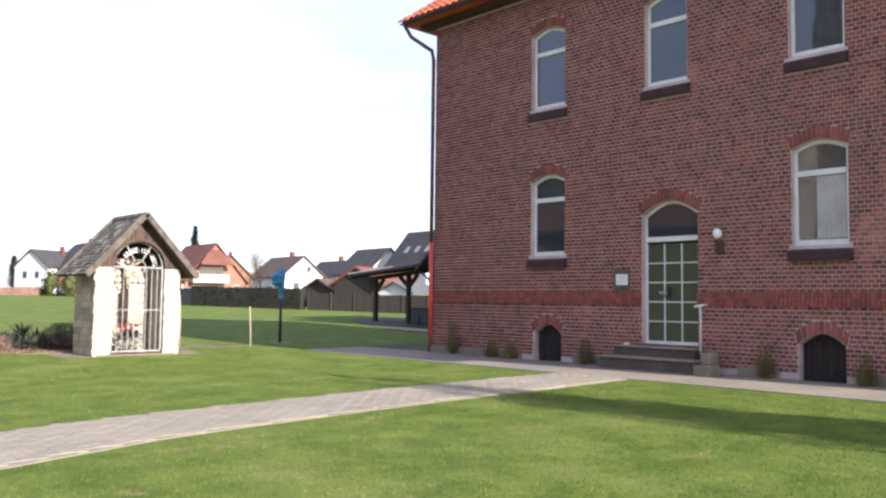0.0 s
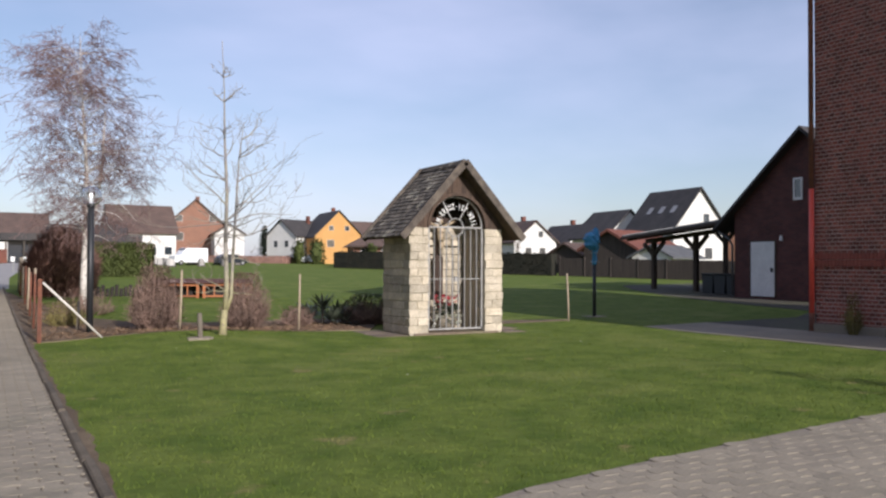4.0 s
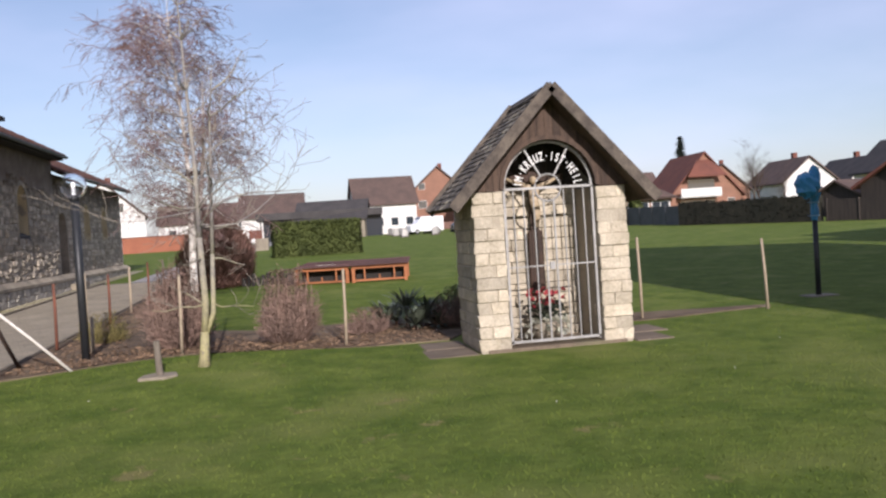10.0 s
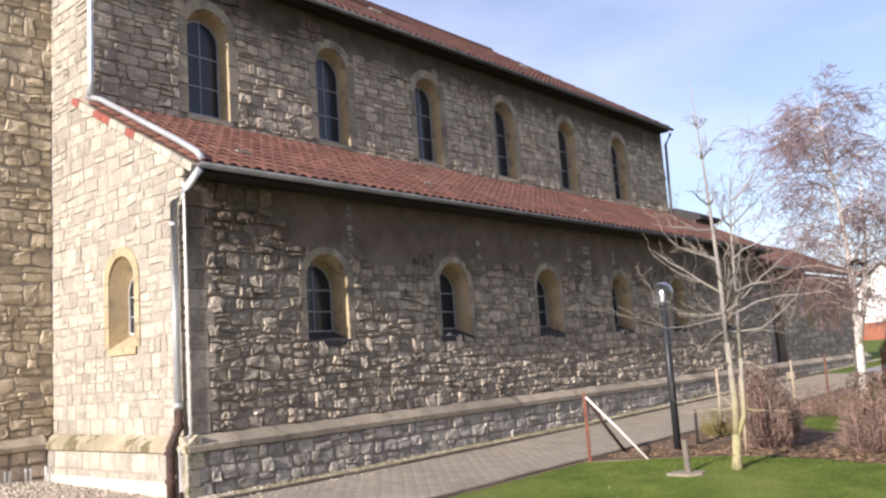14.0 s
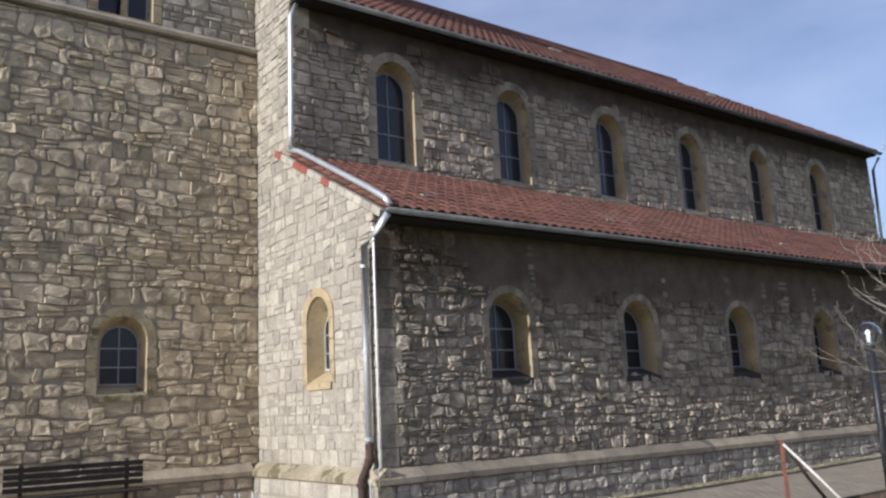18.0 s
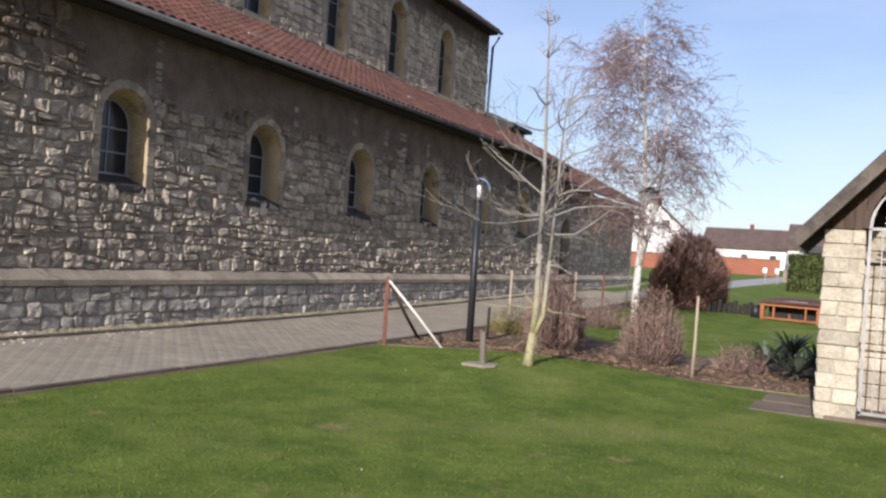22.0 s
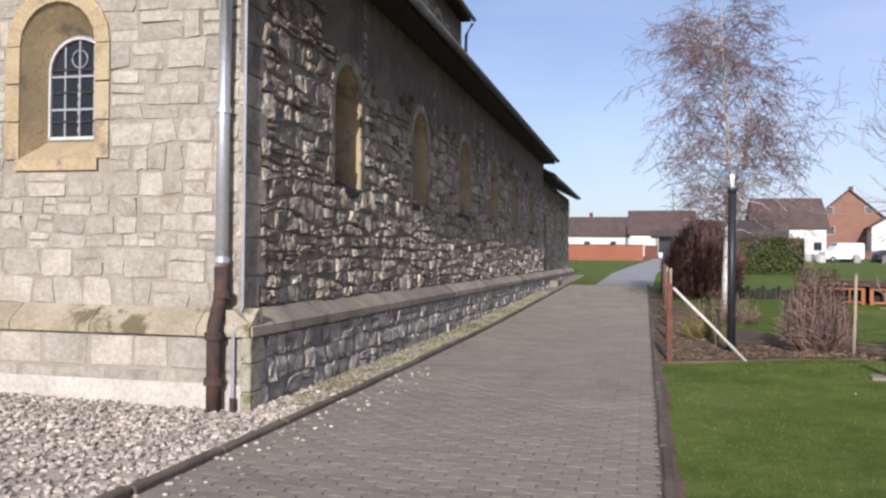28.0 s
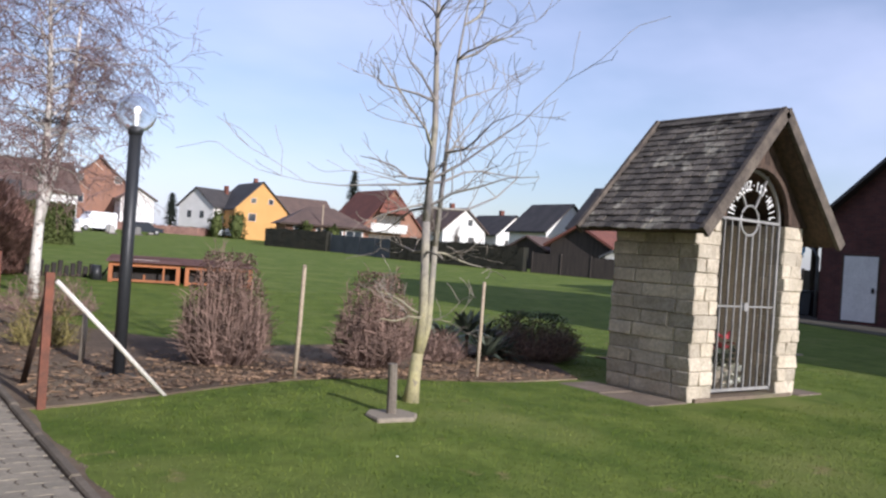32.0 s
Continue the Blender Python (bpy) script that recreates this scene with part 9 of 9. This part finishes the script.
nc = int((HEAVE - 0.16 - 0.56) / COURSE)
for c in range(nc):
    z0 = 0.56 + c * COURSE
    z1 = z0 + COURSE - 0.015
    zm = (z0 + z1) / 2
    out = 0.004
    band = 1.70 < zm < 1.96
    if band:
        continue
    step = BL / 2
    spans = [(6.6, HY1)]
    for hc, hf, lo, sp, ri in HOUSE_HOLES:
        top = sp + ri + 0.215
        bottom = lo - (0.27 if lo > 2 else 0)
        if bottom < zm < top:
            if zm < sp:
                q = hf
            elif zm < sp + 0.215:
                q = hf + 0.022 + (zm - sp) / 0.215 * 0.05
            else:
                q = (hf + 0.07) * (2 / math.pi) * math.acos(min(1.0, (zm - sp - 0.215) / ri))
            if zm < lo:
                q = hf + 0.055
            spans = [s for a, b in spans for s in ((a, min(b, hc - q)), (max(a, hc + q), b)) if s[1] - s[0] > 0.03]
    for a, b in spans:
        y = b
        first = True
        while y > a + 0.01:
            ln_ = step if not first else step * (1.0 if c % 2 else 0.5)
            first = False
            e_ = max(a, y - ln_)
            if y - e_ > 0.03:
                v = brick_verts(e_ + 0.0075, y - 0.0075, z0, z1, out + rb_.uniform(0, 0.004))
                if cnt < 295 and y > 16.6 and 1.0 < zm < 3.2:
                    o = Geo()
                    o.v, o.f = v, BF
                    me = bpy.data.meshes.new("brick")
                    me.from_pydata(v, [], BF)
                    me.materials.append(M["brick_object"])
                    under(new("brick", me), facade)
                    cnt += 1
                else:
                    n = len(rest.v)
                    rest.v += v
                    rest.f += [tuple(n + i for i in q) for q in BF]
            y = e_
# the string course of upright bright red bricks
y = HY1
while y > 6.6:
    inside = any(abs(y - 0.04 - hc) < hf + 0.02 and lo < 1.8 < sp for hc, hf, lo, sp, ri in HOUSE_HOLES)
    if not inside:
        for za, zb, o in ((1.705, 1.83, 0.030), (1.838, 1.955, 0.018)):
            v = brick_verts(y - 0.072, y - 0.004, za, zb, o + rb_.uniform(0, 0.004))
            if cnt < 299 and y > 17.0:
                me = bpy.data.meshes.new("band_brick")
                me.from_pydata(v, [], BF)
                me.materials.append(M["brick_bright"])
                under(new("band_brick", me), facade)
            else:
                n = len(band_rest.v)
                band_rest.v += v
                band_rest.f += [tuple(n + i for i in q) for q in BF]
    y -= 0.0765
bo = band_rest.part("brick_band", M["brick_bright"], facade, "bright red band of upright bricks")
bo["kind"] = "stuff"
ob = rest.part("brickwork", M["brick_island"], facade)
ob["kind"] = "stuff"
